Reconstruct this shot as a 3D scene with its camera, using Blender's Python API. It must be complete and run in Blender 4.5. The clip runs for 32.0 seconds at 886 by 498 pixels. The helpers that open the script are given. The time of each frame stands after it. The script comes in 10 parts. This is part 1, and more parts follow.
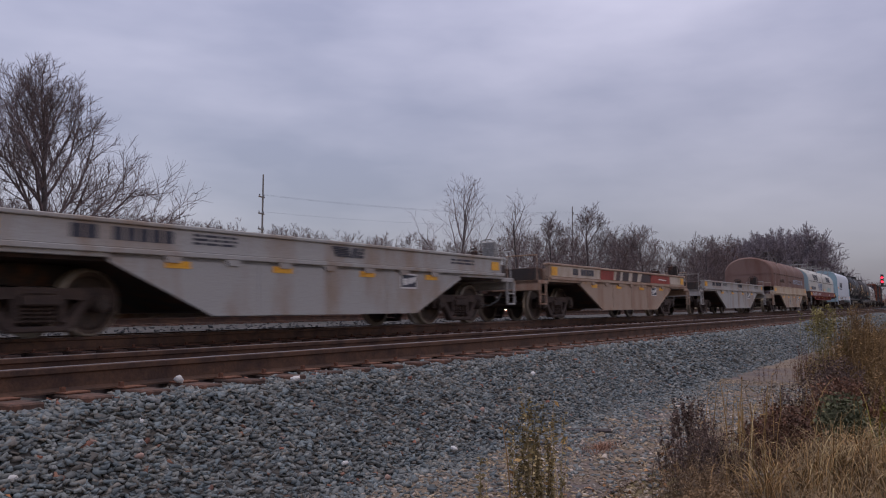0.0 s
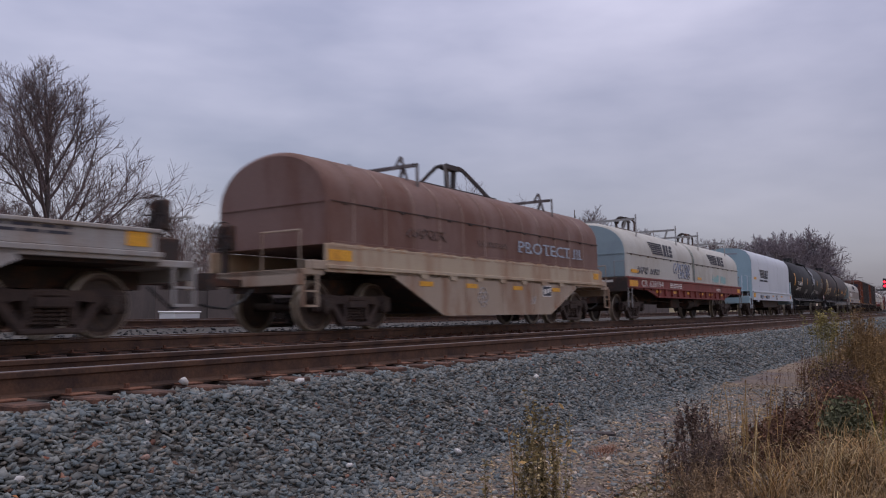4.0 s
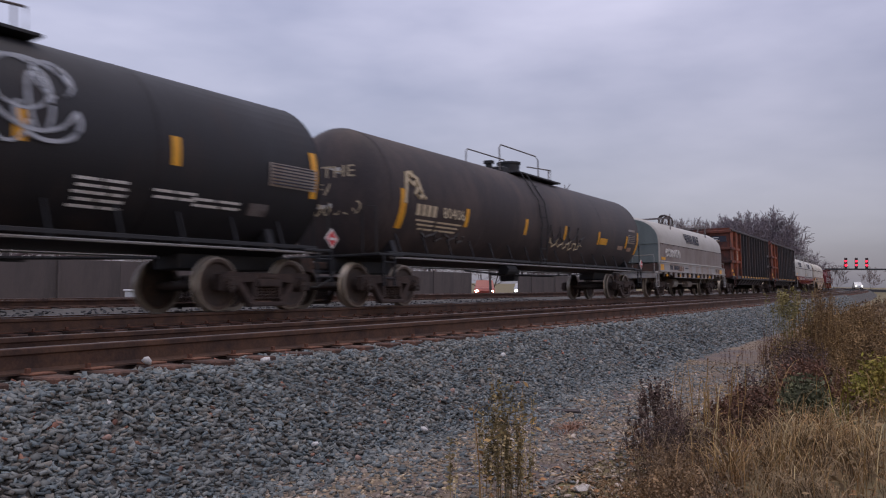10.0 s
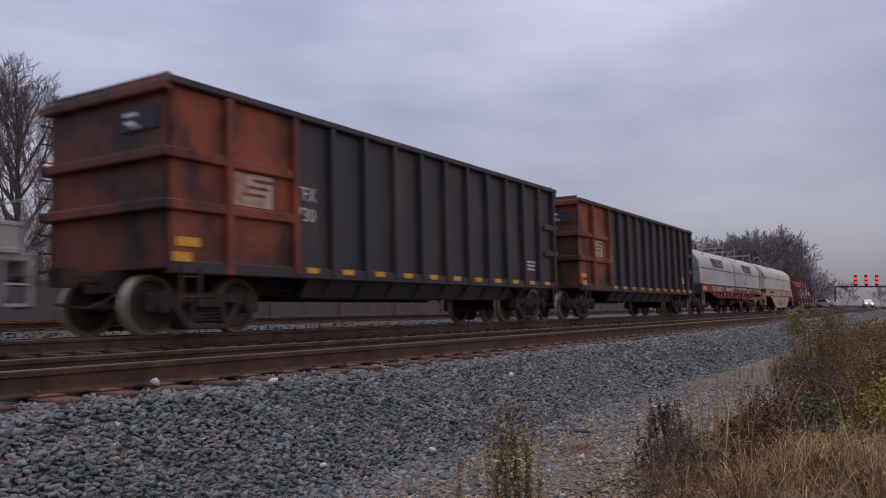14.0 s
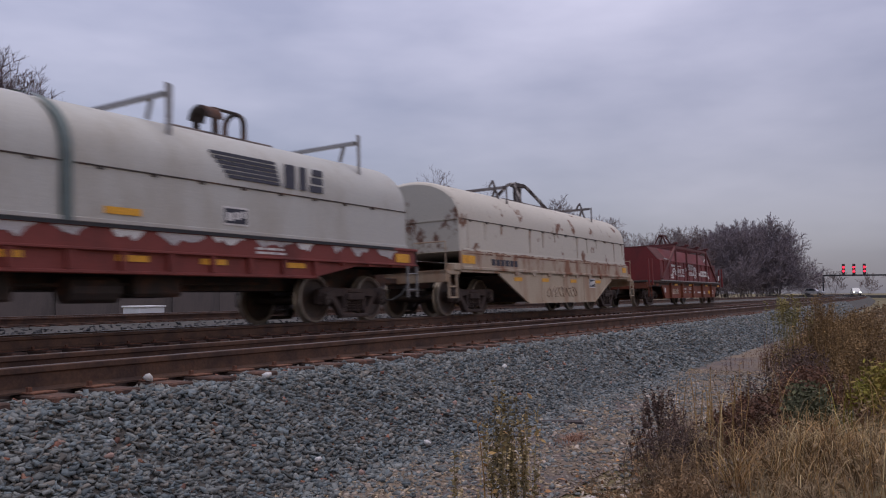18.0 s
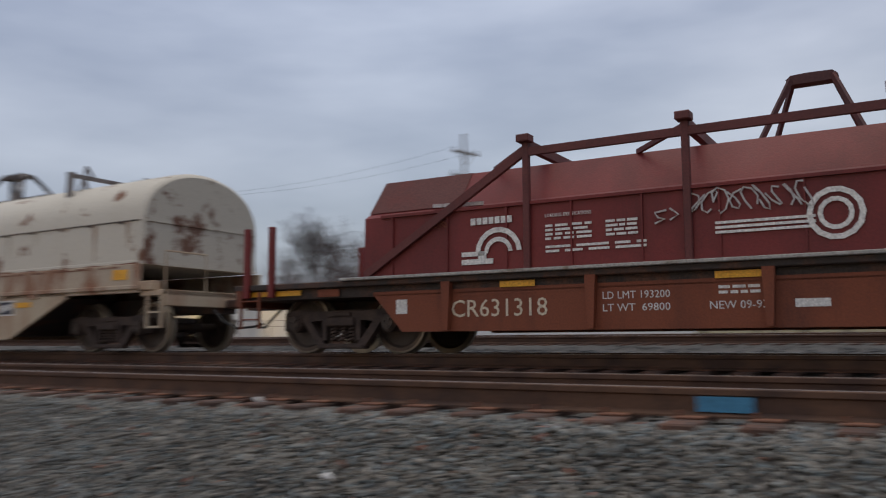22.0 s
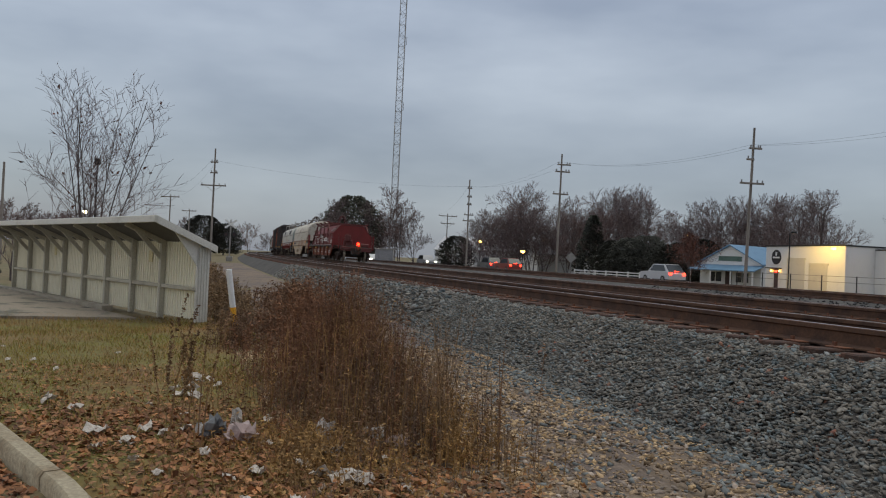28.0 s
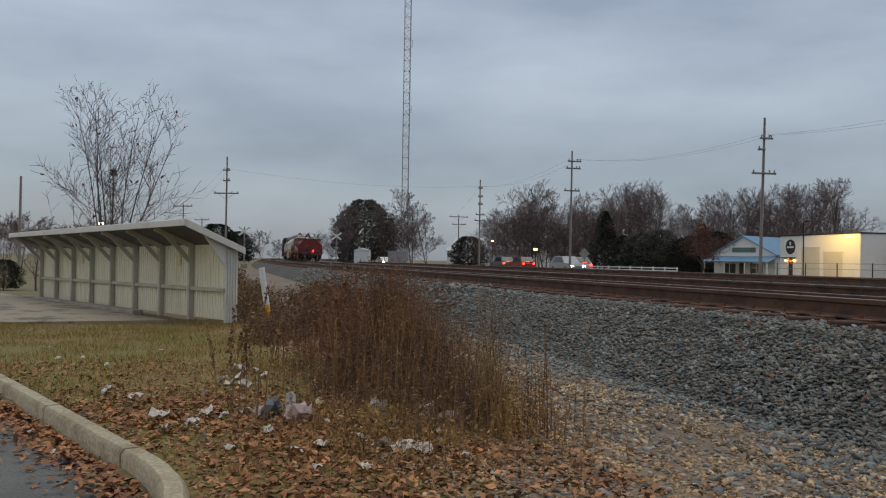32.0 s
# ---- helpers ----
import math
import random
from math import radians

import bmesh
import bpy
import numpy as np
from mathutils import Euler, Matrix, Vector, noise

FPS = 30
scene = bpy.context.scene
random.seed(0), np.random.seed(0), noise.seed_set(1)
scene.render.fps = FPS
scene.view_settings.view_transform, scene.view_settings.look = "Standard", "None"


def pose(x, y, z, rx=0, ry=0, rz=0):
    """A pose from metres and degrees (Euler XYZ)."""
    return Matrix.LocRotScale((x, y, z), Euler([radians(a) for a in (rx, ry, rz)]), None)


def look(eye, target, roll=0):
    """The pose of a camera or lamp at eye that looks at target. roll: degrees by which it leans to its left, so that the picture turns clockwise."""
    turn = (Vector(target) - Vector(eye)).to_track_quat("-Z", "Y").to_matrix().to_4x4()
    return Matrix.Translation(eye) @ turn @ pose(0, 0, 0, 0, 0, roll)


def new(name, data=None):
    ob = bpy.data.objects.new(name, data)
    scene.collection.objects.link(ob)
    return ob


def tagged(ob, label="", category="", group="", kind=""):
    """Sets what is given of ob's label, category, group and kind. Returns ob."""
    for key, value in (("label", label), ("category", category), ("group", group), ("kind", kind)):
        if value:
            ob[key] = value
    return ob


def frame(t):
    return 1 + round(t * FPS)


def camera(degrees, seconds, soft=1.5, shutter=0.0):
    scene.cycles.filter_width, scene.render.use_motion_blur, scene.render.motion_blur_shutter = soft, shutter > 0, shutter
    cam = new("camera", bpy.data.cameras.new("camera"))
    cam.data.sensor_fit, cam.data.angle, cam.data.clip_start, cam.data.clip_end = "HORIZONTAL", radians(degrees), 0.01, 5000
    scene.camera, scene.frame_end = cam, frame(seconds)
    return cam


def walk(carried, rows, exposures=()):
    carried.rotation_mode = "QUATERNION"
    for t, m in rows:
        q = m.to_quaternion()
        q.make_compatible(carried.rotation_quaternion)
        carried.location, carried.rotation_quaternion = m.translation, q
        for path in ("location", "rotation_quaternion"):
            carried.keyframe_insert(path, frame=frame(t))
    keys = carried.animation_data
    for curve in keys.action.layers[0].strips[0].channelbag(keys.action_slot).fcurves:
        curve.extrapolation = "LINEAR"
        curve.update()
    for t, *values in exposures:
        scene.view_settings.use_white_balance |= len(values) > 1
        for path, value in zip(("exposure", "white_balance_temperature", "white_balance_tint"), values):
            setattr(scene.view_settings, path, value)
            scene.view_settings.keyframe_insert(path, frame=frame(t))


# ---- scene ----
cam = camera(57.03, 32.0, soft=1.1, shutter=0.4)
PATH = [
    (0, pose(-0.000, 0.000, 0.503, 93.62, -0.46, -56.83)),
    (0.5, pose(-0.004, 0.002, 0.502, 93.75, -0.41, -56.77)),
    (1, pose(-0.003, 0.003, 0.502, 93.68, -0.45, -56.73)),
    (1.5, pose(-0.003, 0.004, 0.502, 93.63, -0.55, -56.78)),
    (2, pose(-0.002, 0.002, 0.501, 93.64, -0.63, -56.82)),
    (2.5, pose(0.002, 0.001, 0.501, 93.77, -0.64, -57.09)),
    (4.5, pose(-0.034, 0.014, 0.495, 93.81, -0.56, -56.59)),
    (5, pose(-0.037, 0.016, 0.493, 93.52, -0.50, -56.61)),
    (5.5, pose(-0.030, 0.013, 0.493, 93.28, -0.17, -56.62)),
    (6, pose(-0.033, 0.017, 0.491, 92.93, -0.22, -56.94)),
    (6.5, pose(-0.033, 0.019, 0.490, 92.59, -0.17, -57.28)),
    (7, pose(-0.032, 0.025, 0.491, 92.31, -0.27, -57.58)),
    (7.5, pose(-0.023, 0.025, 0.492, 92.01, -0.37, -57.85)),
    (8, pose(-0.011, 0.021, 0.495, 91.90, -0.47, -57.95)),
    (8.5, pose(-0.002, 0.016, 0.497, 92.07, -0.73, -58.41)),
    (9, pose(0.000, 0.010, 0.499, 92.30, -0.79, -58.70)),
    (9.5, pose(0.002, 0.002, 0.500, 92.26, -0.73, -58.82)),
    (10, pose(0.002, -0.005, 0.501, 92.36, -0.62, -58.83)),
    (10.5, pose(-0.000, -0.008, 0.501, 92.56, -0.74, -58.77)),
    (11, pose(0.001, -0.012, 0.501, 92.67, -0.73, -58.79)),
    (11.5, pose(-0.003, -0.010, 0.501, 92.77, -0.80, -58.78)),
    (12, pose(-0.008, -0.010, 0.502, 93.02, -0.75, -58.70)),
    (12.5, pose(-0.006, -0.012, 0.503, 93.21, -0.65, -58.61)),
    (13, pose(-0.006, -0.014, 0.504, 93.40, -0.52, -58.37)),
    (13.5, pose(-0.007, -0.013, 0.504, 93.55, -0.45, -58.23)),
    (14, pose(-0.007, -0.013, 0.503, 93.73, -0.32, -58.29)),
    (14.5, pose(-0.003, -0.013, 0.503, 93.86, -0.21, -58.27)),
    (16.5, pose(0.012, -0.007, 0.504, 93.33, 0.09, -58.82)),
    (17, pose(0.010, -0.002, 0.504, 93.26, 0.06, -58.82)),
    (17.5, pose(0.005, 0.006, 0.505, 93.27, 0.10, -58.90)),
    (18, pose(-0.007, 0.019, 0.507, 93.18, 0.18, -58.95)),
    (18.5, pose(-0.012, 0.055, 0.508, 93.11, 0.36, -58.87)),
    (19, pose(-0.018, 0.095, 0.508, 93.23, 0.55, -58.54)),
    (19.5, pose(-0.068, 0.125, 0.512, 93.30, 0.56, -53.40)),
    (20, pose(-0.054, 0.150, 0.512, 93.63, 0.83, -41.03)),
    (20.5, pose(-0.030, 0.160, 0.512, 93.55, 0.94, -39.06)),
    (21, pose(-0.036, 0.190, 0.505, 94.05, 0.93, -30.72)),
    (21.5, pose(-0.028, 0.185, 0.517, 94.97, 0.59, -6.80)),
    (21.6, pose(-0.036, 0.178, 0.513, 95.09, 0.59, 0.31)),
    (21.8, pose(-0.073, 0.110, 0.505, 95.07, 0.95, 17.57)),
    (22, pose(-0.113, 0.096, 0.499, 94.77, 1.25, 30.73)),
    (22.2, pose(-0.162, 0.119, 0.515, 94.04, 0.90, 39.70)),
    (22.5, pose(-0.208, 0.083, 0.476, 92.93, 0.23, 48.30)),
    (23, pose(-0.266, -0.007, 0.473, 92.58, -0.67, 55.81)),
    (23.5, pose(-0.276, -0.011, 0.451, 91.62, -1.08, 59.74)),
    (24, pose(-0.284, -0.009, 0.442, 90.87, -1.45, 63.72)),
    (24.5, pose(-0.293, -0.018, 0.439, 89.98, -1.54, 65.07)),
    (25, pose(-0.310, -0.024, 0.435, 89.52, -1.62, 67.44)),
    (25.5, pose(-0.331, -0.034, 0.431, 89.22, -2.00, 70.16)),
    (27.5, pose(-0.303, -0.094, 0.429, 90.11, -1.74, 73.46)),
    (28, pose(-0.305, -0.098, 0.431, 90.70, -2.69, 71.61)),
    (28.5, pose(-0.303, -0.102, 0.430, 90.39, -3.03, 71.13)),
    (29, pose(-0.305, -0.103, 0.430, 90.70, -2.65, 71.34)),
    (29.5, pose(-0.306, -0.114, 0.431, 91.39, -2.21, 71.52)),
    (30, pose(-0.305, -0.124, 0.430, 92.21, -2.28, 72.07)),
    (30.5, pose(-0.213, -0.122, 0.414, 92.15, -2.33, 72.12)),
    (31, pose(-0.122, -0.153, 0.410, 91.31, -2.37, 72.89)),
    (31.5, pose(-0.126, -0.244, 0.347, 90.94, -2.34, 73.16)),
    (32, pose(-0.129, -0.382, 0.298, 90.80, -0.91, 72.39)),
]
EXPOSURES = [(0, 0.04, 6520, 16), (4, 0.10, 6520, 16), (6, 0.20, 6520, 16), (10.5, 0.20, 6520, 16), (13, 0.10, 6510, 16), (15, 0.13, 6500, 16), (17, 0.19, 6500, 16), (18.2, 0.09, 6500, 16), (19, 0.08, 6500, 16), (20, 0.11, 6750, 11), (21, 0.11, 6930, 8), (22.6, 0.13, 6840, 1), (24, 0.11, 6920, -2), (25, 0.12, 6940, -1), (28, 0.06, 6880, -1), (30, 0.03, 6900, -1), (32, 0.05, 6820, -2)]
walk(cam, PATH, EXPOSURES)

# ---- light: an overcast evening sky ----
world = bpy.data.worlds.new("overcast_evening")
scene.world = world
world.use_nodes = True
wn, wl = world.node_tree.nodes, world.node_tree.links
wn.clear()
SUN_EL, SUN_ROT = radians(12), radians(200)


def wnode(kind, **values):
    n = wn.new(kind)
    for key, value in values.items():
        n.inputs[key.replace("_", " ")].default_value = value
    return n


sky = wn.new("ShaderNodeTexSky")
sky.sky_type, sky.sun_disc = "NISHITA", False
sky.sun_elevation, sky.sun_rotation = SUN_EL, SUN_ROT
coord = wn.new("ShaderNodeTexCoord")
squash = wn.new("ShaderNodeMapping")
squash.inputs["Scale"].default_value = (1.3, 1.3, 4.2)
wl.new(coord.outputs["Generated"], squash.inputs["Vector"])
cloud = wnode("ShaderNodeTexNoise", Scale=1.5, Detail=5.0, Roughness=0.5)
wl.new(squash.outputs["Vector"], cloud.inputs["Vector"])
tone = wn.new("ShaderNodeValToRGB")
tone.color_ramp.elements[0].position, tone.color_ramp.elements[0].color = 0.34, (0.245, 0.258, 0.352, 1)
tone.color_ramp.elements[1].position, tone.color_ramp.elements[1].color = 0.68, (0.450, 0.452, 0.555, 1)
wl.new(cloud.outputs["Fac"], tone.inputs["Fac"])
height = wn.new("ShaderNodeSeparateXYZ")     # an overcast sky is dimmer towards the horizon
wl.new(coord.outputs["Generated"], height.inputs["Vector"])
fall = wnode("ShaderNodeMapRange")
fall.inputs["From Min"].default_value, fall.inputs["From Max"].default_value = 0.0, 0.36
fall.inputs["To Max"].default_value = 1.20
wl.new(height.outputs["Z"], fall.inputs["Value"])
bank = wnode("ShaderNodeMapRange")           # a heavier bank of cloud low down where the line bends away
bank.inputs["From Min"].default_value, bank.inputs["From Max"].default_value = 0.78, 0.99
bank.inputs["To Min"].default_value, bank.inputs["To Max"].default_value = 0.62, 0.38
wl.new(height.outputs["X"], bank.inputs["Value"])
wl.new(bank.outputs["Result"], fall.inputs["To Min"])
dim = wn.new("ShaderNodeMix")
dim.data_type, dim.blend_type = "RGBA", "MULTIPLY"
dim.inputs["Factor"].default_value = 1.0
wl.new(tone.outputs["Color"], dim.inputs["A"])
wl.new(fall.outputs["Result"], dim.inputs["B"])
back_sky = wnode("ShaderNodeBackground", Strength=0.02)
wl.new(sky.outputs["Color"], back_sky.inputs["Color"])
back_cloud = wnode("ShaderNodeBackground", Strength=1.13)
side = wnode("ShaderNodeMapRange")           # bluer cloud away from the bend
side.inputs["From Min"].default_value, side.inputs["From Max"].default_value = 0.3, -0.5
wl.new(height.outputs["X"], side.inputs["Value"])
cool = wn.new("ShaderNodeMix")
cool.data_type, cool.blend_type = "RGBA", "MULTIPLY"
cool.inputs["B"].default_value = (0.905, 0.97, 1.03, 1)
wl.new(side.outputs["Result"], cool.inputs["Factor"])
wl.new(dim.outputs["Result"], cool.inputs["A"])
wl.new(cool.outputs["Result"], back_cloud.inputs["Color"])
both = wn.new("ShaderNodeAddShader")
wl.new(back_sky.outputs[0], both.inputs[0])
wl.new(back_cloud.outputs[0], both.inputs[1])
out = wn.new("ShaderNodeOutputWorld")
wl.new(both.outputs[0], out.inputs["Surface"])

sun = new("sun", bpy.data.lights.new("sun", "SUN"))
sun.data.energy, sun.data.angle, sun.data.color = 1.0, radians(45), (1.0, 0.91, 0.80)
sun.matrix_world = look((0, 5, 40), (0, 0, 0))
# ---- materials ----
MATS = {}


def mat(name, color, rough=0.7, metal=0.0, spot=None, amount=0.45, scale=2.0, streak=1.0, grain=0.25, bump=0.3, fine=40.0,
        island=0.0, glow=None, power=0.0, vary=0.0, sharp=0.10):
    """A worn surface: a base colour with a second colour in patches or streaks, grain at two scales and a fine relief."""
    if name in MATS:
        return MATS[name]
    m = bpy.data.materials.new(name)
    MATS[name] = m
    m.use_nodes = True
    nt = m.node_tree
    n, l = nt.nodes, nt.links
    bsdf = n["Principled BSDF"]
    bsdf.inputs["Roughness"].default_value, bsdf.inputs["Metallic"].default_value = rough, metal
    tc = n.new("ShaderNodeTexCoord")
    mp = n.new("ShaderNodeMapping")
    mp.inputs["Scale"].default_value = (1, 1, 1 / streak)
    l.new(tc.outputs["Object"], mp.inputs["Vector"])
    big = n.new("ShaderNodeTexNoise")
    big.inputs["Scale"].default_value, big.inputs["Detail"].default_value, big.inputs["Roughness"].default_value = scale, 6, 0.65
    l.new(mp.outputs["Vector"], big.inputs["Vector"])
    small = n.new("ShaderNodeTexNoise")
    small.inputs["Scale"].default_value, small.inputs["Detail"].default_value = fine, 4
    l.new(tc.outputs["Object"], small.inputs["Vector"])
    edge = n.new("ShaderNodeMapRange")
    edge.inputs["From Min"].default_value, edge.inputs["From Max"].default_value = 1 - amount + 0.02 - sharp, 1 - amount + 0.02 + sharp
    l.new(big.outputs["Fac"], edge.inputs["Value"])
    mix = n.new("ShaderNodeMix")
    mix.data_type = "RGBA"
    spot = spot or tuple(c * 0.7 for c in color)
    mix.inputs["A"].default_value, mix.inputs["B"].default_value = (*color, 1), (*spot, 1)
    l.new(edge.outputs["Result"], mix.inputs["Factor"])
    shade = n.new("ShaderNodeMapRange")
    shade.inputs["To Min"].default_value, shade.inputs["To Max"].default_value = 1 - grain, 1 + grain
    shade.inputs["From Min"].default_value, shade.inputs["From Max"].default_value = 0.3, 0.7
    l.new(small.outputs["Fac"], shade.inputs["Value"])
    hue = n.new("ShaderNodeHueSaturation")
    l.new(mix.outputs["Result"], hue.inputs["Color"])
    last = shade.outputs["Result"]
    for src, span in (("island", island), ("object", vary)):
        if span:
            geo = n.new("ShaderNodeNewGeometry" if src == "island" else "ShaderNodeObjectInfo")
            rng = n.new("ShaderNodeMapRange")
            rng.inputs["To Min"].default_value, rng.inputs["To Max"].default_value = 1 - span, 1 + span
            l.new(geo.outputs["Random Per Island" if src == "island" else "Random"], rng.inputs["Value"])
            mul = n.new("ShaderNodeMath")
            mul.operation = "MULTIPLY"
            l.new(last, mul.inputs[0])
            l.new(rng.outputs["Result"], mul.inputs[1])
            last = mul.outputs[0]
    l.new(last, hue.inputs["Value"])
    l.new(hue.outputs["Color"], bsdf.inputs["Base Color"])
    rr = n.new("ShaderNodeMapRange")
    rr.inputs["To Min"].default_value, rr.inputs["To Max"].default_value = max(rough - 0.12, 0.05), min(rough + 0.15, 1)
    l.new(big.outputs["Fac"], rr.inputs["Value"])
    l.new(rr.outputs["Result"], bsdf.inputs["Roughness"])
    if bump:
        b = n.new("ShaderNodeBump")
        b.inputs["Strength"].default_value, b.inputs["Distance"].default_value = bump, 0.01
        l.new(small.outputs["Fac"], b.inputs["Height"])
        l.new(b.outputs["Normal"], bsdf.inputs["Normal"])
    if glow:
        bsdf.inputs["Emission Color"].default_value, bsdf.inputs["Emission Strength"].default_value = (*glow, 1), power
    return m


RUST = (0.12, 0.055, 0.035)
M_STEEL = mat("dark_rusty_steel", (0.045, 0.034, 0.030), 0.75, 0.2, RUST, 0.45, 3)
M_WHEEL = mat("brown_wheel_steel", (0.060, 0.043, 0.035), 0.6, 0.3, (0.095, 0.060, 0.044), 0.4, 5)
M_RIM = mat("worn_bright_steel", (0.36, 0.31, 0.25), 0.42, 0.6, (0.26, 0.2, 0.15), 0.4, 6)
M_WHEELFACE = mat("rust_streaked_rim_face", (0.12, 0.083, 0.062), 0.55, 0.4, (0.075, 0.05, 0.038), 0.5, 5)
M_TRUCK = mat("rust_brown_cast_steel", (0.072, 0.046, 0.036), 0.8, 0.1, (0.042, 0.029, 0.025), 0.5, 4)
M_BLACKTANK = mat("dull_black_tank_paint", (0.010, 0.009, 0.011), 0.62, 0.0, (0.030, 0.020, 0.018), 0.38, 0.9, 2.5)
M_DUSTTANK = mat("dust_browned_tank_paint", (0.040, 0.031, 0.032), 0.68, 0.0, (0.082, 0.060, 0.054), 0.46, 0.8, 2.5, 0.2)
M_BLACK = mat("black_paint", (0.015, 0.015, 0.017), 0.6, 0.0, (0.05, 0.035, 0.03), 0.35, 2)
M_YELLOW = mat("yellow_reflector", (0.75, 0.36, 0.02), 0.5, 0, (0.6, 0.25, 0.02), 0.4, 5)
M_WHITE = mat("white_lettering", (0.68, 0.66, 0.63), 0.7, 0, (0.5, 0.46, 0.43), 0.4, 8)
M_DARKLET = mat("dark_lettering", (0.035, 0.035, 0.05), 0.7, 0, (0.07, 0.07, 0.08), 0.4, 8)
M_CREAM = mat("cream_hood_paint", (0.48, 0.47, 0.43), 0.6, 0, (0.40, 0.37, 0.32), 0.45, 0.8, 2.5, 0.1)
M_CREAMD = mat("mint_end_paint", (0.235, 0.285, 0.270), 0.6, 0, (0.19, 0.235, 0.225), 0.45, 1.2, 2.0, 0.1)
M_REDFRAME = mat("oxide_red_frame", (0.205, 0.040, 0.030), 0.65, 0, (0.12, 0.028, 0.022), 0.42, 1.5, 2, 0.15)
M_BROWNHOOD = mat("rusted_brown_hood", (0.20, 0.120, 0.100), 0.75, 0.0, (0.155, 0.075, 0.055), 0.5, 1.0, 3.0, 0.12)
M_PEACH = mat("peach_rusty_frame", (0.355, 0.255, 0.19), 0.75, 0, (0.25, 0.125, 0.075), 0.45, 1.4, 4.0, 0.2)
M_TAN = mat("stained_tan_frame", (0.39, 0.305, 0.23), 0.7, 0, (0.27, 0.145, 0.085), 0.44, 1.6, 4.0, 0.15)
M_YTAN = mat("rust_run_yellowed_frame", (0.46, 0.37, 0.265), 0.7, 0, (0.33, 0.19, 0.115), 0.45, 1.3, 5.0, 0.12, sharp=0.12)
M_GREYCAR = mat("stained_grey_frame", (0.355, 0.340, 0.325), 0.7, 0, (0.27, 0.19, 0.135), 0.46, 1.1, 3.5, 0.18)
M_RUSTWHITE = mat("rust_spotted_white_hood", (0.56, 0.515, 0.44), 0.65, 0, (0.185, 0.082, 0.046), 0.40, 1.8, 1.1, 0.10, sharp=0.03)
M_NEWWHITE = mat("pale_blue_white_hood", (0.52, 0.55, 0.60), 0.45, 0, (0.47, 0.50, 0.54), 0.4, 0.6, 2, 0.05, 0.1)
M_MINT = mat("pale_mint_paint", (0.30, 0.42, 0.47), 0.5, 0, (0.26, 0.37, 0.41), 0.4, 1, 2, 0.06, 0.1)
M_GREYHOOD = mat("dusty_grey_hood", (0.33, 0.32, 0.30), 0.65, 0, (0.25, 0.19, 0.16), 0.45, 0.8, 1.5, 0.1)
M_ORANGE = mat("rusted_orange_paint", (0.32, 0.075, 0.028), 0.7, 0, (0.060, 0.026, 0.020), 0.50, 1.0, 1.8, 0.2)
# End panel orange: shade put into the colour, plus near-black grime patches.
M_SHADEDEND = mat("shaded_grimy_orange_paint", (0.19, 0.048, 0.024), 0.7, 0, (0.036, 0.022, 0.020), 0.55, 0.9, 1.6, 0.2)
M_GONDOLA = mat("worn_black_gondola_paint", (0.040, 0.034, 0.036), 0.6, 0, (0.088, 0.056, 0.046), 0.42, 1.2, 3.5, 0.2)
M_REDHOOD = mat("faded_red_hood", (0.165, 0.014, 0.013), 0.6, 0, (0.115, 0.014, 0.013), 0.45, 0.9, 2.0, 0.12)
M_REDBROWN = mat("rusty_red_sill", (0.20, 0.050, 0.020), 0.7, 0, (0.12, 0.034, 0.018), 0.45, 1.2, 2.5, 0.15)
M_GALV = mat("galvanised_rail", (0.30, 0.29, 0.28), 0.5, 0.5, (0.2, 0.16, 0.13), 0.4, 6)


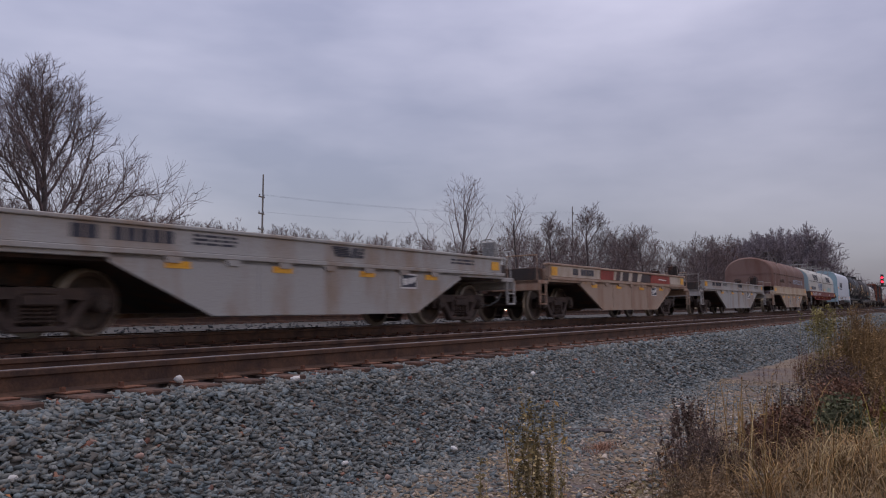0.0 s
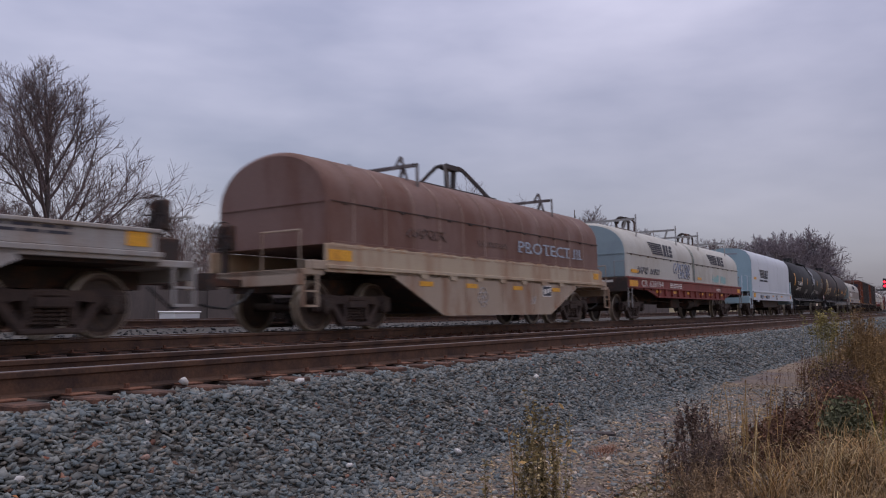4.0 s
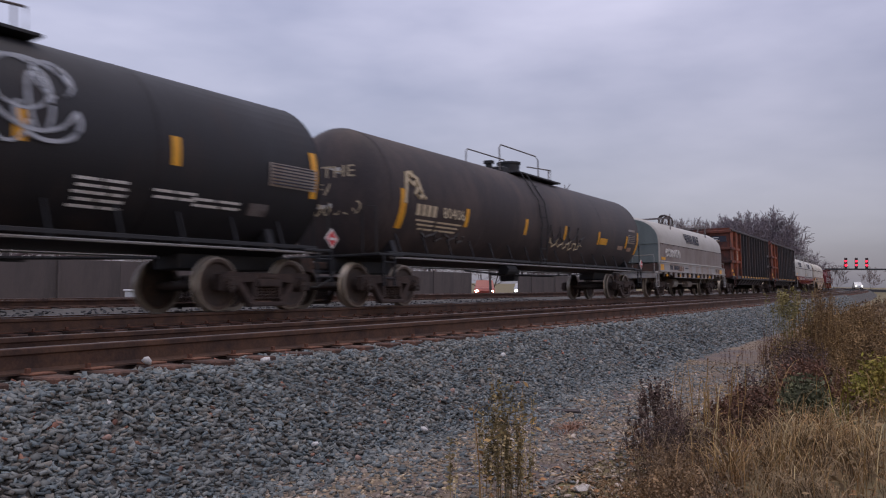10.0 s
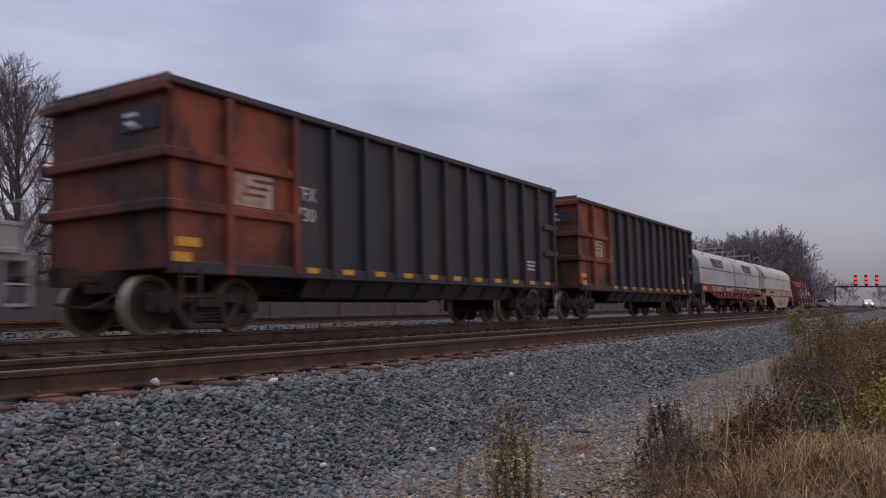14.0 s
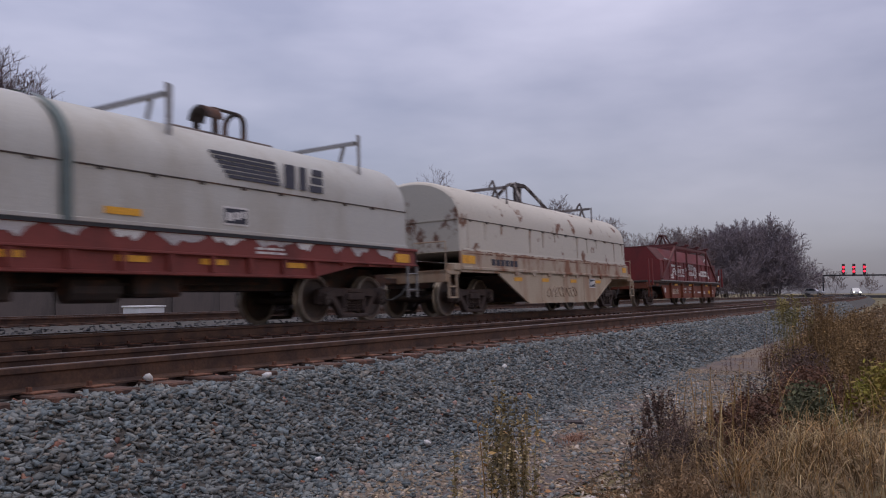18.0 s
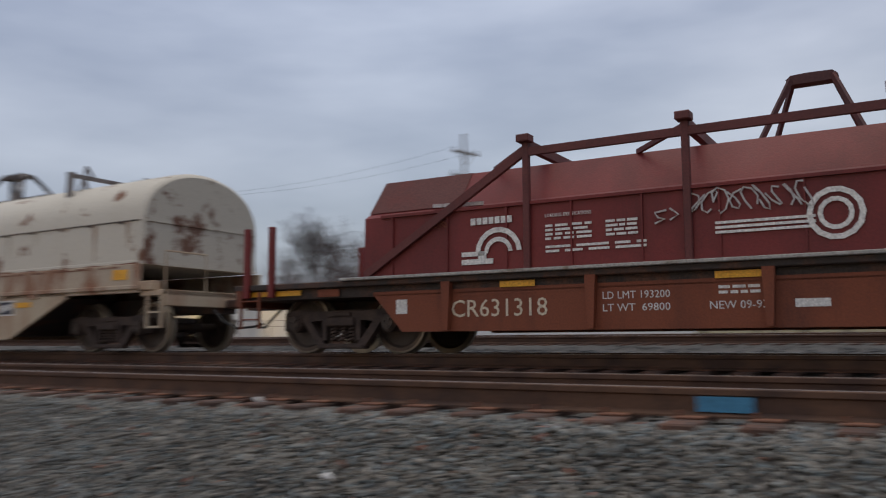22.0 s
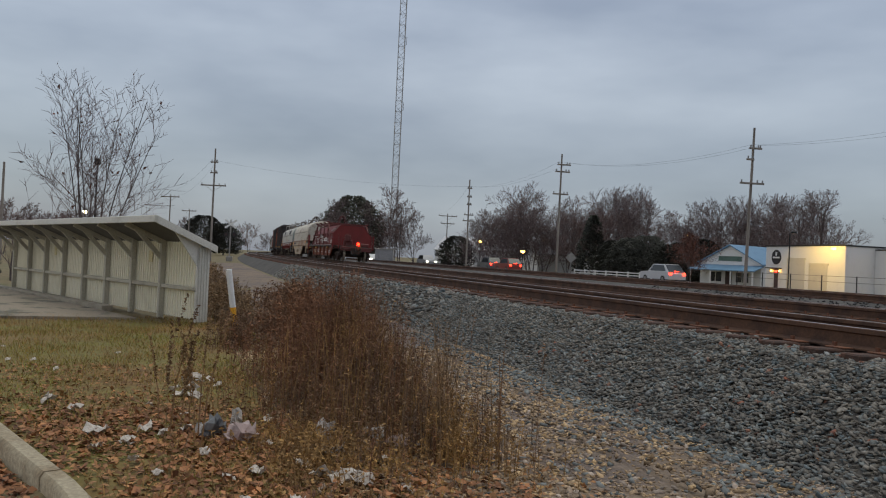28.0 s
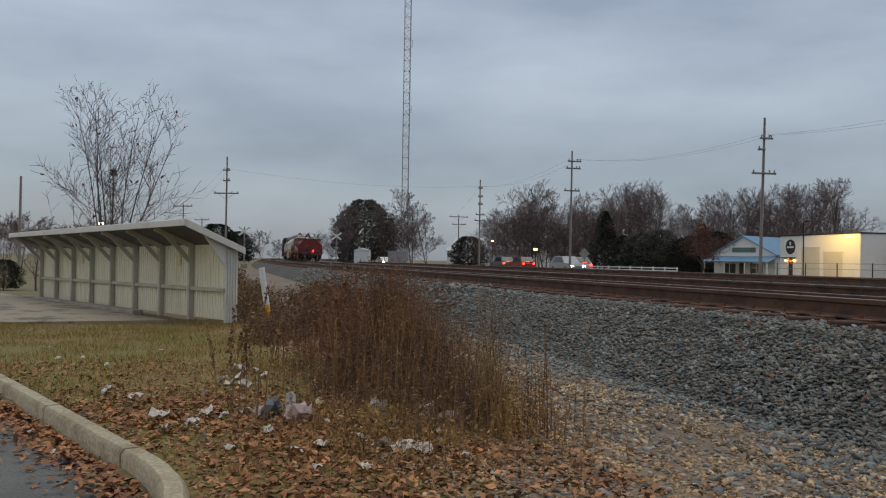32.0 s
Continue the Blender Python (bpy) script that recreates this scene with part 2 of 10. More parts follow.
# ---- mesh helpers ----
class Geo:
    """Collects the faces of one mesh."""

    def __init__(self):
        self.v, self.f = [], []

    def add(self, verts, faces):
        k = len(self.v)
        self.v += [tuple(p) for p in verts]
        self.f += [tuple(i + k for i in f) for f in faces]
        return self

    def box(self, x0, x1, y0, y1, z0, z1, c=0.0):
        if c <= 0:
            v = [(x, y, z) for x in (x0, x1) for y in (y0, y1) for z in (z0, z1)]
            return self.add(v, [(0, 1, 3, 2), (4, 6, 7, 5), (0, 4, 5, 1), (2, 3, 7, 6), (0, 2, 6, 4), (1, 5, 7, 3)])
        c = min(c, abs(x1 - x0) / 3, abs(y1 - y0) / 3, abs(z1 - z0) / 3)
        bm = bmesh.new()
        bmesh.ops.create_cube(bm, size=1)
        for p in bm.verts:
            p.co = ((x0 + x1) / 2 + p.co.x * (x1 - x0), (y0 + y1) / 2 + p.co.y * (y1 - y0), (z0 + z1) / 2 + p.co.z * (z1 - z0))
        bmesh.ops.bevel(bm, geom=bm.edges[:], offset=c, segments=1, affect="EDGES")
        bm.verts.index_update()
        self.add([p.co[:] for p in bm.verts], [[q.index for q in f.verts] for f in bm.faces])
        bm.free()
        return self

    def prism(self, outline, a0, a1, axis="y"):
        """An outline of two coordinates, drawn out along the third axis."""
        n = len(outline)
        put = {"x": lambda p, a: (a, p[0], p[1]), "y": lambda p, a: (p[0], a, p[1]), "z": lambda p, a: (p[0], p[1], a)}[axis]
        v = [put(p, a) for a in (a0, a1) for p in outline]
        f = [tuple(range(n))[::-1], tuple(range(n, 2 * n))] + [(i, (i + 1) % n, n + (i + 1) % n, n + i) for i in range(n)]
        return self.add(v, f)

    def loft(self, rings, closed=True, caps=True):
        n = len(rings[0])
        v = [p for r in rings for p in r]
        f = []
        for k in range(len(rings) - 1):
            for i in range(n if closed else n - 1):
                f.append((k * n + i, k * n + (i + 1) % n, (k + 1) * n + (i + 1) % n, (k + 1) * n + i))
        if caps:
            f += [tuple(range(n))[::-1], tuple(range((len(rings) - 1) * n, len(rings) * n))]
        return self.add(v, f)

    def tube(self, points, r, sides=6, r_end=None):
        pts = [Vector(p) for p in points]
        rings = []
        for k, p in enumerate(pts):
            d = (pts[min(k + 1, len(pts) - 1)] - pts[max(k - 1, 0)]).normalized()
            a = d.orthogonal().normalized()
            b = d.cross(a)
            rad = r if r_end is None else r + (r_end - r) * k / (len(pts) - 1)
            rings.append([p + (a * math.cos(2 * math.pi * i / sides) + b * math.sin(2 * math.pi * i / sides)) * rad for i in range(sides)])
        return self.loft(rings)

    def disc(self, x, y0, y1, z, r, sides=24):
        return self.prism([(x + r * math.cos(2 * math.pi * i / sides), z + r * math.sin(2 * math.pi * i / sides)) for i in range(sides)], y0, y1, "y")

    def bar(self, p, q, w, h):
        """A beam of rectangular section between two points."""
        p, q = Vector(p), Vector(q)
        d = (q - p).normalized()
        s = d.cross(Vector((0, 0, 1)))
        s = (s if s.length > 1e-4 else Vector((0, 1, 0))).normalized() * w / 2
        u = s.cross(d).normalized() * h / 2
        return self.loft([[e + s + u, e - s + u, e - s - u, e + s - u] for e in (p, q)])


def mesh_of(name, geo, material, smooth=0.0):
    me = bpy.data.meshes.new(name)
    me.from_pydata(geo.v, [], geo.f)
    bm = bmesh.new()
    bm.from_mesh(me)
    bmesh.ops.recalc_face_normals(bm, faces=bm.faces)
    bm.to_mesh(me)
    bm.free()
    me.materials.append(material)
    if smooth:
        me.polygons.foreach_set("use_smooth", [True] * len(me.polygons))
        me.set_sharp_from_angle(angle=radians(smooth))
    return me


def part(name, geo, material, parent, label="", smooth=0.0, at=None):
    ob = new(name, geo if isinstance(geo, bpy.types.Mesh) else mesh_of(name, geo, material, smooth))
    ob.parent = parent
    if at is not None:
        ob.matrix_basis = at
    if label:
        tagged(ob, label)
    return ob


def thing(name, geo, material, label, category, kind="", group="", smooth=0.0, at=None):
    ob = new(name, mesh_of(name, geo, material, smooth) if geo else None)
    if at is not None:
        ob.matrix_basis = at
    return tagged(ob, label, category, group, kind)


def fast_mesh(name, verts, faces, material):
    """A mesh from arrays: verts (n, 3), faces (m, 3)."""
    me = bpy.data.meshes.new(name)
    me.vertices.add(len(verts))
    me.vertices.foreach_set("co", np.asarray(verts, np.float32).ravel())
    me.loops.add(faces.size)
    me.loops.foreach_set("vertex_index", np.asarray(faces, np.int32).ravel())
    me.polygons.add(len(faces))
    me.polygons.foreach_set("loop_start", np.arange(0, faces.size, faces.shape[1], dtype=np.int32))
    me.polygons.foreach_set("loop_total", np.full(len(faces), faces.shape[1], np.int32))
    me.update(calc_edges=True)
    me.validate()
    me.materials.append(material)
    return me


def lettering(text, height, width=None):
    """Words as a flat mesh in the plane x, z, read from -y; the origin at the lower left."""
    cu = bpy.data.curves.new("words", "FONT")
    cu.body, cu.size, cu.extrude, cu.resolution_u = text, height / 0.7, 0.002, 2
    ob = bpy.data.objects.new("words", cu)
    scene.collection.objects.link(ob)
    bpy.context.view_layer.update()
    me = bpy.data.meshes.new_from_object(ob)
    bpy.data.objects.remove(ob)
    xs = [v.co.x for v in me.vertices]
    k = width / (max(xs) - min(xs)) if width else 1.0
    for v in me.vertices:
        v.co = ((v.co.x - min(xs)) * k, -v.co.z, v.co.y)
    return me


def words(text, x, z, height, parent, material, side, width=None, name="letter"):
    """Words painted on a side: every letter is a part of its own."""
    me = lettering(text, height, width)
    root = list(range(len(me.vertices)))

    def find(i):
        while root[i] != i:
            root[i] = root[root[i]]
            i = root[i]
        return i
    for e in me.edges:
        root[find(e.vertices[0])] = find(e.vertices[1])
    spans = {}
    for v in me.vertices:
        k = find(v.index)
        lo, hi = spans.get(k, (9e9, -9e9))
        spans[k] = (min(lo, v.co.x), max(hi, v.co.x))
    glyphs = []
    for k, (lo, hi) in sorted(spans.items(), key=lambda q: q[1]):
        if glyphs and lo < glyphs[-1][1] - 0.2 * height * 0.3:
            glyphs[-1][1] = max(hi, glyphs[-1][1])
            glyphs[-1][2].add(k)
        else:
            glyphs.append([lo, hi, {k}])
    made = []
    for lo, hi, keys in glyphs:
        g = Geo()
        number = {}
        for v in me.vertices:
            if find(v.index) in keys:
                number[v.index] = len(g.v)
                g.v.append(v.co[:])
        g.f = [tuple(number[i] for i in p.vertices) for p in me.polygons if find(p.vertices[0]) in keys]
        made.append(part(name, g, material, parent, at=pose(x, side - 0.006, z)))
    return made


# ---- the line of the track: a wide curve that bends away from the camera ----
KAPPA, KAPPA_EAST, S_BEND = 0.000636, 0.0003, 20.0
Y_NEAR, N_TRAIN = 5.601, 4.666      # nearest rail; offset of the train's near rail
RAIL_GAP = 1.507


def bend_angle(s):
    return s * KAPPA if s < S_BEND else S_BEND * KAPPA + (s - S_BEND) * KAPPA_EAST


def along(s, n, z=0.0):
    """The point s metres along the line and n metres to its far side."""
    a = min(s, S_BEND) * KAPPA
    x, y = math.sin(a) / KAPPA, Y_NEAR + (1 - math.cos(a)) / KAPPA
    b = bend_angle(s)
    if s > S_BEND:
        x += (math.sin(b) - math.sin(a)) / KAPPA_EAST
        y += (math.cos(a) - math.cos(b)) / KAPPA_EAST
    return Vector((x - n * math.sin(b), y + n * math.cos(b), z))


def bend(s):
    return math.degrees(bend_angle(s))
# ---- ground, track bed, tracks ----
M_GROUND = mat("dry_grass_soil", (0.165, 0.125, 0.058), 0.95, 0, (0.105, 0.105, 0.042), 0.45, 0.35, 1, 0.35, 0.6, 9)
M_BED = mat("dusty_ballast_bed", (0.078, 0.070, 0.062), 0.95, 0, (0.05, 0.045, 0.04), 0.5, 0.8, 1, 0.45, 1.0, 22)
M_STONE = mat("blue_grey_crushed_stone", (0.182, 0.190, 0.182), 0.8, 0, (0.122, 0.130, 0.127), 0.5, 4, 1, 0.12, 0.12, 60, island=0.42)
M_STONE_BLUE = mat("slate_blue_crushed_stone", (0.146, 0.172, 0.180), 0.8, 0, (0.098, 0.118, 0.126), 0.5, 4, 1, 0.12, 0.12, 60, island=0.4)
M_STONE_WARM = mat("brown_grey_crushed_stone", (0.198, 0.180, 0.155), 0.85, 0, (0.127, 0.115, 0.102), 0.5, 4, 1, 0.12, 0.12, 60, island=0.4)
M_GRAVEL = mat("tan_gravel", (0.355, 0.265, 0.17), 0.95, 0, (0.17, 0.15, 0.13), 0.5, 5, 1, 0.25, 0.5, 60, island=0.5)
M_TANGRAVEL = mat("ochre_gravel", (0.42, 0.29, 0.16), 0.95, 0, (0.22, 0.165, 0.125), 0.5, 5, 1, 0.25, 0.5, 60, island=0.5)
M_PATH = mat("gravel_path_soil", (0.20, 0.145, 0.095), 0.95, 0, (0.11, 0.085, 0.08), 0.5, 0.9, 1, 0.35, 0.8, 30)
M_TIE = mat("weathered_tie_wood", (0.060, 0.037, 0.029), 0.9, 0, (0.155, 0.065, 0.038), 0.53, 2.5, 1, 0.3, 0.8, 30, vary=0.3)
M_PLATE = mat("rust_red_tie_plate", (0.19, 0.078, 0.042), 0.9, 0, (0.10, 0.045, 0.03), 0.5, 6, 1, 0.3)
M_RAIL = mat("rust_brown_rail", (0.105, 0.052, 0.030), 0.8, 0.1, (0.055, 0.03, 0.022), 0.5, 3, 1, 0.2)
M_HEAD = mat("polished_rail_head", (0.42, 0.38, 0.37), 0.32, 0.9, (0.22, 0.16, 0.13), 0.42, 1.5, 1, 0.1, 0.1)


def kerb_line(x):
    """Where the kerb of the car park runs: y for a given x."""
    return -0.46 + 0.405 * (x + 4.65) - 0.25 * max(x + 4.9, 0) ** 2


def ground_z(x, y):
    """The lie of the land: flat beside the line, rising a little towards the crossing."""
    rise = 0.14 * min(max((-x - 6) / 14, 0), 1) * min(max((y - 2.5) / 2, 0), 1)
    lawn = 0.11 * min(max((y - kerb_line(x)) / 0.3 + 0.5, 0), 1) if -14 < x < 0 and y < 1 else (0.11 if -30 < x < -3 and y < 3 and y > kerb_line(x) else 0)
    lawn *= 1 - min(max((-x - 9) / 6, 0), 1) * 0.75
    dip = 0.95 * min(max((y - 19) / 9, 0), 1) * min(max((14 - x) / 8, 0), 1) * min(max((x + 100) / 18, 0), 1)
    dip *= max(min(max((x + 57) / 26, 0), 1), min(max((y - 48) / 6, 0), 1))      # the road climbs to the level of the line
    return -0.95 + lawn + rise - dip + 0.012 * noise.noise((x * 0.4, y * 0.4, 0))


def grid_lines(fine, step, far):
    a = [i * step for i in range(int(fine / step) + 1)]
    while a[-1] < far:
        a.append(a[-1] * 1.35 + step)
    return [-v for v in a[:0:-1]] + a


gx, gy = grid_lines(34, 0.5, 2600), grid_lines(12, 0.5, 2600)
g = Geo()
g.v = [(x, y, ground_z(x, y)) for x in gx for y in gy]
w = len(gy)
g.f = [(i * w + j, (i + 1) * w + j, (i + 1) * w + j + 1, i * w + j + 1) for i in range(len(gx) - 1) for j in range(w - 1)]
thing("ground", g, M_GROUND, "flat ground of dry grass and bare soil", "ground", "structure")

S_LINE = [s * 4.0 for s in range(-130, 131)]
PROFILE = [(-1.95, -1.06), (-1.55, -0.93), (-0.62, -0.262), (-0.46, -0.240), (-0.20, -0.222), (0.75, -0.25), (1.9, -0.28), (2.4, -0.36), (3.4, -0.40), (4.1, -0.28),
           (5.4, -0.29), (6.7, -0.33), (7.4, -0.40), (12.6, -0.36), (13.3, -0.27), (15.9, -0.27), (16.6, -0.40), (17.8, -1.06)]
g = Geo()
g.loft([[along(s, n, z) for n, z in PROFILE] for s in S_LINE], closed=False, caps=False)
thing("ballast_bed", g, M_BED, "raised railway bed of grey ballast under three tracks", "track bed", "structure")

RAIL_SHAPE = [(-0.07, -0.185), (0.07, -0.185), (0.07, -0.172), (0.012, -0.150), (0.010, -0.055), (0.036, -0.042), (0.036, -0.006), (0.028, 0.0),
              (-0.028, 0.0), (-0.036, -0.006), (-0.036, -0.042), (-0.010, -0.055), (-0.012, -0.150), (-0.07, -0.172)]


def track(n0, z_near, z_far, label, s0, s1):
    """Two rails on wooden ties, banked a little in the curve."""
    tilt = math.degrees(math.atan2(z_far - z_near, RAIL_GAP))
    line = thing("railway_track", None, None, label, "railway track", "structure")
    for n, z in ((n0, z_near), (n0 + RAIL_GAP, z_far)):
        r = part("rail", Geo().loft([[along(s, n + a, z + b) for a, b in RAIL_SHAPE] for s in S_LINE]), M_RAIL, line, smooth=30)
        top = [[along(s, n - 0.021, z + 0.0015), along(s, n + 0.025, z + 0.0015), along(s, n + 0.025, z - 0.003), along(s, n - 0.021, z - 0.003)] for s in S_LINE]
        part("running_surface", Geo().loft(top), M_HEAD, r, "rail head worn bright by wheels")
    tie = mesh_of("tie", Geo().box(-0.11, 0.11, -1.22, 1.30, -0.36, -0.19, 0.012), M_TIE)
    plate = mesh_of("tie_plate", Geo().box(-0.10, 0.10, -0.19, 0.19, -0.19, -0.176, 0.004).box(-0.085, -0.055, -0.12, -0.09, -0.18, -0.14)
                    .box(0.055, 0.085, 0.09, 0.12, -0.18, -0.14), M_PLATE)
    rest = Geo()
    rng = random.Random(int(n0 * 10))
    for k in range(-300, 301):
        s = k * 0.5 + rng.uniform(-0.03, 0.03)
        m = Matrix.Translation(along(s, n0 + RAIL_GAP / 2, (z_near + z_far) / 2)) @ pose(0, 0, 0, tilt, 0, bend(s) + rng.uniform(-1, 1))
        if s0 <= s <= s1:
            t = part("tie", tie, None, line, at=m)
            for off in (-RAIL_GAP / 2, RAIL_GAP / 2):
                part("tie_plate", plate, None, t, at=pose(0, off, 0.0015))
        else:
            rest.add([m @ Vector(p) for p in [(x, y, z) for x in (-0.11, 0.11) for y in (-1.22, 1.30) for z in (-0.36, -0.19)]],
                     [(0, 1, 3, 2), (4, 6, 7, 5), (0, 4, 5, 1), (2, 3, 7, 6), (1, 5, 7, 3)])
    part("tie_rows", rest, M_TIE, line)
    line.children[-1]["kind"] = "stuff"
    return line


track(0.0, 0.0, -0.034, "rusty main track with wooden ties in grey ballast", -22, 26)
track(N_TRAIN, -0.027, -0.078, "second main track with bright rails, used by the freight train", -14, 20)
track(13.9, -0.05, -0.05, "third track at the far side with dark rusty rails", 0, 4)
# ---- the freight train ----
CARS = []          # (empty, place along the train in metres)
WHEELSETS = {-0.889: [], 0.889: []}
HALF = 1.5
N_MID = N_TRAIN + RAIL_GAP / 2


def wheelset_mesh():
    """An axle with two wheels; the treads and the rims' faces are worn bright."""
    g = Geo()
    prof = [(0.06, 0.10), (0.20, 0.075), (0.34, 0.085), (0.375, 0.125), (0.428, 0.13), (0.457, 0.118), (0.462, 0.02), (0.485, 0.0), (0.485, -0.01), (0.40, -0.012), (0.36, 0.03), (0.2, 0.045), (0.06, 0.0)]
    sides = 32
    for s in (-1, 1):
        rings = []
        for i in range(sides):
            a = 2 * math.pi * i / sides
            rings.append([(r * math.cos(a), s * (0.68 + o), r * math.sin(a)) for r, o in prof])
        rings.append(rings[0])
        g.loft(rings, True, False)
    g.disc(0, -1.0, 1.0, 0, 0.085, 12)
    for s in (-1, 1):
        g.disc(0, s * 0.78, s * 0.82, 0, 0.14, 16)
        g.disc(0, s * 1.12, s * 1.145, 0, 0.10, 12)
        for k in range(3):          # bolts of the bearing cap turn with the axle
            a = 2 * math.pi * k / 3
            g.disc(0.055 * math.cos(a), s * 1.14, s * 1.165, 0.055 * math.sin(a), 0.02, 6)
    me = mesh_of("wheelset", g, M_WHEEL, 40)
    me.materials.append(M_RIM)
    me.materials.append(M_WHEELFACE)
    for p in me.polygons:
        r = math.hypot(p.center.x, p.center.z)
        if r > 0.438:
            p.material_index = 1
        elif r > 0.37:
            p.material_index = 2
    return me


def truck_mesh():
    """A three-piece truck: two cast side frames with open windows and the bolster between them."""
    g = Geo()
    for s in (-1, 1):
        y0, y1 = s * 0.95, s * 1.08
        # top member, sinking to the pedestals over the axle boxes
        g.loft([[(x, y, z) for x, z in ((-1.10, 0.62), (-1.10, 0.50), (-0.72, 0.47), (-0.42, 0.50), (0.42, 0.50), (0.72, 0.47), (1.10, 0.50), (1.10, 0.62), (0.88, 0.67), (0.45, 0.64), (-0.45, 0.64), (-0.88, 0.67))] for y in (y0, y1)])
        for d in (-1, 1):
            g.loft([[(d * x, y, z) for x, z in ((0.74, 0.49), (0.60, 0.49), (0.30, 0.13), (0.34, 0.08), (0.46, 0.12))] for y in (y0, y1)])
            g.loft([[(d * x, y, z) for x, z in ((0.28, 0.50), (0.36, 0.50), (0.36, 0.20), (0.28, 0.20))] for y in (y0, y1)])
            g.loft([[(d * x, y, z) for x, z in ((1.06, 0.52), (1.11, 0.52), (1.11, 0.36), (1.06, 0.33))] for y in (y0, y1)])
            g.disc(d * 0.889, s * 0.88, s * 1.12, 0.457, 0.12, 16)
            g.disc(d * 0.889, s * 0.90, s * 1.10, 0.457, 0.138, 16)
            g.box(d * 0.889 - 0.15, d * 0.889 + 0.15, min(y0, y1) - 0.01, max(y0, y1) + 0.01, 0.53, 0.585, 0.01)
        g.box(-0.44, 0.44, min(y0, y1) - 0.03, max(y0, y1) + 0.03, 0.07, 0.15, 0.02)
        g.box(-0.27, 0.27, min(y0, y1) - 0.05, max(y0, y1) + 0.05, 0.41, 0.55, 0.02)
        g.box(-0.20, 0.20, s * 1.10 - 0.02, s * 1.10 + 0.02, 0.56, 0.62, 0.01)
    g.box(-0.23, 0.23, -0.98, 0.98, 0.40, 0.66, 0.02)
    for d in (-0.33, 0.33):
        g.box(d - 0.03, d + 0.03, -0.75, 0.75, 0.36, 0.44)
    return mesh_of("truck", g, M_TRUCK, 0)


def spring_mesh():
    """A coil spring: a wire wound round an upright axis."""
    pts = [(0.06 * math.cos(i * 0.7), 0.06 * math.sin(i * 0.7), 0.18 + 0.26 * i / 45) for i in range(46)]
    return mesh_of("coil_spring", Geo().tube(pts, 0.018, 4), M_TRUCK)


W_MESH, T_MESH, SP_MESH = wheelset_mesh(), truck_mesh(), spring_mesh()
B_MESH = mesh_of("brake_shoe", Geo().box(-0.05, 0.05, -0.80, -0.66, 0.30, 0.55, 0.01), M_STEEL)


def add_truck(car, x):
    t = part("truck", T_MESH, None, car, "rust-brown truck with bare coil springs" if x < 0 else "", at=pose(x, 0, 0))
    for y in (-1.0, 1.0):
        for d in (-0.17, 0.0, 0.17):
            part("coil_spring", SP_MESH, None, t, at=pose(d, y, 0))
    for d in (-0.36, 0.36):
        part("brake_shoe", B_MESH, None, t, at=pose(d, 0, 0))
    for d, found in WHEELSETS.items():
        found.append(part("wheelset", W_MESH, None, t, at=pose(d, 0, 0.457)))


def coupler(car, x, d):
    g = Geo().box(min(x, x + d * 0.75), max(x, x + d * 0.75), -0.075, 0.075, 0.80, 0.95, 0.02)
    g.prism([(x + d * 0.72, -0.16), (x + d * 0.98, -0.17), (x + d * 1.02, -0.06), (x + d * 0.90, 0.0), (x + d * 1.0, 0.14), (x + d * 0.72, 0.16)], 0.74, 1.02, "z")
    part("coupler", g, M_STEEL, car, "rusty cast coupler")
    part("air_hose", Geo().tube([(x + d * 0.1, -0.35, 0.75), (x + d * 0.35, -0.36, 0.55), (x + d * 0.6, -0.25, 0.42), (x + d * 0.85, -0.1, 0.45), (x + d * 0.98, 0.0, 0.5)], 0.022), M_BLACK, car)


def end_ladder(car, x, y, z0, z1, material, wide=0.4, n=4):
    g = Geo()
    for e in (-wide / 2, wide / 2):
        g.box(x + e - 0.018, x + e + 0.018, y - 0.02, y + 0.02, z0, z1)
    for k in range(n):
        z = z0 + (k + 0.5) * (z1 - z0) / n
        g.tube([(x - wide / 2, y, z), (x + wide / 2, y, z)], 0.013, 5)
    part("ladder", g, material, car)


def hand_wheel(car, x, y, z, material):
    g = Geo().box(x - 0.05, x + 0.05, y - 0.05, y + 0.05, 1.0, z)
    ring = [(x - 0.08, y + 0.28 * math.cos(2 * math.pi * i / 16), z + 0.28 * math.sin(2 * math.pi * i / 16)) for i in range(17)]
    g.tube(ring, 0.016, 5)
    for k in range(4):
        a = math.pi * k / 4
        g.bar((x - 0.08, y - 0.28 * math.cos(a), z - 0.28 * math.sin(a)), (x - 0.08, y + 0.28 * math.cos(a), z + 0.28 * math.sin(a)), 0.02, 0.02)
    g.box(x - 0.06, x + 0.12, y - 0.18, y + 0.18, z - 0.25, z + 0.22, 0.03)
    part("hand_brake", g, material, car)


def plate(car, x0, x1, z0, z1, material, side=-HALF, name="reflector", label=""):
    return part(name, Geo().box(x0, x1, side - 0.009, side, z0, z1), material, car, label)


def stripes(car, x, z, width, height, rows, material, side=-HALF, seed=1, name="lettering"):
    """Small print too fine to read: plain bars."""
    rng = random.Random(seed)
    g = Geo()
    step = height / rows
    for k in range(rows):
        a = x
        while a < x + width * 0.96:
            b = min(a + rng.uniform(0.12, 0.4) * width, x + width)
            g.box(a, b, side - 0.006, side, z + k * step, z + k * step + step * 0.55)
            a = b + 0.06 * width
    part(name, g, material, car)["kind"] = "stuff"


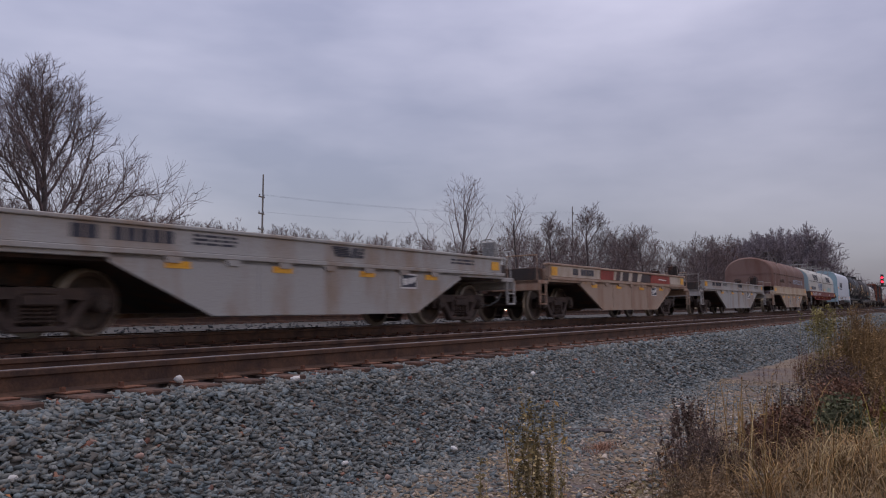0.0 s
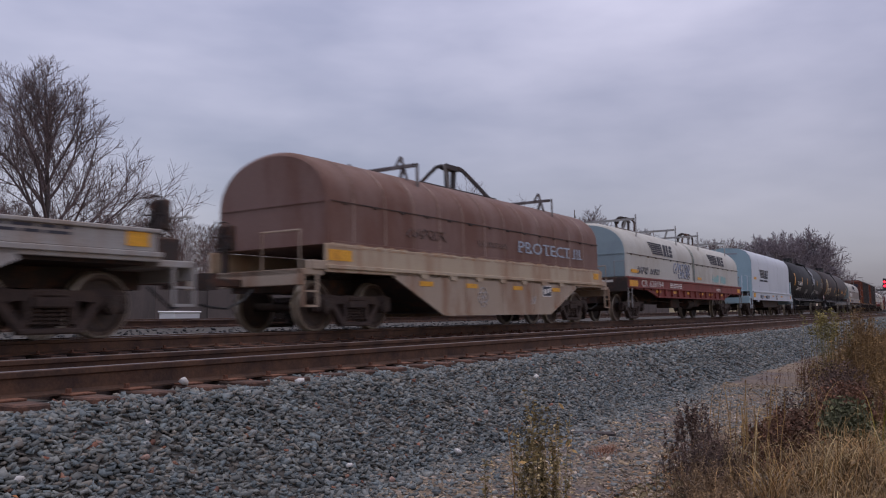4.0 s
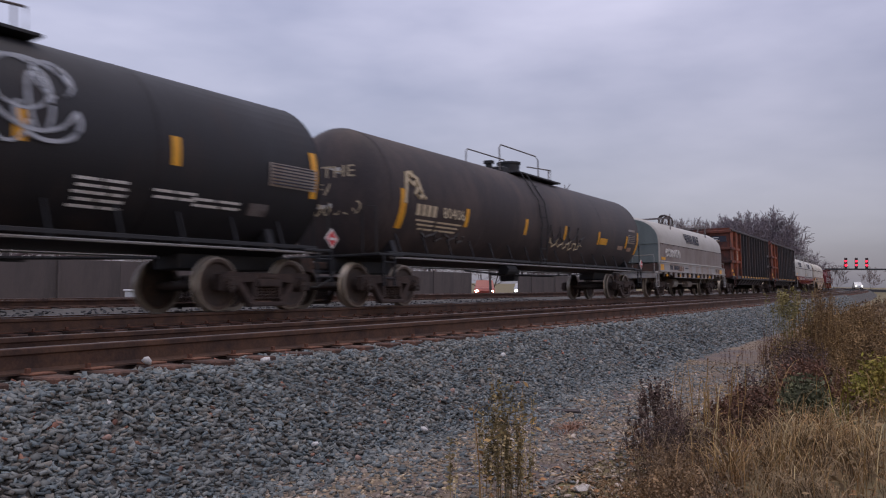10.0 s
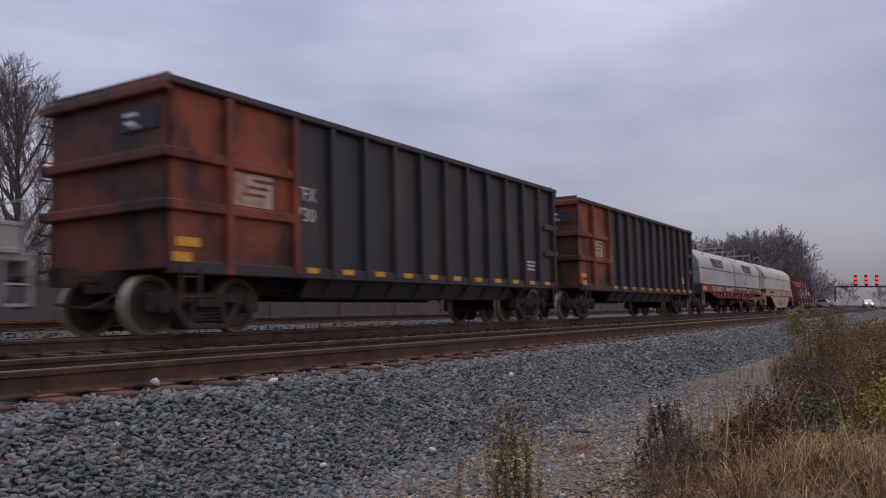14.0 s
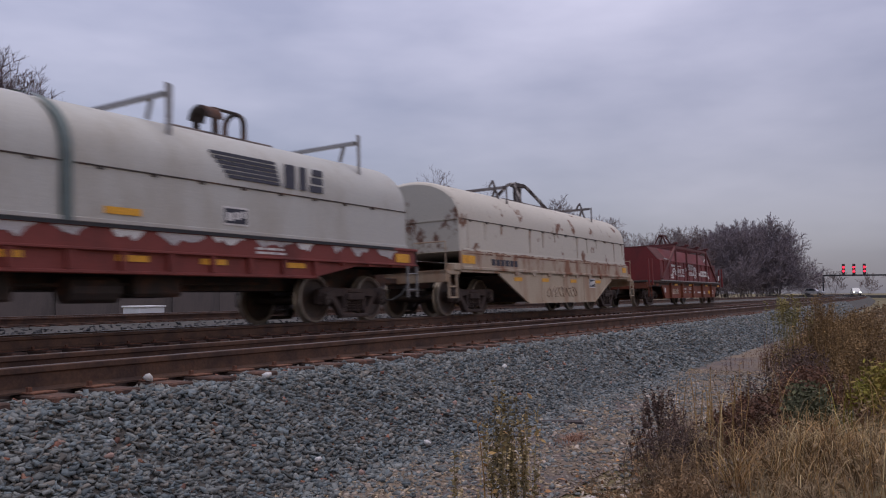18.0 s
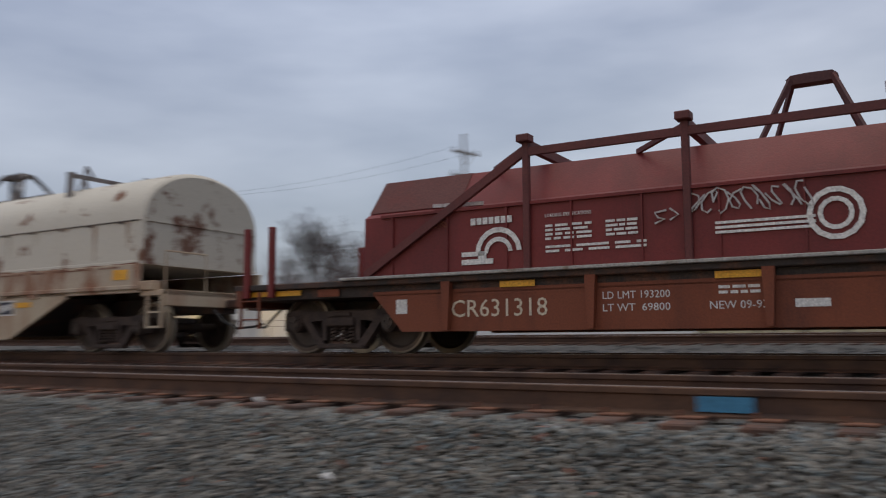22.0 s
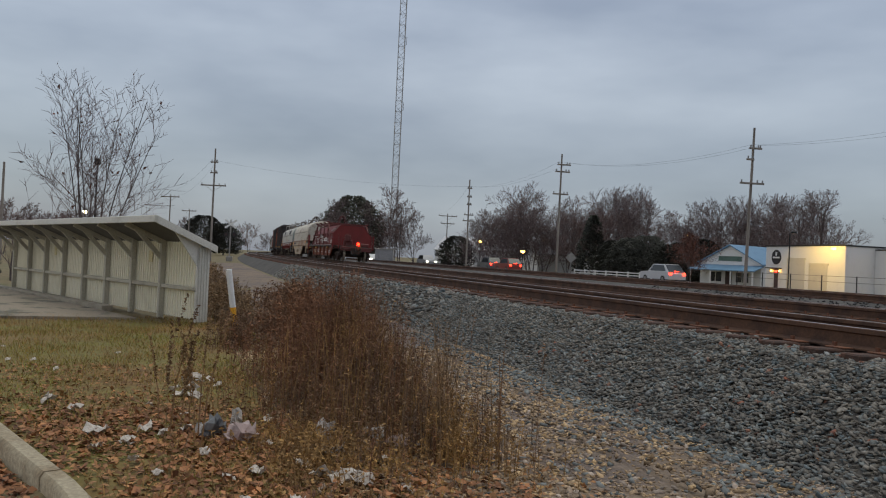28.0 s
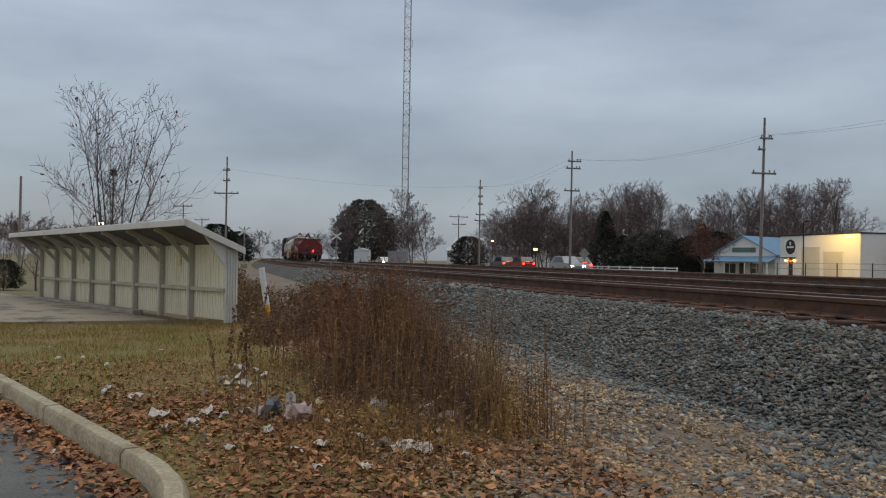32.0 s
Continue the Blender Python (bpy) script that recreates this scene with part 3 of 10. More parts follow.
def logo(car, x, z, k, material, side, slope=0.0, high=0.46):
    """A railway company's sign as plain shapes: speed lines and wedges. It follows a leaning side."""
    sign = None

    def quad(x0, x1, z0, z1, lean=0.0, cut=0.0):
        nonlocal sign
        g = Geo().loft([[(x0 + lean * (z0 - z), side - a + (z0 - z) * slope, z0), (x0 + cut + lean * (z1 - z), side - a + (z1 - z) * slope, z1),
                         (x1 + lean * (z1 - z), side - a + (z1 - z) * slope, z1), (x1 - cut + lean * (z0 - z), side - a + (z0 - z) * slope, z0)] for a in (0.004, 0.016)])
        ob = part("speed_line" if sign else "painted_sign", g, material, sign or car, "" if sign else "railway company's sign of lines and wedges")
        sign = sign or ob
    h = high / 6
    for i in range(6):
        quad(x + i * 0.045 * k, x + 1.22 * k, z + (5.2 - i) * h * k, z + (5.95 - i) * h * k, -0.1)
    quad(x + 1.30 * k, x + 1.52 * k, z, z + high * k, 0.25)
    quad(x + 1.62 * k, x + 1.76 * k, z, z + high * k, 0.25)
    for z0 in (0.0, 0.36, 0.72):
        quad(x + (1.84 + 0.10 * z0) * k, x + 2.14 * k, z + z0 * high * k, z + (z0 + 0.28) * high * k, 0.25)


def new_car(name, label, category, u):
    car = thing(name, None, None, label, category, group="cars of the freight train")
    CARS.append((car, u))
    return car


M_GUIDE = mat("weathered_grey_guide", (0.17, 0.15, 0.145), 0.65, 0.2, (0.09, 0.07, 0.065), 0.45, 4)
M_RUSTEND = mat("rust_spotted_grey_end", (0.45, 0.42, 0.36), 0.65, 0, (0.14, 0.07, 0.045), 0.45, 1.8, 1.2, 0.1, sharp=0.04)
M_FADEBROWN = mat("faded_brown_print", (0.115, 0.080, 0.072), 0.8, 0, (0.18, 0.105, 0.08), 0.48, 5)
M_FADETAN = mat("faded_grey_scrawl", (0.33, 0.25, 0.185), 0.8, 0, (0.41, 0.30, 0.21), 0.55, 5)
M_RUSTBAND = mat("dark_red_rust", (0.165, 0.068, 0.040), 0.85, 0, (0.30, 0.19, 0.13), 0.45, 2.5, 1, 0.2, sharp=0.05)
M_RUSTFADE = mat("thin_rust_run", (0.30, 0.18, 0.12), 0.85, 0, (0.50, 0.45, 0.37), 0.55, 4, 3, 0.15)
M_JOINT = mat("grey_green_joint", (0.12, 0.155, 0.15), 0.7, 0, (0.08, 0.10, 0.10), 0.4, 2)
M_SEAM = mat("grey_panel_seam", (0.30, 0.31, 0.34), 0.7, 0, (0.36, 0.37, 0.40), 0.4, 2)
M_RUSTSILL = mat("rust_run_sill_with_old_paint", (0.43, 0.345, 0.26), 0.8, 0, (0.25, 0.115, 0.066), 0.49, 1.8, 2.5, 0.18, sharp=0.07)
M_DARKBRACKET = mat("blackened_bracket_steel", (0.055, 0.046, 0.046), 0.7, 0.2, (0.10, 0.07, 0.06), 0.4, 4)
M_RIDGE = mat("rust_dulled_ridge_bar", (0.20, 0.165, 0.15), 0.7, 0.1, (0.11, 0.08, 0.07), 0.45, 3)
M_CHALK = mat("chalky_worn_bracket", (0.25, 0.225, 0.21), 0.75, 0.1, (0.06, 0.045, 0.042), 0.54, 4, 1, 0.2, sharp=0.04)


def notice_plate(car, x, z, side=-HALF):
    """A dark board of unreadable small print in a white frame."""
    board = plate(car, x - 0.27, x + 0.27, z - 0.15, z + 0.15, M_WHITE, side, "notice", "framed board of small white print")
    part("dark_field", Geo().box(x - 0.24, x + 0.24, side - 0.014, side - 0.009, z - 0.12, z + 0.12), M_DARKLET, board)
    for k, (a, b) in enumerate(((-0.20, -0.06), (-0.02, 0.10), (0.13, 0.21))):
        part("print_bar", Geo().box(x + a, x + b, side - 0.018, side - 0.014, z - 0.08 + 0.03 * k, z + 0.05 + 0.02 * k), M_WHITE, board)


M_DUSTCREAM = mat("dusty_cream_hood", (0.43, 0.41, 0.375), 0.65, 0, (0.36, 0.33, 0.295), 0.42, 0.7, 2.5, 0.08)
M_BROWNSKIRT = mat("brown_stained_skirt", (0.245, 0.205, 0.185), 0.7, 0, (0.19, 0.15, 0.13), 0.45, 0.9, 2.5, 0.12)
M_GREYEND = mat("grey_green_end_paint", (0.155, 0.185, 0.175), 0.65, 0, (0.12, 0.14, 0.135), 0.45, 1.2, 2.0, 0.1)
M_RUSTSTREAK = mat("brown_rust_streak", (0.17, 0.085, 0.05), 0.85, 0, (0.33, 0.29, 0.25), 0.55, 3.0, 4.0, 0.2, sharp=0.05)
M_BLUEEND = mat("pale_blue_end_paint", (0.27, 0.355, 0.385), 0.6, 0, (0.23, 0.30, 0.33), 0.45, 1.0, 2.0, 0.08)


# -- coil cars --
def arch(half, z0, zs, top, n=14):
    """Outline of a hood: upright sides to zs, then an arch."""
    pts = [(-half, z0), (-half, zs)]
    for i in range(1, n):
        a = math.pi * i / n
        pts.append((-half * math.cos(a) if True else 0, zs + (top - zs) * math.sin(a) ** 0.85))
    return pts + [(half, zs), (half, z0)]


def hood(car, x0, x1, z0, zs, top, material, end_material, half=1.43, seams=6, seam_z=None, label="", ribs=None, lower=None):
    """A long arched cover with rounded ends, its lap seam with hinges, and ribs; lower: another paint below the seam."""
    steps = ((x0 + 0.02, 0.955), (x0 + 0.05, 0.982), (x0 + 0.12, 1), (x1 - 0.12, 1), (x1 - 0.05, 0.982), (x1 - 0.02, 0.955))
    body = part("hood", Geo().loft([[(x, y * k, z0 + (z - z0) * k) for y, z in arch(half, z0, zs, top, 20)] for x, k in steps], True, False), material, car, label, 40)
    for x, d in ((x0 + 0.02, -1), (x1 - 0.02, 1)):
        g = Geo().prism([(y * 0.955, z0 + (z - z0) * 0.955) for y, z in arch(half, z0, zs, top, 20)], min(x, x + d * 0.015), max(x, x + d * 0.015), "x")
        end = part("hood_end", g, end_material, body)
        part("end_seam", Geo().box(min(x, x + d * 0.04), max(x, x + d * 0.04), -half * 0.94, half * 0.94, (seam_z or zs) - 0.012, (seam_z or zs) + 0.012), end_material, end)
    part("bottom_rail", Geo().box(x0 + 0.05, x1 - 0.05, -half - 0.025, -half, z0, z0 + 0.06, 0.006), material, body)
    part("bottom_rail", Geo().box(x0 + 0.05, x1 - 0.05, half, half + 0.025, z0, z0 + 0.06, 0.006), material, body)
    if lower:
        part("hood_skirt", Geo().box(x0 + 0.10, x1 - 0.10, -half - 0.010, -half + 0.004, z0 + 0.06, (seam_z or zs) - 0.012), lower, body, "lower hood side of another shade")
    if seam_z:
        part("hood_seam", Geo().box(x0 + 0.08, x1 - 0.08, -half - 0.016, -half + 0.02, seam_z - 0.010, seam_z + 0.010), M_STEEL, body)
        for k in range(int((x1 - x0) / 0.9)):
            x = x0 + 0.45 + k * 0.9
            part("hinge", Geo().box(x - 0.05, x + 0.05, -half - 0.03, -half, seam_z - 0.045, seam_z + 0.006, 0.004), M_STEEL, body)
    prof = arch(half + 0.006, z0, zs, top + 0.006, 20)
    for k in range(seams):
        x = x0 + (k + 0.5) * (x1 - x0) / seams
        part("hood_rib", Geo().loft([[(a, y, z) for y, z in prof] for a in (x - 0.012, x + 0.012)], False, False), ribs or material, body)
    return body


def portal(car, x, material, lo=2.80, hi=3.74, wide=1.12, peak=False):
    """Stacking guide: flat posts up the hood's flanks, a bar across, and short struts; peak: with a small gable on the bar."""
    guide = part("stacking_guide", Geo().bar((x - 0.02, -wide, hi - 0.17), (x - 0.02, wide, hi - 0.17), 0.075, 0.075), material, car)
    for s in (-1, 1):
        part("guide_post", Geo().loft([[(x + a, s * (wide + 0.06), lo), (x + a + 0.05, s * (wide + 0.02), lo), (x + a + 0.10, s * wide, hi if not peak else hi - 0.12), (x + a, s * (wide + 0.05), hi if not peak else hi - 0.12)] for a in (-0.05, 0.05)]), material, guide)
        part("strut", Geo().bar((x, s * (wide - 0.42), hi - 0.50), (x - 0.01, s * (wide - 0.30), hi - 0.18), 0.05, 0.06), material, guide)
        if peak:
            part("gable_bar", Geo().bar((x, s * (wide - 0.20), hi - 0.50), (x - 0.01, s * (wide - 0.36), hi + 0.06), 0.04, 0.05)
                 .bar((x - 0.01, s * (wide - 0.36), hi + 0.06), (x - 0.01, s * (wide - 0.52), hi - 0.17), 0.04, 0.05), material, guide)


def loops(car, x, z, material):
    """Two lifting arches bent from plate across a ridge bar, tied at their crowns."""
    ridge = part("ridge_bar", Geo().box(x - 1.28, x + 1.28, -0.11, 0.11, z - 0.04, z + 0.10, 0.01), M_RIDGE, car)
    for d, plate_w in ((-0.34, 0.17), (0.36, 0.045)):
        rings = []
        for k in range(15):
            a = math.pi * k / 14
            y, h = -0.27 * math.cos(a), z + 0.33 + 0.25 * math.sin(a)
            yi, hi = -0.21 * math.cos(a), z + 0.33 + 0.19 * math.sin(a)
            rings.append([(x + d - plate_w, y, h), (x + d + plate_w, y, h), (x + d + plate_w, yi, hi), (x + d - plate_w, yi, hi)])
        part("lifting_arch", Geo().loft(rings), material, ridge, smooth=30)
        for s in (-1, 1):
            g = Geo().box(x + d - min(plate_w, 0.06), x + d + min(plate_w, 0.06), min(s * 0.21, s * 0.27), max(s * 0.21, s * 0.27), z + 0.06, z + 0.34)
            part("arch_leg", g, material, ridge)
    part("tie_bar", Geo().tube([(x - 0.30, -0.12, z + 0.54), (x + 0.36, -0.12, z + 0.54)], 0.03, 6), material, ridge)


def spider(car, x, z, material, rise=0.85, spread=1.0, foot_y=0.58, flat=False):
    """Lifting bracket: a short hub plate on four thin legs, curved or straight, and two inner posts."""
    w = 0.30 if flat else 0.36
    beam = part("lifting_bracket", Geo().prism([(x - w, z + rise - 0.06), (x - w + 0.06, z + rise - 0.01), (x - 0.05, z + rise), (x + w - 0.06, z + rise - 0.01), (x + w, z + rise - 0.06), (x + w - 0.05, z + rise - 0.13), (x - w + 0.05, z + rise - 0.13)], -0.10, 0.10, "y"), material, car)
    for d in (-1, 1):
        for s in (-1, 1):
            reach = ((0.26, 0.03), (0.44, 0.09), (0.56, 0.22), (spread, rise + 0.12)) if not flat else ((0.24, 0.06), (spread, rise + 0.10))
            pts = [(x + d * a, s * (0.06 + (foot_y - 0.06) * q / (rise + 0.1)), z + rise - q) for a, q in reach]
            leg = Geo()
            for p, q in zip(pts, pts[1:]):
                leg.bar(p, q, 0.05 if flat else 0.06, 0.06 if flat else 0.09)
            part("bracket_leg", leg, material, beam)
        if not flat:
            part("bracket_post", Geo().bar((x + d * 0.17, 0, z + rise - 0.12), (x + d * 0.13, 0, z - 0.02), 0.09, 0.12), material, beam)


def trough_base(car, material, top=1.50, half_len=6.45, trough=2.66, slope=4.4, foot=0.27, sill=1.10, lower=None):
    """The deep-bellied frame of a coil car: belly panels, side sills with a lip, brackets and the dark underframe."""
    lower = lower or material
    for s in (-1, 1):
        y0, y1 = (-HALF, -HALF + 0.06) if s < 0 else (HALF - 0.06, HALF)
        belly = part("side_panel", Geo().prism([(-slope, sill - 0.10), (-trough, foot), (trough, foot), (slope, sill - 0.10), (slope, sill), (-slope, sill)], y0, y1, "y"), lower, car)
        edge = [(-slope, sill - 0.10), (-trough, foot), (trough, foot), (slope, sill - 0.10)]
        g = Geo()
        for p, q in zip(edge, edge[1:]):
            g.bar((p[0], s * (HALF + 0.012), p[1]), (q[0], s * (HALF + 0.012), q[1]), 0.03, 0.05)
        part("panel_flange", g, lower, belly)
        part("side_sill", Geo().box(-half_len, half_len, y0, y1, sill - 0.06, top, 0.008), material, car)
        part("sill_lip", Geo().box(-half_len, half_len, y0 - (0.045 if s < 0 else 0), y1 + (0.045 if s > 0 else 0), sill, sill + 0.075, 0.01), material, car)
    part("floor_frame", Geo().prism([(-slope + 0.1, sill - 0.1), (-trough, foot + 0.06), (trough, foot + 0.06), (slope - 0.1, sill - 0.1)], -1.4, 1.4, "y")
         .box(-7.0, 7.0, -0.28, 0.28, 0.70, 1.0), M_STEEL, car)
    for k in range(-3, 4):
        x = k * 1.13
        part("sill_bracket", Geo().prism([(x - 0.16, sill), (x + 0.16, sill), (x + 0.11, sill - 0.09), (x - 0.11, sill - 0.09)], -HALF - 0.035, -HALF, "y"), material, car)
    for x in (-1.7, 0.0, 1.7):
        part("panel_weld", Geo().box(x - 0.008, x + 0.008, -HALF - 0.006, -HALF, foot + 0.02, sill), lower, car)


def end_platform(car, material, half_len=6.45, dark=None):
    for d in (-1, 1):
        a, b = sorted((d * half_len, d * 7.1))
        part("end_platform", Geo().box(a, b, -1.45, 1.45, 0.98, 1.08, 0.01).box(min(d * 7.0, d * 7.1), max(d * 7.0, d * 7.1), -1.45, 1.45, 0.80, 1.08, 0.01), material, car)
        g = Geo()
        g.box(d * 6.85 - 0.2, d * 6.85 + 0.2, -1.5, -1.44, 0.42, 0.46).box(d * 6.85 - 0.2, d * 6.85 - 0.16, -1.5, -1.45, 0.42, 1.0).box(d * 6.85 + 0.16, d * 6.85 + 0.2, -1.5, -1.45, 0.42, 1.0)
        g.box(d * 6.85 - 0.2, d * 6.85 + 0.2, -1.5, -1.44, 0.68, 0.71)
        part("step", g, material, car)
        g = Geo()
        g.tube([(d * 7.02, -1.4, 1.05), (d * 7.02, -1.4, 1.75), (d * 7.02, -0.5, 1.75), (d * 7.02, -0.5, 1.05)], 0.02, 5)
        part("grab_rail", g, material, car)
        coupler(car, d * 7.0, d)
    hand_wheel(car, -6.95, 0.5, 1.75, dark or M_STEEL)
def open_coil(u, material, label, seed, top=1.50, brake=None):
    car = new_car("open_coil_car", label, "coil car", u)
    trough_base(car, material, top=1.18)
    for s in (-1, 1):
        y0, y1 = sorted((s * (HALF - 0.02), s * (HALF - 0.16)))
        wall = part("side_wall", Geo().box(-6.4, 6.4, y0, y1, 1.18, top, 0.01), material, car)
        part("top_rail", Geo().box(-6.45, 6.45, y0 - 0.04, y1 + 0.04, top, top + 0.06, 0.012), material, wall)
    part("trough_floor", Geo().box(-6.3, 6.3, -1.3, 1.3, 1.0, 1.12), M_STEEL, car)
    for d in (-1, 1):
        a, b = sorted((d * 6.3, d * 6.4))
        part("end_wall", Geo().box(a, b, -1.33, 1.33, 1.1, top - 0.1, 0.01), material, car)
        part("end_locker", Geo().box(min(d * 6.45, d * 6.95), max(d * 6.45, d * 6.95), -1.30, -0.35, 1.08, 1.42, 0.02), M_STEEL, car, "dark open locker on the end platform")
    end_platform(car, material)
    for x in (-3.29, -1.17, 1.09, 3.27):
        plate(car, x - 0.22, x + 0.22, 0.935, 1.04, M_YELLOW)
    notice_plate(car, 2.44, 0.89)
    if seed != 21:
        for k, w in enumerate((0.17, 0.17, 0.0, 0.15, 0.15, 0.15, 0.15, 0.15)):
            if w:
                plate(car, -4.95 + k * 0.205, -4.95 + k * 0.205 + w, 1.28, 1.46, M_DARKLET, -HALF + 0.02, "lettering")
        stripes(car, -3.0, 1.30, 0.85, 0.18, 3, M_DARKLET, -HALF + 0.02, seed + 2)
        logo(car, 0.12, 1.28, 0.40, M_DARKLET, -HALF + 0.02)
        stripes(car, 4.1, 1.32, 1.0, 0.14, 2, M_DARKLET, -HALF + 0.02, seed + 3)
        plate(car, -6.3, -5.9, 1.24, 1.44, M_YELLOW, -HALF + 0.016), plate(car, 5.9, 6.25, 1.24, 1.44, M_YELLOW, -HALF + 0.016)
    hand_wheel(car, 6.85, -0.9, 1.80, brake or M_STEEL)
    add_truck(car, -5.1), add_truck(car, 5.1)
    return car


def crane_coil(u, hood_mat, frame_mat, end_mat, label, sill_mat, top=3.38, bracket=None, right=6.40):
    car = new_car("covered_coil_car", label, "coil car", u)
    trough_base(car, sill_mat, top=1.55, lower=frame_mat)
    end_platform(car, frame_mat)
    body = hood(car, -6.3, right, 1.56, 2.34, top, hood_mat, end_mat, seams=8, seam_z=2.34)
    part("ridge_plate", Geo().box(-1.6, 1.9, -0.34, 0.34, top - 0.02, top + 0.03, 0.01), bracket or M_CHALK, body, "pale worn plate along the ridge")
    spider(car, 0.1, top, bracket or M_CHALK, 0.70)
    for x in (-3.05, 3.75):
        portal(car, x, M_GUIDE, 2.76, 3.66, 1.08, True)
    for x in (-3.3, -1.45, 0.8, 3.05):
        plate(car, x - 0.25, x + 0.25, 0.86, 0.96, M_YELLOW)
    plate(car, 5.75, 6.15, 1.28, 1.46, M_YELLOW), plate(car, -6.4, -5.75, 1.25, 1.45, M_YELLOW)
    notice_plate(car, 2.48, 0.86)
    for d in (-1, 1):
        part("end_step_box", Geo().box(d * 6.6 - 0.20, d * 6.6 + 0.20, -1.49, -1.30, 1.08, 1.24, 0.01), frame_mat, car)
    add_truck(car, -5.1), add_truck(car, 5.1)
    return car


def double_hood(u, number, label, seed, number_x=-6.85, end_mat=None):
    end_mat = end_mat or M_CREAMD
    car = new_car("covered_coil_car", label, "coil car", u)
    for s in (-1, 1):
        y0, y1 = sorted((s * HALF, s * (HALF - 0.09)))
        part("side_channel", Geo().box(-8.3, 8.3, y0, y1, 1.13, 1.48, 0.012), M_REDFRAME, car)
        part("channel_lip", Geo().box(-8.3, 8.3, y0 - 0.035, y1 + 0.035, 1.42, 1.48, 0.01).box(-8.3, 8.3, y0 - 0.025, y1 + 0.025, 1.11, 1.15, 0.008), M_REDFRAME, car)
        y0, y1 = sorted((s * (HALF - 0.06), s * (HALF - 0.12)))
        part("lower_web", Geo().prism([(-8.2, 1.12), (8.2, 1.12), (8.2, 1.08), (6.2, 1.06), (5.0, 0.84), (-5.0, 0.84), (-6.2, 1.06), (-8.2, 1.08)], y0, y1, "y"), M_REDFRAME, car)
        part("bottom_flange", Geo().box(-5.0, 5.0, min(s * (HALF - 0.16), s * (HALF - 0.01)), max(s * (HALF - 0.16), s * (HALF - 0.01)), 0.80, 0.85, 0.01), M_REDFRAME, car)
    part("floor_frame", Geo().box(-8.2, 8.2, -1.40, 1.40, 1.13, 1.40).box(-8.2, 8.2, -0.35, 0.35, 0.62, 1.1).box(-1.6, -0.4, -0.9, -0.3, 0.45, 1.0, 0.03)
         .box(1.4, 2.3, -1.0, -0.3, 0.5, 1.0, 0.05), M_STEEL, car)
    for k in range(-9, 10):
        part("web_stiffener", Geo().prism([(k * 0.82 - 0.05, 1.13), (k * 0.82 + 0.05, 1.13), (k * 0.82 + 0.03, 0.86 if abs(k) < 7 else 1.06), (k * 0.82 - 0.03, 0.86 if abs(k) < 7 else 1.06)], -HALF - 0.01, -HALF + 0.07, "y"), M_REDFRAME, car)
    part("brake_tank", Geo().tube([(0.3, -0.9, 0.6), (1.1, -0.9, 0.6)], 0.19, 12), M_STEEL, car)
    part("brake_pipe", Geo().tube([(-4.6, -0.8, 0.74), (-1.0, -0.82, 0.66), (4.6, -0.8, 0.74)], 0.025, 5), M_STEEL, car)
    for d in (-1, 1):
        a, b = sorted((d * 8.2, d * 8.32))
        part("end_sill", Geo().box(a, b, -1.5, 1.5, 0.98, 1.46, 0.015), M_STEEL, car, "dark end sill with small white print")
        part("end_print", Geo().box(min(d * 8.32, d * 8.326), max(d * 8.32, d * 8.326), -1.0, -0.35, 1.30, 1.38), M_WHITE, car)
        end_ladder(car, d * 8.1, -1.5, 0.45, 1.12, M_GALV, 0.36, 2)
        part("grab_rail", Geo().tube([(d * 8.30, -1.42, 1.46), (d * 8.30, -1.42, 2.0), (d * 8.30, -1.05, 2.0), (d * 8.30, -1.05, 1.46)], 0.018, 5), M_GALV, car)
        coupler(car, d * 7.9, d)
    for x0, x1 in ((-8.15, -0.04), (0.04, 8.1)):
        body = hood(car, x0, x1, 1.49, 2.30, 3.38, M_CREAM, end_mat, seams=0, seam_z=2.27)
        mid = (x0 + x1) / 2
        loops(car, mid, 3.38, M_STEEL)
        for d in (-2.2, 2.65):
            portal(car, mid + d, M_GALV, 2.76, 3.78, 1.12)
        logo(car, mid - 1.5, 2.38, 1.24, M_DARKLET, -1.435, 0.22, 0.36)
    part("hood_joint", Geo().loft([[(a, y, z) for y, z in arch(1.46, 1.49, 2.3, 3.41, 20)] for a in (-0.10, 0.06)], False, False), M_JOINT, car, "dark rubber-grey joint between the hoods", 40)
    plate(car, -7.75, -7.0, 1.63, 1.75, M_YELLOW, -1.44), plate(car, 0.55, 1.15, 1.63, 1.73, M_YELLOW, -1.44)
    words("CR", number_x, 1.17, 0.23, car, M_WHITE, -HALF - 0.004, 0.62)
    words(number, number_x + 0.85, 1.17, 0.23, car, M_WHITE, -HALF - 0.004, 1.60)
    stripes(car, number_x + 3.3, 1.19, 1.6, 0.2, 3, M_WHITE, -HALF - 0.002, seed)
    stripes(car, 3.4, 1.19, 0.7, 0.14, 2, M_WHITE, -HALF - 0.002, seed + 4)
    plate(car, -8.1, -7.3, 1.16, 1.36, M_YELLOW)
    for x in (-4.9, -2.93, -0.9, 1.0, 2.51, 4.4):
        plate(car, x - 0.27, x + 0.27, 0.98, 1.07, M_YELLOW, -HALF + 0.05)
    plate(car, 7.5, 8.0, 1.18, 1.36, M_YELLOW)
    add_truck(car, -6.6), add_truck(car, 6.6)
    return car


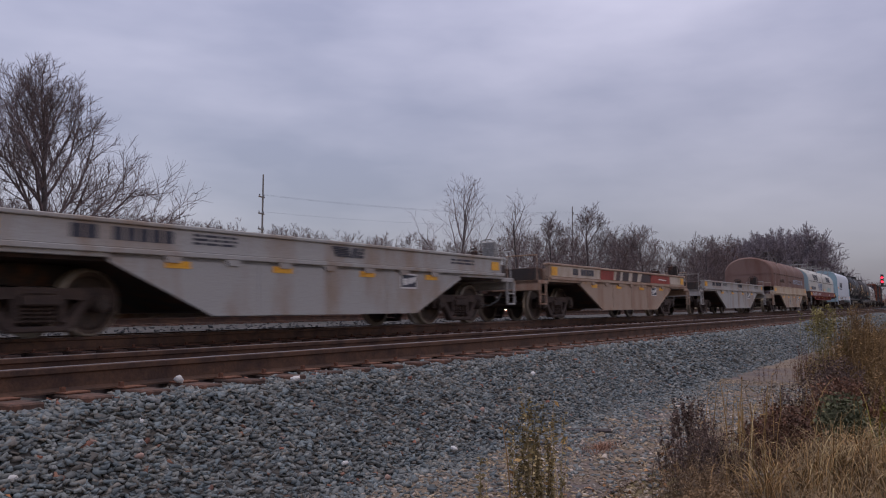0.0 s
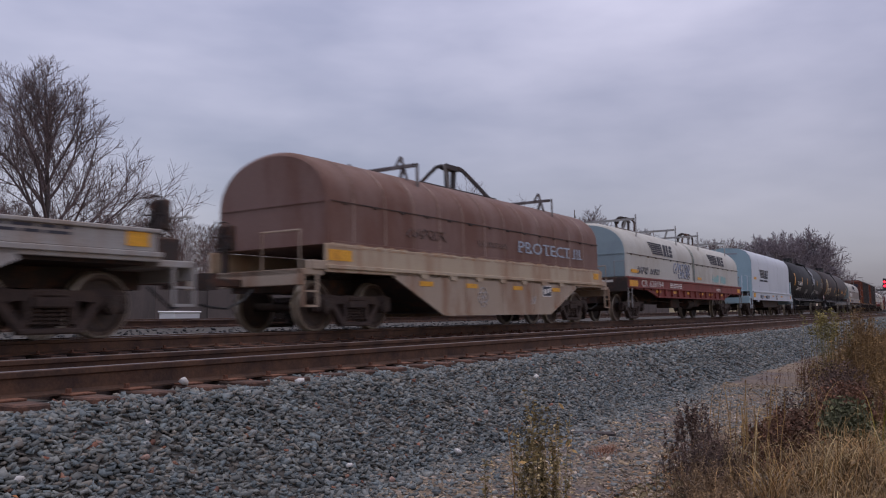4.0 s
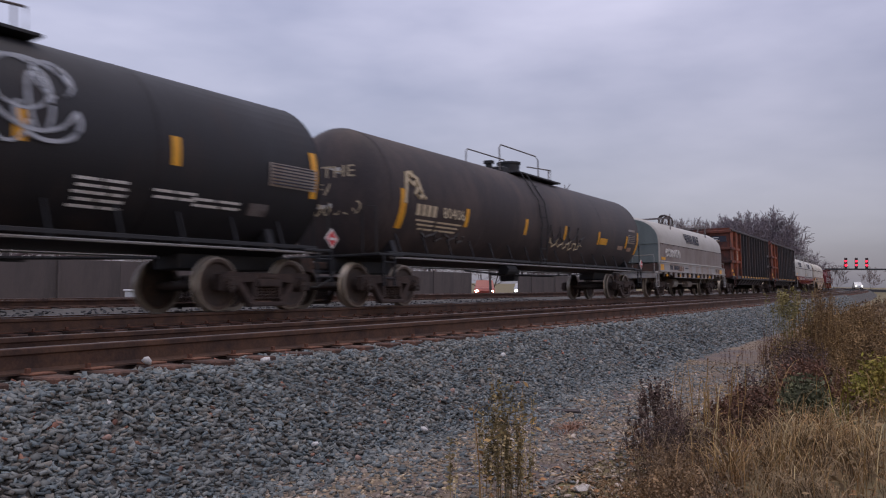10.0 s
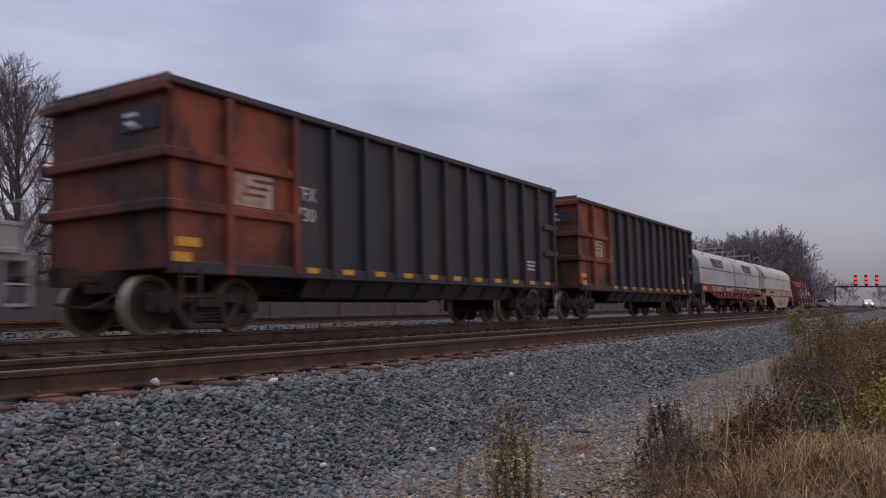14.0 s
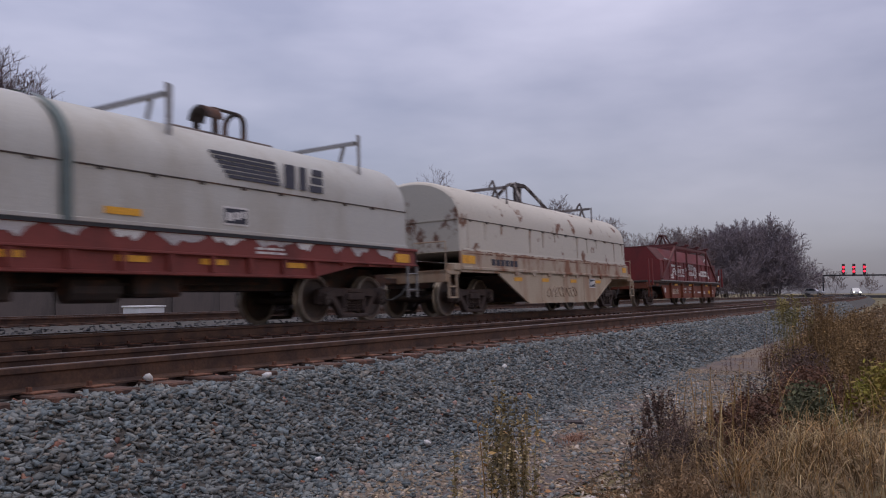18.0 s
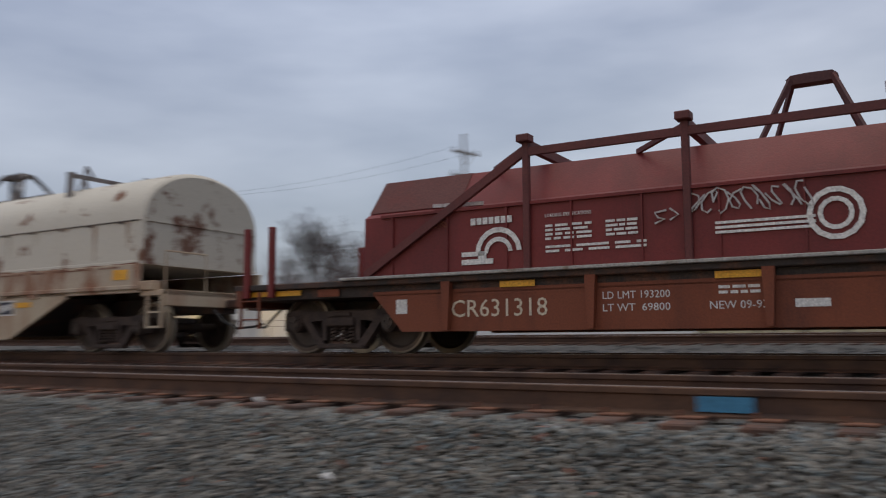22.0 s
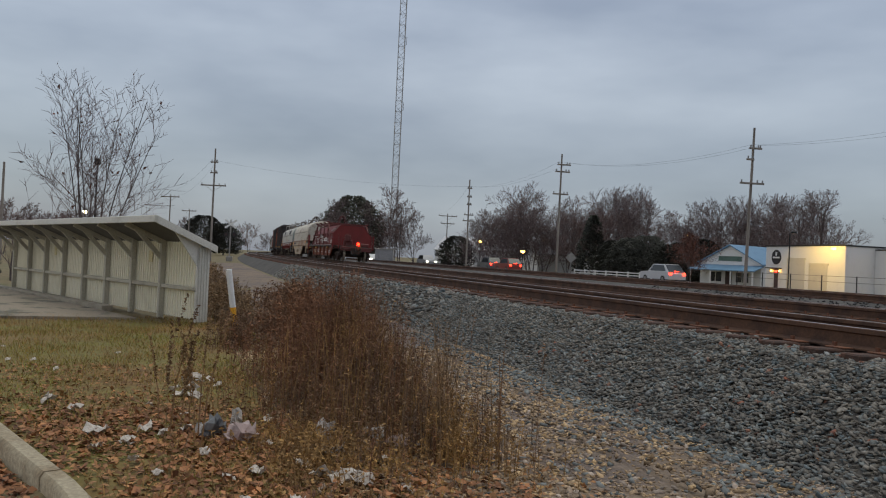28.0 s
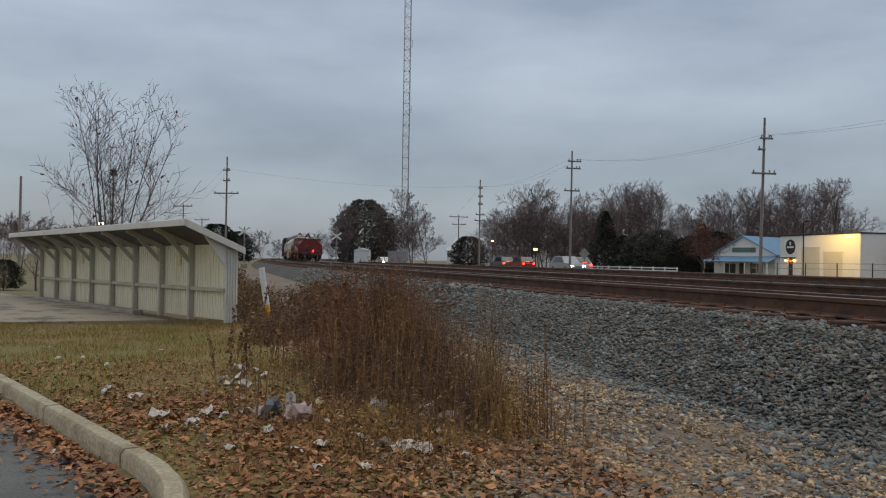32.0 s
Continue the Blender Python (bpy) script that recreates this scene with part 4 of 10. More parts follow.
def tall_hood(u):
    car = new_car("covered_coil_car", "pale white coil car with a tall smooth hood and mint ends", "coil car", u)
    prof = [(-1.45, 1.36), (-1.45, 2.95), (-1.38, 3.24), (-1.2, 3.50), (-0.85, 3.67), (0, 3.74), (0.85, 3.67), (1.2, 3.50), (1.38, 3.24), (1.45, 2.95), (1.45, 1.36)]
    body = part("hood", Geo().loft([[(x, y, z) for y, z in prof] for x in (-6.2, 5.45)], True, False), M_NEWWHITE, car, smooth=40)
    for x in (-6.2, 5.45):
        part("hood_end", Geo().prism([(y * 0.99, z * 0.998) for y, z in prof], x - 0.012, x + 0.012, "x"), M_MINT, body)
    for k in range(4):
        x = -4.3 + k * 2.85
        # Grey rib colour stands in for the seam's shadow line.
        part("hood_rib", Geo().loft([[(a, y * 1.005, z * 1.002) for y, z in prof] for a in (x - 0.012, x + 0.012)], False, False), M_SEAM, body, "thin panel seam, its shadow painted in grey")
    part("hood_rail", Geo().box(-6.25, 5.5, -1.54, -1.44, 1.29, 1.37, 0.01).box(-6.25, 5.5, 1.44, 1.54, 1.29, 1.37, 0.01), M_NEWWHITE, body)
    part("side_sill", Geo().box(-6.25, 6.0, -1.5, -1.42, 0.88, 1.29, 0.01).box(-6.25, 6.0, -1.53, -1.5, 0.88, 0.92), M_NEWWHITE, car)
    part("side_sill", Geo().box(-6.25, 6.0, 1.42, 1.5, 0.88, 1.29, 0.01), M_NEWWHITE, car)
    part("floor_frame", Geo().box(-6.0, 6.0, -1.42, 1.42, 0.95, 1.25).box(-6.6, 6.6, -0.3, 0.3, 0.62, 1.0), M_STEEL, car)
    part("belly", Geo().prism([(-2.6, 0.95), (-2.0, 0.5), (2.0, 0.5), (2.6, 0.95)], -1.2, 1.2, "y"), M_STEEL, car)
    for d in (-1, 1):
        e = -7.15 if d < 0 else 6.25
        a, b = sorted((-6.2 if d < 0 else 5.45, e))
        part("end_platform", Geo().box(a, b, -1.45, 1.45, 0.95, 1.05, 0.01), M_MINT, car)
        part("end_sill", Geo().box(e - 0.05, e + 0.05, -1.48, 1.48, 0.70, 1.08, 0.01), M_MINT, car)
        end_ladder(car, e - d * 0.36, -1.49, 0.42, 1.0, M_NEWWHITE, 0.44, 2)
        part("grab_post", Geo().box(e - d * 0.62 - 0.06, e - d * 0.62 + 0.06, -1.50, -1.38, 1.0, 2.12, 0.01), M_MINT, car)
        part("grab_rail", Geo().tube([(e, -1.40, 1.05), (e, -1.40, 2.15), (e, -1.12, 2.15), (e, -1.12, 1.05)], 0.02, 5), M_NEWWHITE, car)
        part("grab_rail", Geo().tube([(e, 0.55, 1.05), (e, 0.55, 1.95), (e, 1.30, 1.95), (e, 1.30, 1.05)], 0.02, 5), M_NEWWHITE, car)
        coupler(car, e, d)
    for x in (-2.55, 3.40):
        portal(car, x, M_GUIDE, 3.34, 3.98, 0.98, True)
    loops(car, -0.4, 3.74, M_GALV)
    logo(car, -4.05, 2.12, 1.02, M_DARKLET, -1.45)
    for k, w in enumerate((0.12, 0.12, 0.12, 0.10, 0.12, 0.10, 0.12, 0, 0.11, 0.12, 0.12, 0.10, 0.12, 0.10, 0.11, 0.12)):
        if w:
            plate(car, -4.15 + k * 0.142, -4.15 + k * 0.142 + w, 1.93, 2.03, M_DARKLET, -1.45, "lettering")
    for k, (a, b) in enumerate(((-0.75, 0.75), (-0.45, 0.45))):
        part("end_print", Geo().box(-6.224, -6.212, a, b, 3.36 - k * 0.20, 3.44 - k * 0.20), M_SEAM, car, "grey stencilled print high on the hood end")
    plate(car, -5.65, -5.0, 2.0, 2.14, M_YELLOW, -1.45)
    plate(car, -6.15, -5.65, 1.03, 1.25, M_YELLOW), plate(car, -3.35, -3.0, 1.04, 1.12, M_YELLOW), plate(car, -0.8, -0.4, 1.10, 1.18, M_YELLOW), plate(car, 1.9, 2.4, 1.10, 1.18, M_YELLOW), plate(car, 5.2, 5.45, 1.05, 1.22, M_YELLOW)
    notice_plate(car, 0.49, 1.07)
    words("NKLX", -4.4, 0.97, 0.2, car, M_DARKLET, -HALF, 0.95)
    words("400019", -2.95, 0.97, 0.2, car, M_DARKLET, -HALF, 1.15)
    part("sill_socket", Geo().box(-5.25, -4.95, -1.54, -1.44, 0.78, 0.90, 0.01), M_NEWWHITE, car), part("sill_socket", Geo().box(4.9, 5.1, -1.54, -1.44, 0.78, 0.90, 0.01), M_NEWWHITE, car)
    add_truck(car, -5.05), add_truck(car, 3.65)
    return car


M_PLACARD = mat("red_placard", (0.55, 0.03, 0.03), 0.4, 0, (0.45, 0.03, 0.03), 0.4, 6)


def tank_car(u, half, label, bogie, pull, strips_at, strip_z, paint=None, ladder=0.9):
    """A tank car: barrel, running rails, manway platform; strips_at: places of the yellow strips along the barrel."""
    paint = paint or M_BLACKTANK
    car = new_car("tank_car", label, "tank car", u)
    r, zc = 1.47, 2.42
    sides = 48
    rings = []
    for x, k in ((-half - 0.42, 0.05), (-half - 0.40, 0.35), (-half - 0.34, 0.58), (-half - 0.25, 0.78), (-half - 0.13, 0.92), (-half, 1.0), (half, 1.0), (half + 0.13, 0.92), (half + 0.25, 0.78), (half + 0.34, 0.58), (half + 0.40, 0.35), (half + 0.42, 0.05)):
        rings.append([(x, r * k * math.cos(2 * math.pi * i / sides), zc + r * k * math.sin(2 * math.pi * i / sides)) for i in range(sides)])
    tank = part("tank", Geo().loft(rings), paint, car, smooth=50)
    for x in (-half + 0.02, -half * 0.5, 0.12, half * 0.5, half - 0.02):
        part("weld_seam", Geo().loft([[(a, (r + 0.006) * math.cos(2 * math.pi * i / sides), zc + (r + 0.006) * math.sin(2 * math.pi * i / sides)) for i in range(sides)] for a in (x - 0.02, x + 0.02)], True, False), paint, tank)
    for s in (-1, 1):
        part("side_bar", Geo().box(-half, half, min(s * 1.28, s * 1.36), max(s * 1.28, s * 1.36), 1.08, 1.15, 0.01), M_BLACK, car)
        part("running_rail", Geo().tube([(-half, s * 1.40, 1.02), (half, s * 1.40, 1.02)], 0.022, 6), M_GALV, car)
    for k in range(int(half * 2 / 1.1)):
        x = -half + 0.5 + k * 1.1
        part("rail_bracket", Geo().bar((x, -1.38, 1.02), (x, -1.2, 1.55), 0.03, 0.03), M_BLACK, car)
    part("bottom_outlet", Geo().prism([(-0.3, 1.1), (0.3, 1.1), (0.12, 0.62), (-0.12, 0.62)], -0.25, 0.25, "y"), M_BLACK, car)
    part("brake_rod", Geo().tube([(-4.2, -0.75, 0.84), (-1.4, -0.6, 0.78), (2.0, -0.6, 0.80), (4.2, -0.75, 0.86)], 0.025, 5), M_BLACK, car)
    part("heater_pipe", Geo().tube([(-2.2, -0.5, 0.78), (2.2, -0.5, 0.78)], 0.03), M_BLACK, car)
    part("brake_cylinder", Geo().tube([(-1.9, -0.75, 0.9), (-1.3, -0.75, 0.9)], 0.15, 12), M_BLACK, car)
    sill = pull - 1.0
    for d in (-1, 1):
        part("stub_sill", Geo().box(min(d * (bogie - 1.3), d * sill), max(d * (bogie - 1.3), d * sill), -0.3, 0.3, 0.72, 1.06, 0.02), M_BLACK, car)
        part("end_platform", Geo().box(min(d * (half - 0.45), d * (sill + 0.05)), max(d * (half - 0.45), d * (sill + 0.05)), -1.45, 1.45, 1.05, 1.10, 0.008), M_BLACK, car)
        part("bolster_web", Geo().prism([(-1.2, 1.05), (1.2, 1.05), (1.05, 1.50), (0.5, 1.12), (-0.5, 1.12), (-1.05, 1.50)], d * bogie - 0.09, d * bogie + 0.09, "x"), M_BLACK, car)
        end_ladder(car, d * (half + 0.10), -1.44, 0.42, 1.08, M_BLACK, 0.4, 2)
        part("end_rail", Geo().tube([(d * (sill + 0.02), -1.35, 1.1), (d * (sill + 0.02), -1.35, 2.05), (d * (sill + 0.02), -1.0, 2.10), (d * (sill + 0.02), -1.0, 1.1)], 0.02, 5), M_BLACK, car)
        part("end_print", Geo().box(d * (half + 0.385) - 0.012, d * (half + 0.385) + 0.012, -0.42, 0.02, 2.82, 2.95), M_WHITE, tank, "small white stencilled print on the tank's head")
        part("end_print", Geo().box(d * (half + 0.40) - 0.012, d * (half + 0.40) + 0.012, -0.20, 0.22, 2.10, 2.20), M_WHITE, tank)
        coupler(car, d * sill, d)
    # manway, its platform and hand rails
    part("manway", Geo().tube([(0.15, 0, zc + r - 0.1), (0.15, 0, zc + r + 0.34)], 0.34, 18).tube([(0.15, 0, zc + r + 0.34), (0.15, 0, zc + r + 0.40)], 0.38, 18), M_BLACK, car, smooth=40)
    part("vent_valve", Geo().tube([(-1.2, 0, zc + r - 0.05), (-1.2, 0, zc + r + 0.26)], 0.10, 10).tube([(-1.2, 0, zc + r + 0.2), (-1.2, 0, zc + r + 0.28)], 0.16, 10), M_BLACK, car)
    part("valve_box", Geo().box(-0.75, -0.28, -0.22, 0.22, zc + r - 0.05, zc + r + 0.18, 0.03), M_BLACK, car)
    for s in (-1, 1):
        part("platform", Geo().box(-1.1, 2.2, min(s * 0.40, s * 0.88), max(s * 0.40, s * 0.88), zc + r - 0.12, zc + r - 0.07, 0.006), M_BLACK, car)
        zt = zc + r + 0.66
        rail = part("hand_rail", Geo().tube([(-1.6, s * 0.55, zt - 0.75), (-1.6, s * 0.55, zt - 0.10), (-1.5, s * 0.55, zt), (0.95, s * 0.55, zt), (1.15, s * 0.55, zt - 0.10), (1.15, s * 0.55, zt - 0.75)], 0.02, 6), M_GUIDE, car)
        part("lower_rail", Geo().tube([(0.30, s * 0.55, zt - 0.42), (2.15, s * 0.55, zt - 0.30), (2.15, s * 0.55, zt - 0.75)], 0.02, 6), M_GUIDE, rail)
        part("rail_post", Geo().tube([(1.98, s * 0.55, zt - 0.75), (1.98, s * 0.55, zt - 0.31)], 0.02, 6), M_GUIDE, rail)
    g = Geo()
    for e in (-0.21, 0.21):
        g.tube([(ladder + e, -1.46, 1.05), (ladder + e, -1.56, 2.2), (ladder + e, -1.46, 2.9), (ladder + e, -0.9, 3.78)], 0.018, 5)
    part("ladder", g, M_BLACK, car)
    for k in range(8):
        z = 1.2 + k * 0.31
        part("rung", Geo().tube([(ladder - 0.21, -1.5 if z < 2.8 else -1.25, z), (ladder + 0.21, -1.5 if z < 2.8 else -1.25, z)], 0.012, 5), M_BLACK, car)

    # diamond placard in its frame at the end of the side bar
    px_ = half + 0.30
    board = part("placard", Geo().prism([(px_ - 0.19, 1.30), (px_, 1.11), (px_ + 0.19, 1.30), (px_, 1.49)], -1.47, -1.45, "y"), M_WHITE, car, "white-edged red diamond placard")
    part("placard_face", Geo().prism([(px_ - 0.15, 1.30), (px_, 1.15), (px_ + 0.15, 1.30), (px_, 1.45)], -1.476, -1.47, "y"), M_PLACARD, board)
    part("placard_bar", Geo().box(px_ - 0.09, px_ + 0.09, -1.482, -1.476, 1.27, 1.32), M_WHITE, board)
    # strips and print follow the barrel
    def on_barrel(x0, x1, z0, z1, name, material, label=""):
        rows = [[], []]
        for i in range(6):
            z = z0 + (z1 - z0) * i / 5
            y = -math.sqrt(r * r - (z - zc) ** 2)
            rows[0].append((x0, y - 0.010, z)), rows[1].append((x1, y - 0.010, z))
        return part(name, Geo().loft([rows[0], rows[1]], False, False), material, tank, label)
    for k, x in enumerate(strips_at):
        tall = 0.42 if k in (0, len(strips_at) - 1) else 0.22
        on_barrel(x - (0.12 if k == 0 else 0.085), x + (0.12 if k == 0 else 0.085), strip_z - tall, strip_z + tall, "reflector", M_YELLOW)
    add_truck(car, -bogie), add_truck(car, bogie)
    return car, on_barrel


def single_hood(u):
    car = new_car("covered_coil_car", "dusty cream coil car, its hood brown below the seam", "coil car", u)
    for s in (-1, 1):
        y0, y1 = sorted((s * HALF, s * (HALF - 0.08)))
        part("side_sill", Geo().box(-6.45, 6.9, y0, y1, 1.10, 1.44, 0.01), M_GREYCAR, car)
        part("sill_lip", Geo().box(-6.45, 6.9, y0 - 0.035, y1 + 0.035, 1.06, 1.13, 0.01).box(-6.45, 6.9, y0 - 0.02, y1 + 0.02, 1.40, 1.45, 0.006), M_GREYCAR, car)
        y0, y1 = sorted((s * (HALF - 0.03), s * (HALF - 0.09)))
        part("lower_web", Geo().prism([(-6.6, 1.07), (6.8, 1.07), (6.8, 1.00), (4.6, 0.98), (3.9, 0.84), (-3.9, 0.84), (-4.6, 0.98), (-6.6, 1.00)], y0, y1, "y"), M_GREYCAR, car)
    for k in range(-7, 8):
        part("stake_pocket", Geo().prism([(k * 0.85 - 0.13, 1.07), (k * 0.85 + 0.13, 1.07), (k * 0.85 + 0.02, 0.86), (k * 0.85 - 0.08, 0.86)], -HALF - 0.03, -HALF + 0.03, "y"), M_STEEL, car)
    part("floor_frame", Geo().box(-6.6, 6.8, -1.40, 1.40, 1.0, 1.42).box(-7.0, 7.2, -0.3, 0.3, 0.62, 1.0), M_STEEL, car)
    part("brake_tank", Geo().tube([(-2.4, -0.8, 0.62), (-1.5, -0.8, 0.62)], 0.20, 12), M_GREYHOOD, car, smooth=40)
    part("brake_cylinder", Geo().tube([(0.5, -0.8, 0.58), (1.4, -0.8, 0.58)], 0.16, 12), M_GREYHOOD, car, smooth=40)
    part("brake_rod", Geo().tube([(-3.4, -0.8, 0.6), (3.4, -0.8, 0.6)], 0.03), M_GREYHOOD, car)
    end_platform(car, M_GREYCAR, 6.6)
    hood(car, -6.2, 6.45, 1.48, 2.34, 3.46, M_DUSTCREAM, M_GREYEND, seams=0, seam_z=2.28, lower=M_BROWNSKIRT)
    part("ridge_strip", Geo().box(-2.7, 4.2, -0.12, 0.12, 3.44, 3.52, 0.01), M_RIDGE, car)
    loops(car, 0.35, 3.46, M_STEEL)
    for x in (-3.30, 3.82):
        portal(car, x, M_GUIDE, 2.78, 3.74, 1.12)
    logo(car, -1.75, 2.48, 1.30, M_DARKLET, -1.435, 0.20, 0.34)
    rng = random.Random(12)
    for j, (x0, wide) in enumerate(((-5.45, 0.45), (-4.95, 0.5), (-4.40, 0.45), (-3.90, 0.5), (-3.35, 0.35))):
        pts = [(x0 + wide * (0.5 + 0.48 * math.sin(i * 0.9 + j)) + 0.02 * i, -1.448, 1.90 + 0.17 * math.sin(i * 1.25 + j * 1.7)) for i in range(9)]
        part("spray_paint", Geo().tube(pts, 0.038, 4), M_WHITE, car, "white spray-painted scribble")
    plate(car, -6.05, -5.4, 1.58, 1.70, M_YELLOW, -1.445)
    plate(car, -6.40, -5.9, 1.14, 1.38, M_YELLOW), plate(car, 5.45, 6.0, 1.14, 1.34, M_YELLOW)
    for x in (-5.2, -3.25, -1.42, 0.57, 2.93):
        plate(car, x - 0.27, x + 0.27, 0.88, 0.98, M_YELLOW, -HALF + 0.02)
    for k, x in enumerate((-4.85, -4.60, -4.15, -3.92, -3.69, -3.46)):
        plate(car, x, x + 0.18, 1.18, 1.36, M_DARKLET, name="lettering")
    stripes(car, -2.2, 1.26, 0.6, 0.10, 1, M_DARKLET, seed=8), stripes(car, 4.4, 1.22, 0.5, 0.16, 2, M_DARKLET, seed=9)
    for x in (-3.6, 4.3):
        part("rust_run", Geo().box(x, x + 1.1, -HALF - 0.006, -HALF, 1.12, 1.36), M_RUSTSTREAK, car, "brown rust run over the sill")
    add_truck(car, -4.95), add_truck(car, 5.05)
    return car


def gondola(u, number, label, seed):
    car = new_car("gondola_car", label, "gondola car", u)
    zt, zb = 3.72, 1.06
    for s in (-1, 1):
        y0, y1 = sorted((s * 1.42, s * 1.38))
        part("side_panel", Geo().box(-4.35, 7.05, y0, y1, zb, zt), M_GONDOLA, car)
        part("orange_panel", Geo().box(-7.05, -4.35, y0, y1, zb - 0.1, zt), M_ORANGE, car)
        for z in (1.85, 2.62):
            part("belt_rail", Geo().box(-7.05, -4.35, min(s * 1.42, s * 1.52), max(s * 1.42, s * 1.52), z, z + 0.16, 0.02), M_ORANGE, car)
        for k in range(12):
            x = -4.35 + k * 1.02
            w = 0.10 if k else 0.13
            part("side_post", Geo().box(x - w / 2, x + w / 2, min(s * 1.42, s * 1.56), max(s * 1.42, s * 1.56), 0.95, zt, 0.015), M_ORANGE if k == 0 else M_GONDOLA, car)
        part("side_post", Geo().box(-5.98, -5.85, min(s * 1.42, s * 1.56), max(s * 1.42, s * 1.56), 0.9, zt, 0.015), M_ORANGE, car)
        part("top_chord", Geo().box(-7.1, 7.1, min(s * 1.36, s * 1.56), max(s * 1.36, s * 1.56), zt, zt + 0.12, 0.02), M_GONDOLA, car)
        part("side_sill", Geo().box(-7.05, 7.05, min(s * 1.36, s * 1.52), max(s * 1.36, s * 1.52), 0.90, 1.10, 0.02), M_GONDOLA, car)
    for d in (-1, 1):
        a, b = sorted((d * 7.05, d * 7.0))
        m = M_SHADEDEND if d < 0 else M_GONDOLA
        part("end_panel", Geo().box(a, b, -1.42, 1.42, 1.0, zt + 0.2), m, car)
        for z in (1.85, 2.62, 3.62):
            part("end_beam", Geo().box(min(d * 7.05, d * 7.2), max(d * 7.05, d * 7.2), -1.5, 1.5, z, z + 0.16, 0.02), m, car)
        end_ladder(car, d * 7.1, 1.40, 0.9, 3.6, M_STEEL, 0.3, 9)
        end_ladder(car, d * 6.75, -1.57, 0.42, 1.0, m, 0.36, 2)
        coupler(car, d * 6.9, d)
    part("floor_frame", Geo().box(-7.0, 7.0, -1.36, 1.36, 0.98, 1.12).box(-7.2, 7.2, -0.3, 0.3, 0.66, 1.0).prism([(-3.2, 1.0), (-2.6, 0.6), (2.6, 0.6), (3.2, 1.0)], -0.5, 0.5, "y"), M_STEEL, car)
    for s in (-1, 1):
        part("lower_skirt", Geo().loft([[(x, s * 1.40, 0.90), (x, s * 1.20, 0.58), (x, s * 1.12, 0.58), (x, s * 1.30, 0.90)] for x in (-3.9, 4.1)]), M_GONDOLA, car)
        for k in range(9):
            x = -3.34 + k * 1.02
            part("skirt_gusset", Geo().prism([(s * 1.52, 0.92), (s * 1.22, 0.58), (s * 1.16, 0.58), (s * 1.36, 0.92)], x - 0.03, x + 0.03, "x"), M_GONDOLA, car)
    part("brake_rod", Geo().tube([(-4.0, -0.9, 0.72), (-1.0, -0.9, 0.6), (4.0, -0.9, 0.7)], 0.03), M_STEEL, car)
    part("top_load", Geo().box(-6.95, 6.95, -1.34, 1.34, 3.0, 3.2), M_STEEL, car)
    plate(car, -5.75, -4.85, 2.05, 2.60, mat("peeled_cream_patch", (0.55, 0.42, 0.32), 0.8, 0, (0.28, 0.08, 0.04), 0.45, 3), -1.42, "worn_patch")
    if number:
        words(number, -4.24, 1.93, 0.25, car, M_WHITE, -1.425, 0.5)
        words("TFX", -4.26, 2.30, 0.25, car, M_WHITE, -1.425, 0.54)
    else:
        plate(car, -4.2, -3.95, 2.34, 2.56, M_WHITE, -1.42, "lettering"), plate(car, -4.2, -3.9, 1.96, 2.18, M_WHITE, -1.42, "lettering")
    for k, z in enumerate((2.28, 2.40, 2.52)):       # remains of a torn poster
        plate(car, -5.55 + 0.12 * k, -5.05 + 0.1 * k, z - 0.05, z, M_ORANGE, -1.43, "paint_loss")
    plate(car, -7.05, -6.7, 1.08, 1.22, M_YELLOW, -1.53), plate(car, -6.9, -6.45, 1.32, 1.46, M_YELLOW, -1.43)
    for k in range(11):
        x = -4.1 + k * 1.02
        plate(car, x, x + 0.32, 1.0, 1.10, M_YELLOW, -1.53)
    patch = part("end_sign", Geo().box(-7.09, -7.05, -1.22, -0.42, 3.1, 3.45), M_DARKLET, car, "dark blue painted patch with remains of white print")
    for k, (y0, y1, z) in enumerate(((-0.78, -0.46, 3.33), (-0.72, -0.50, 3.20), (-0.84, -0.60, 3.14))):
        part("print_line", Geo().box(-7.096, -7.088, y0, y1, z, z + 0.06), M_FADETAN if k == 2 else M_WHITE, patch)
    plate(car, 6.2, 6.9, 2.6, 2.75, M_GONDOLA, -1.52, "belt_rail"), plate(car, 6.2, 6.9, 1.85, 2.0, M_GONDOLA, -1.52, "belt_rail")
    stripes(car, 5.2, 1.4, 0.5, 0.3, 3, M_WHITE, -1.42, seed)
    add_truck(car, -5.95), add_truck(car, 5.95)
    return car


BEACON = []
M_CREAMLET = mat("cream_lettering", (0.66, 0.56, 0.42), 0.7, 0, (0.5, 0.42, 0.32), 0.4, 8)
M_SPRAYGREY = mat("chalky_grey_spray", (0.46, 0.43, 0.42), 0.8, 0, (0.30, 0.25, 0.24), 0.4, 6)
M_SIGNAL_RED = mat("dark_red_housing", (0.10, 0.015, 0.012), 0.5)


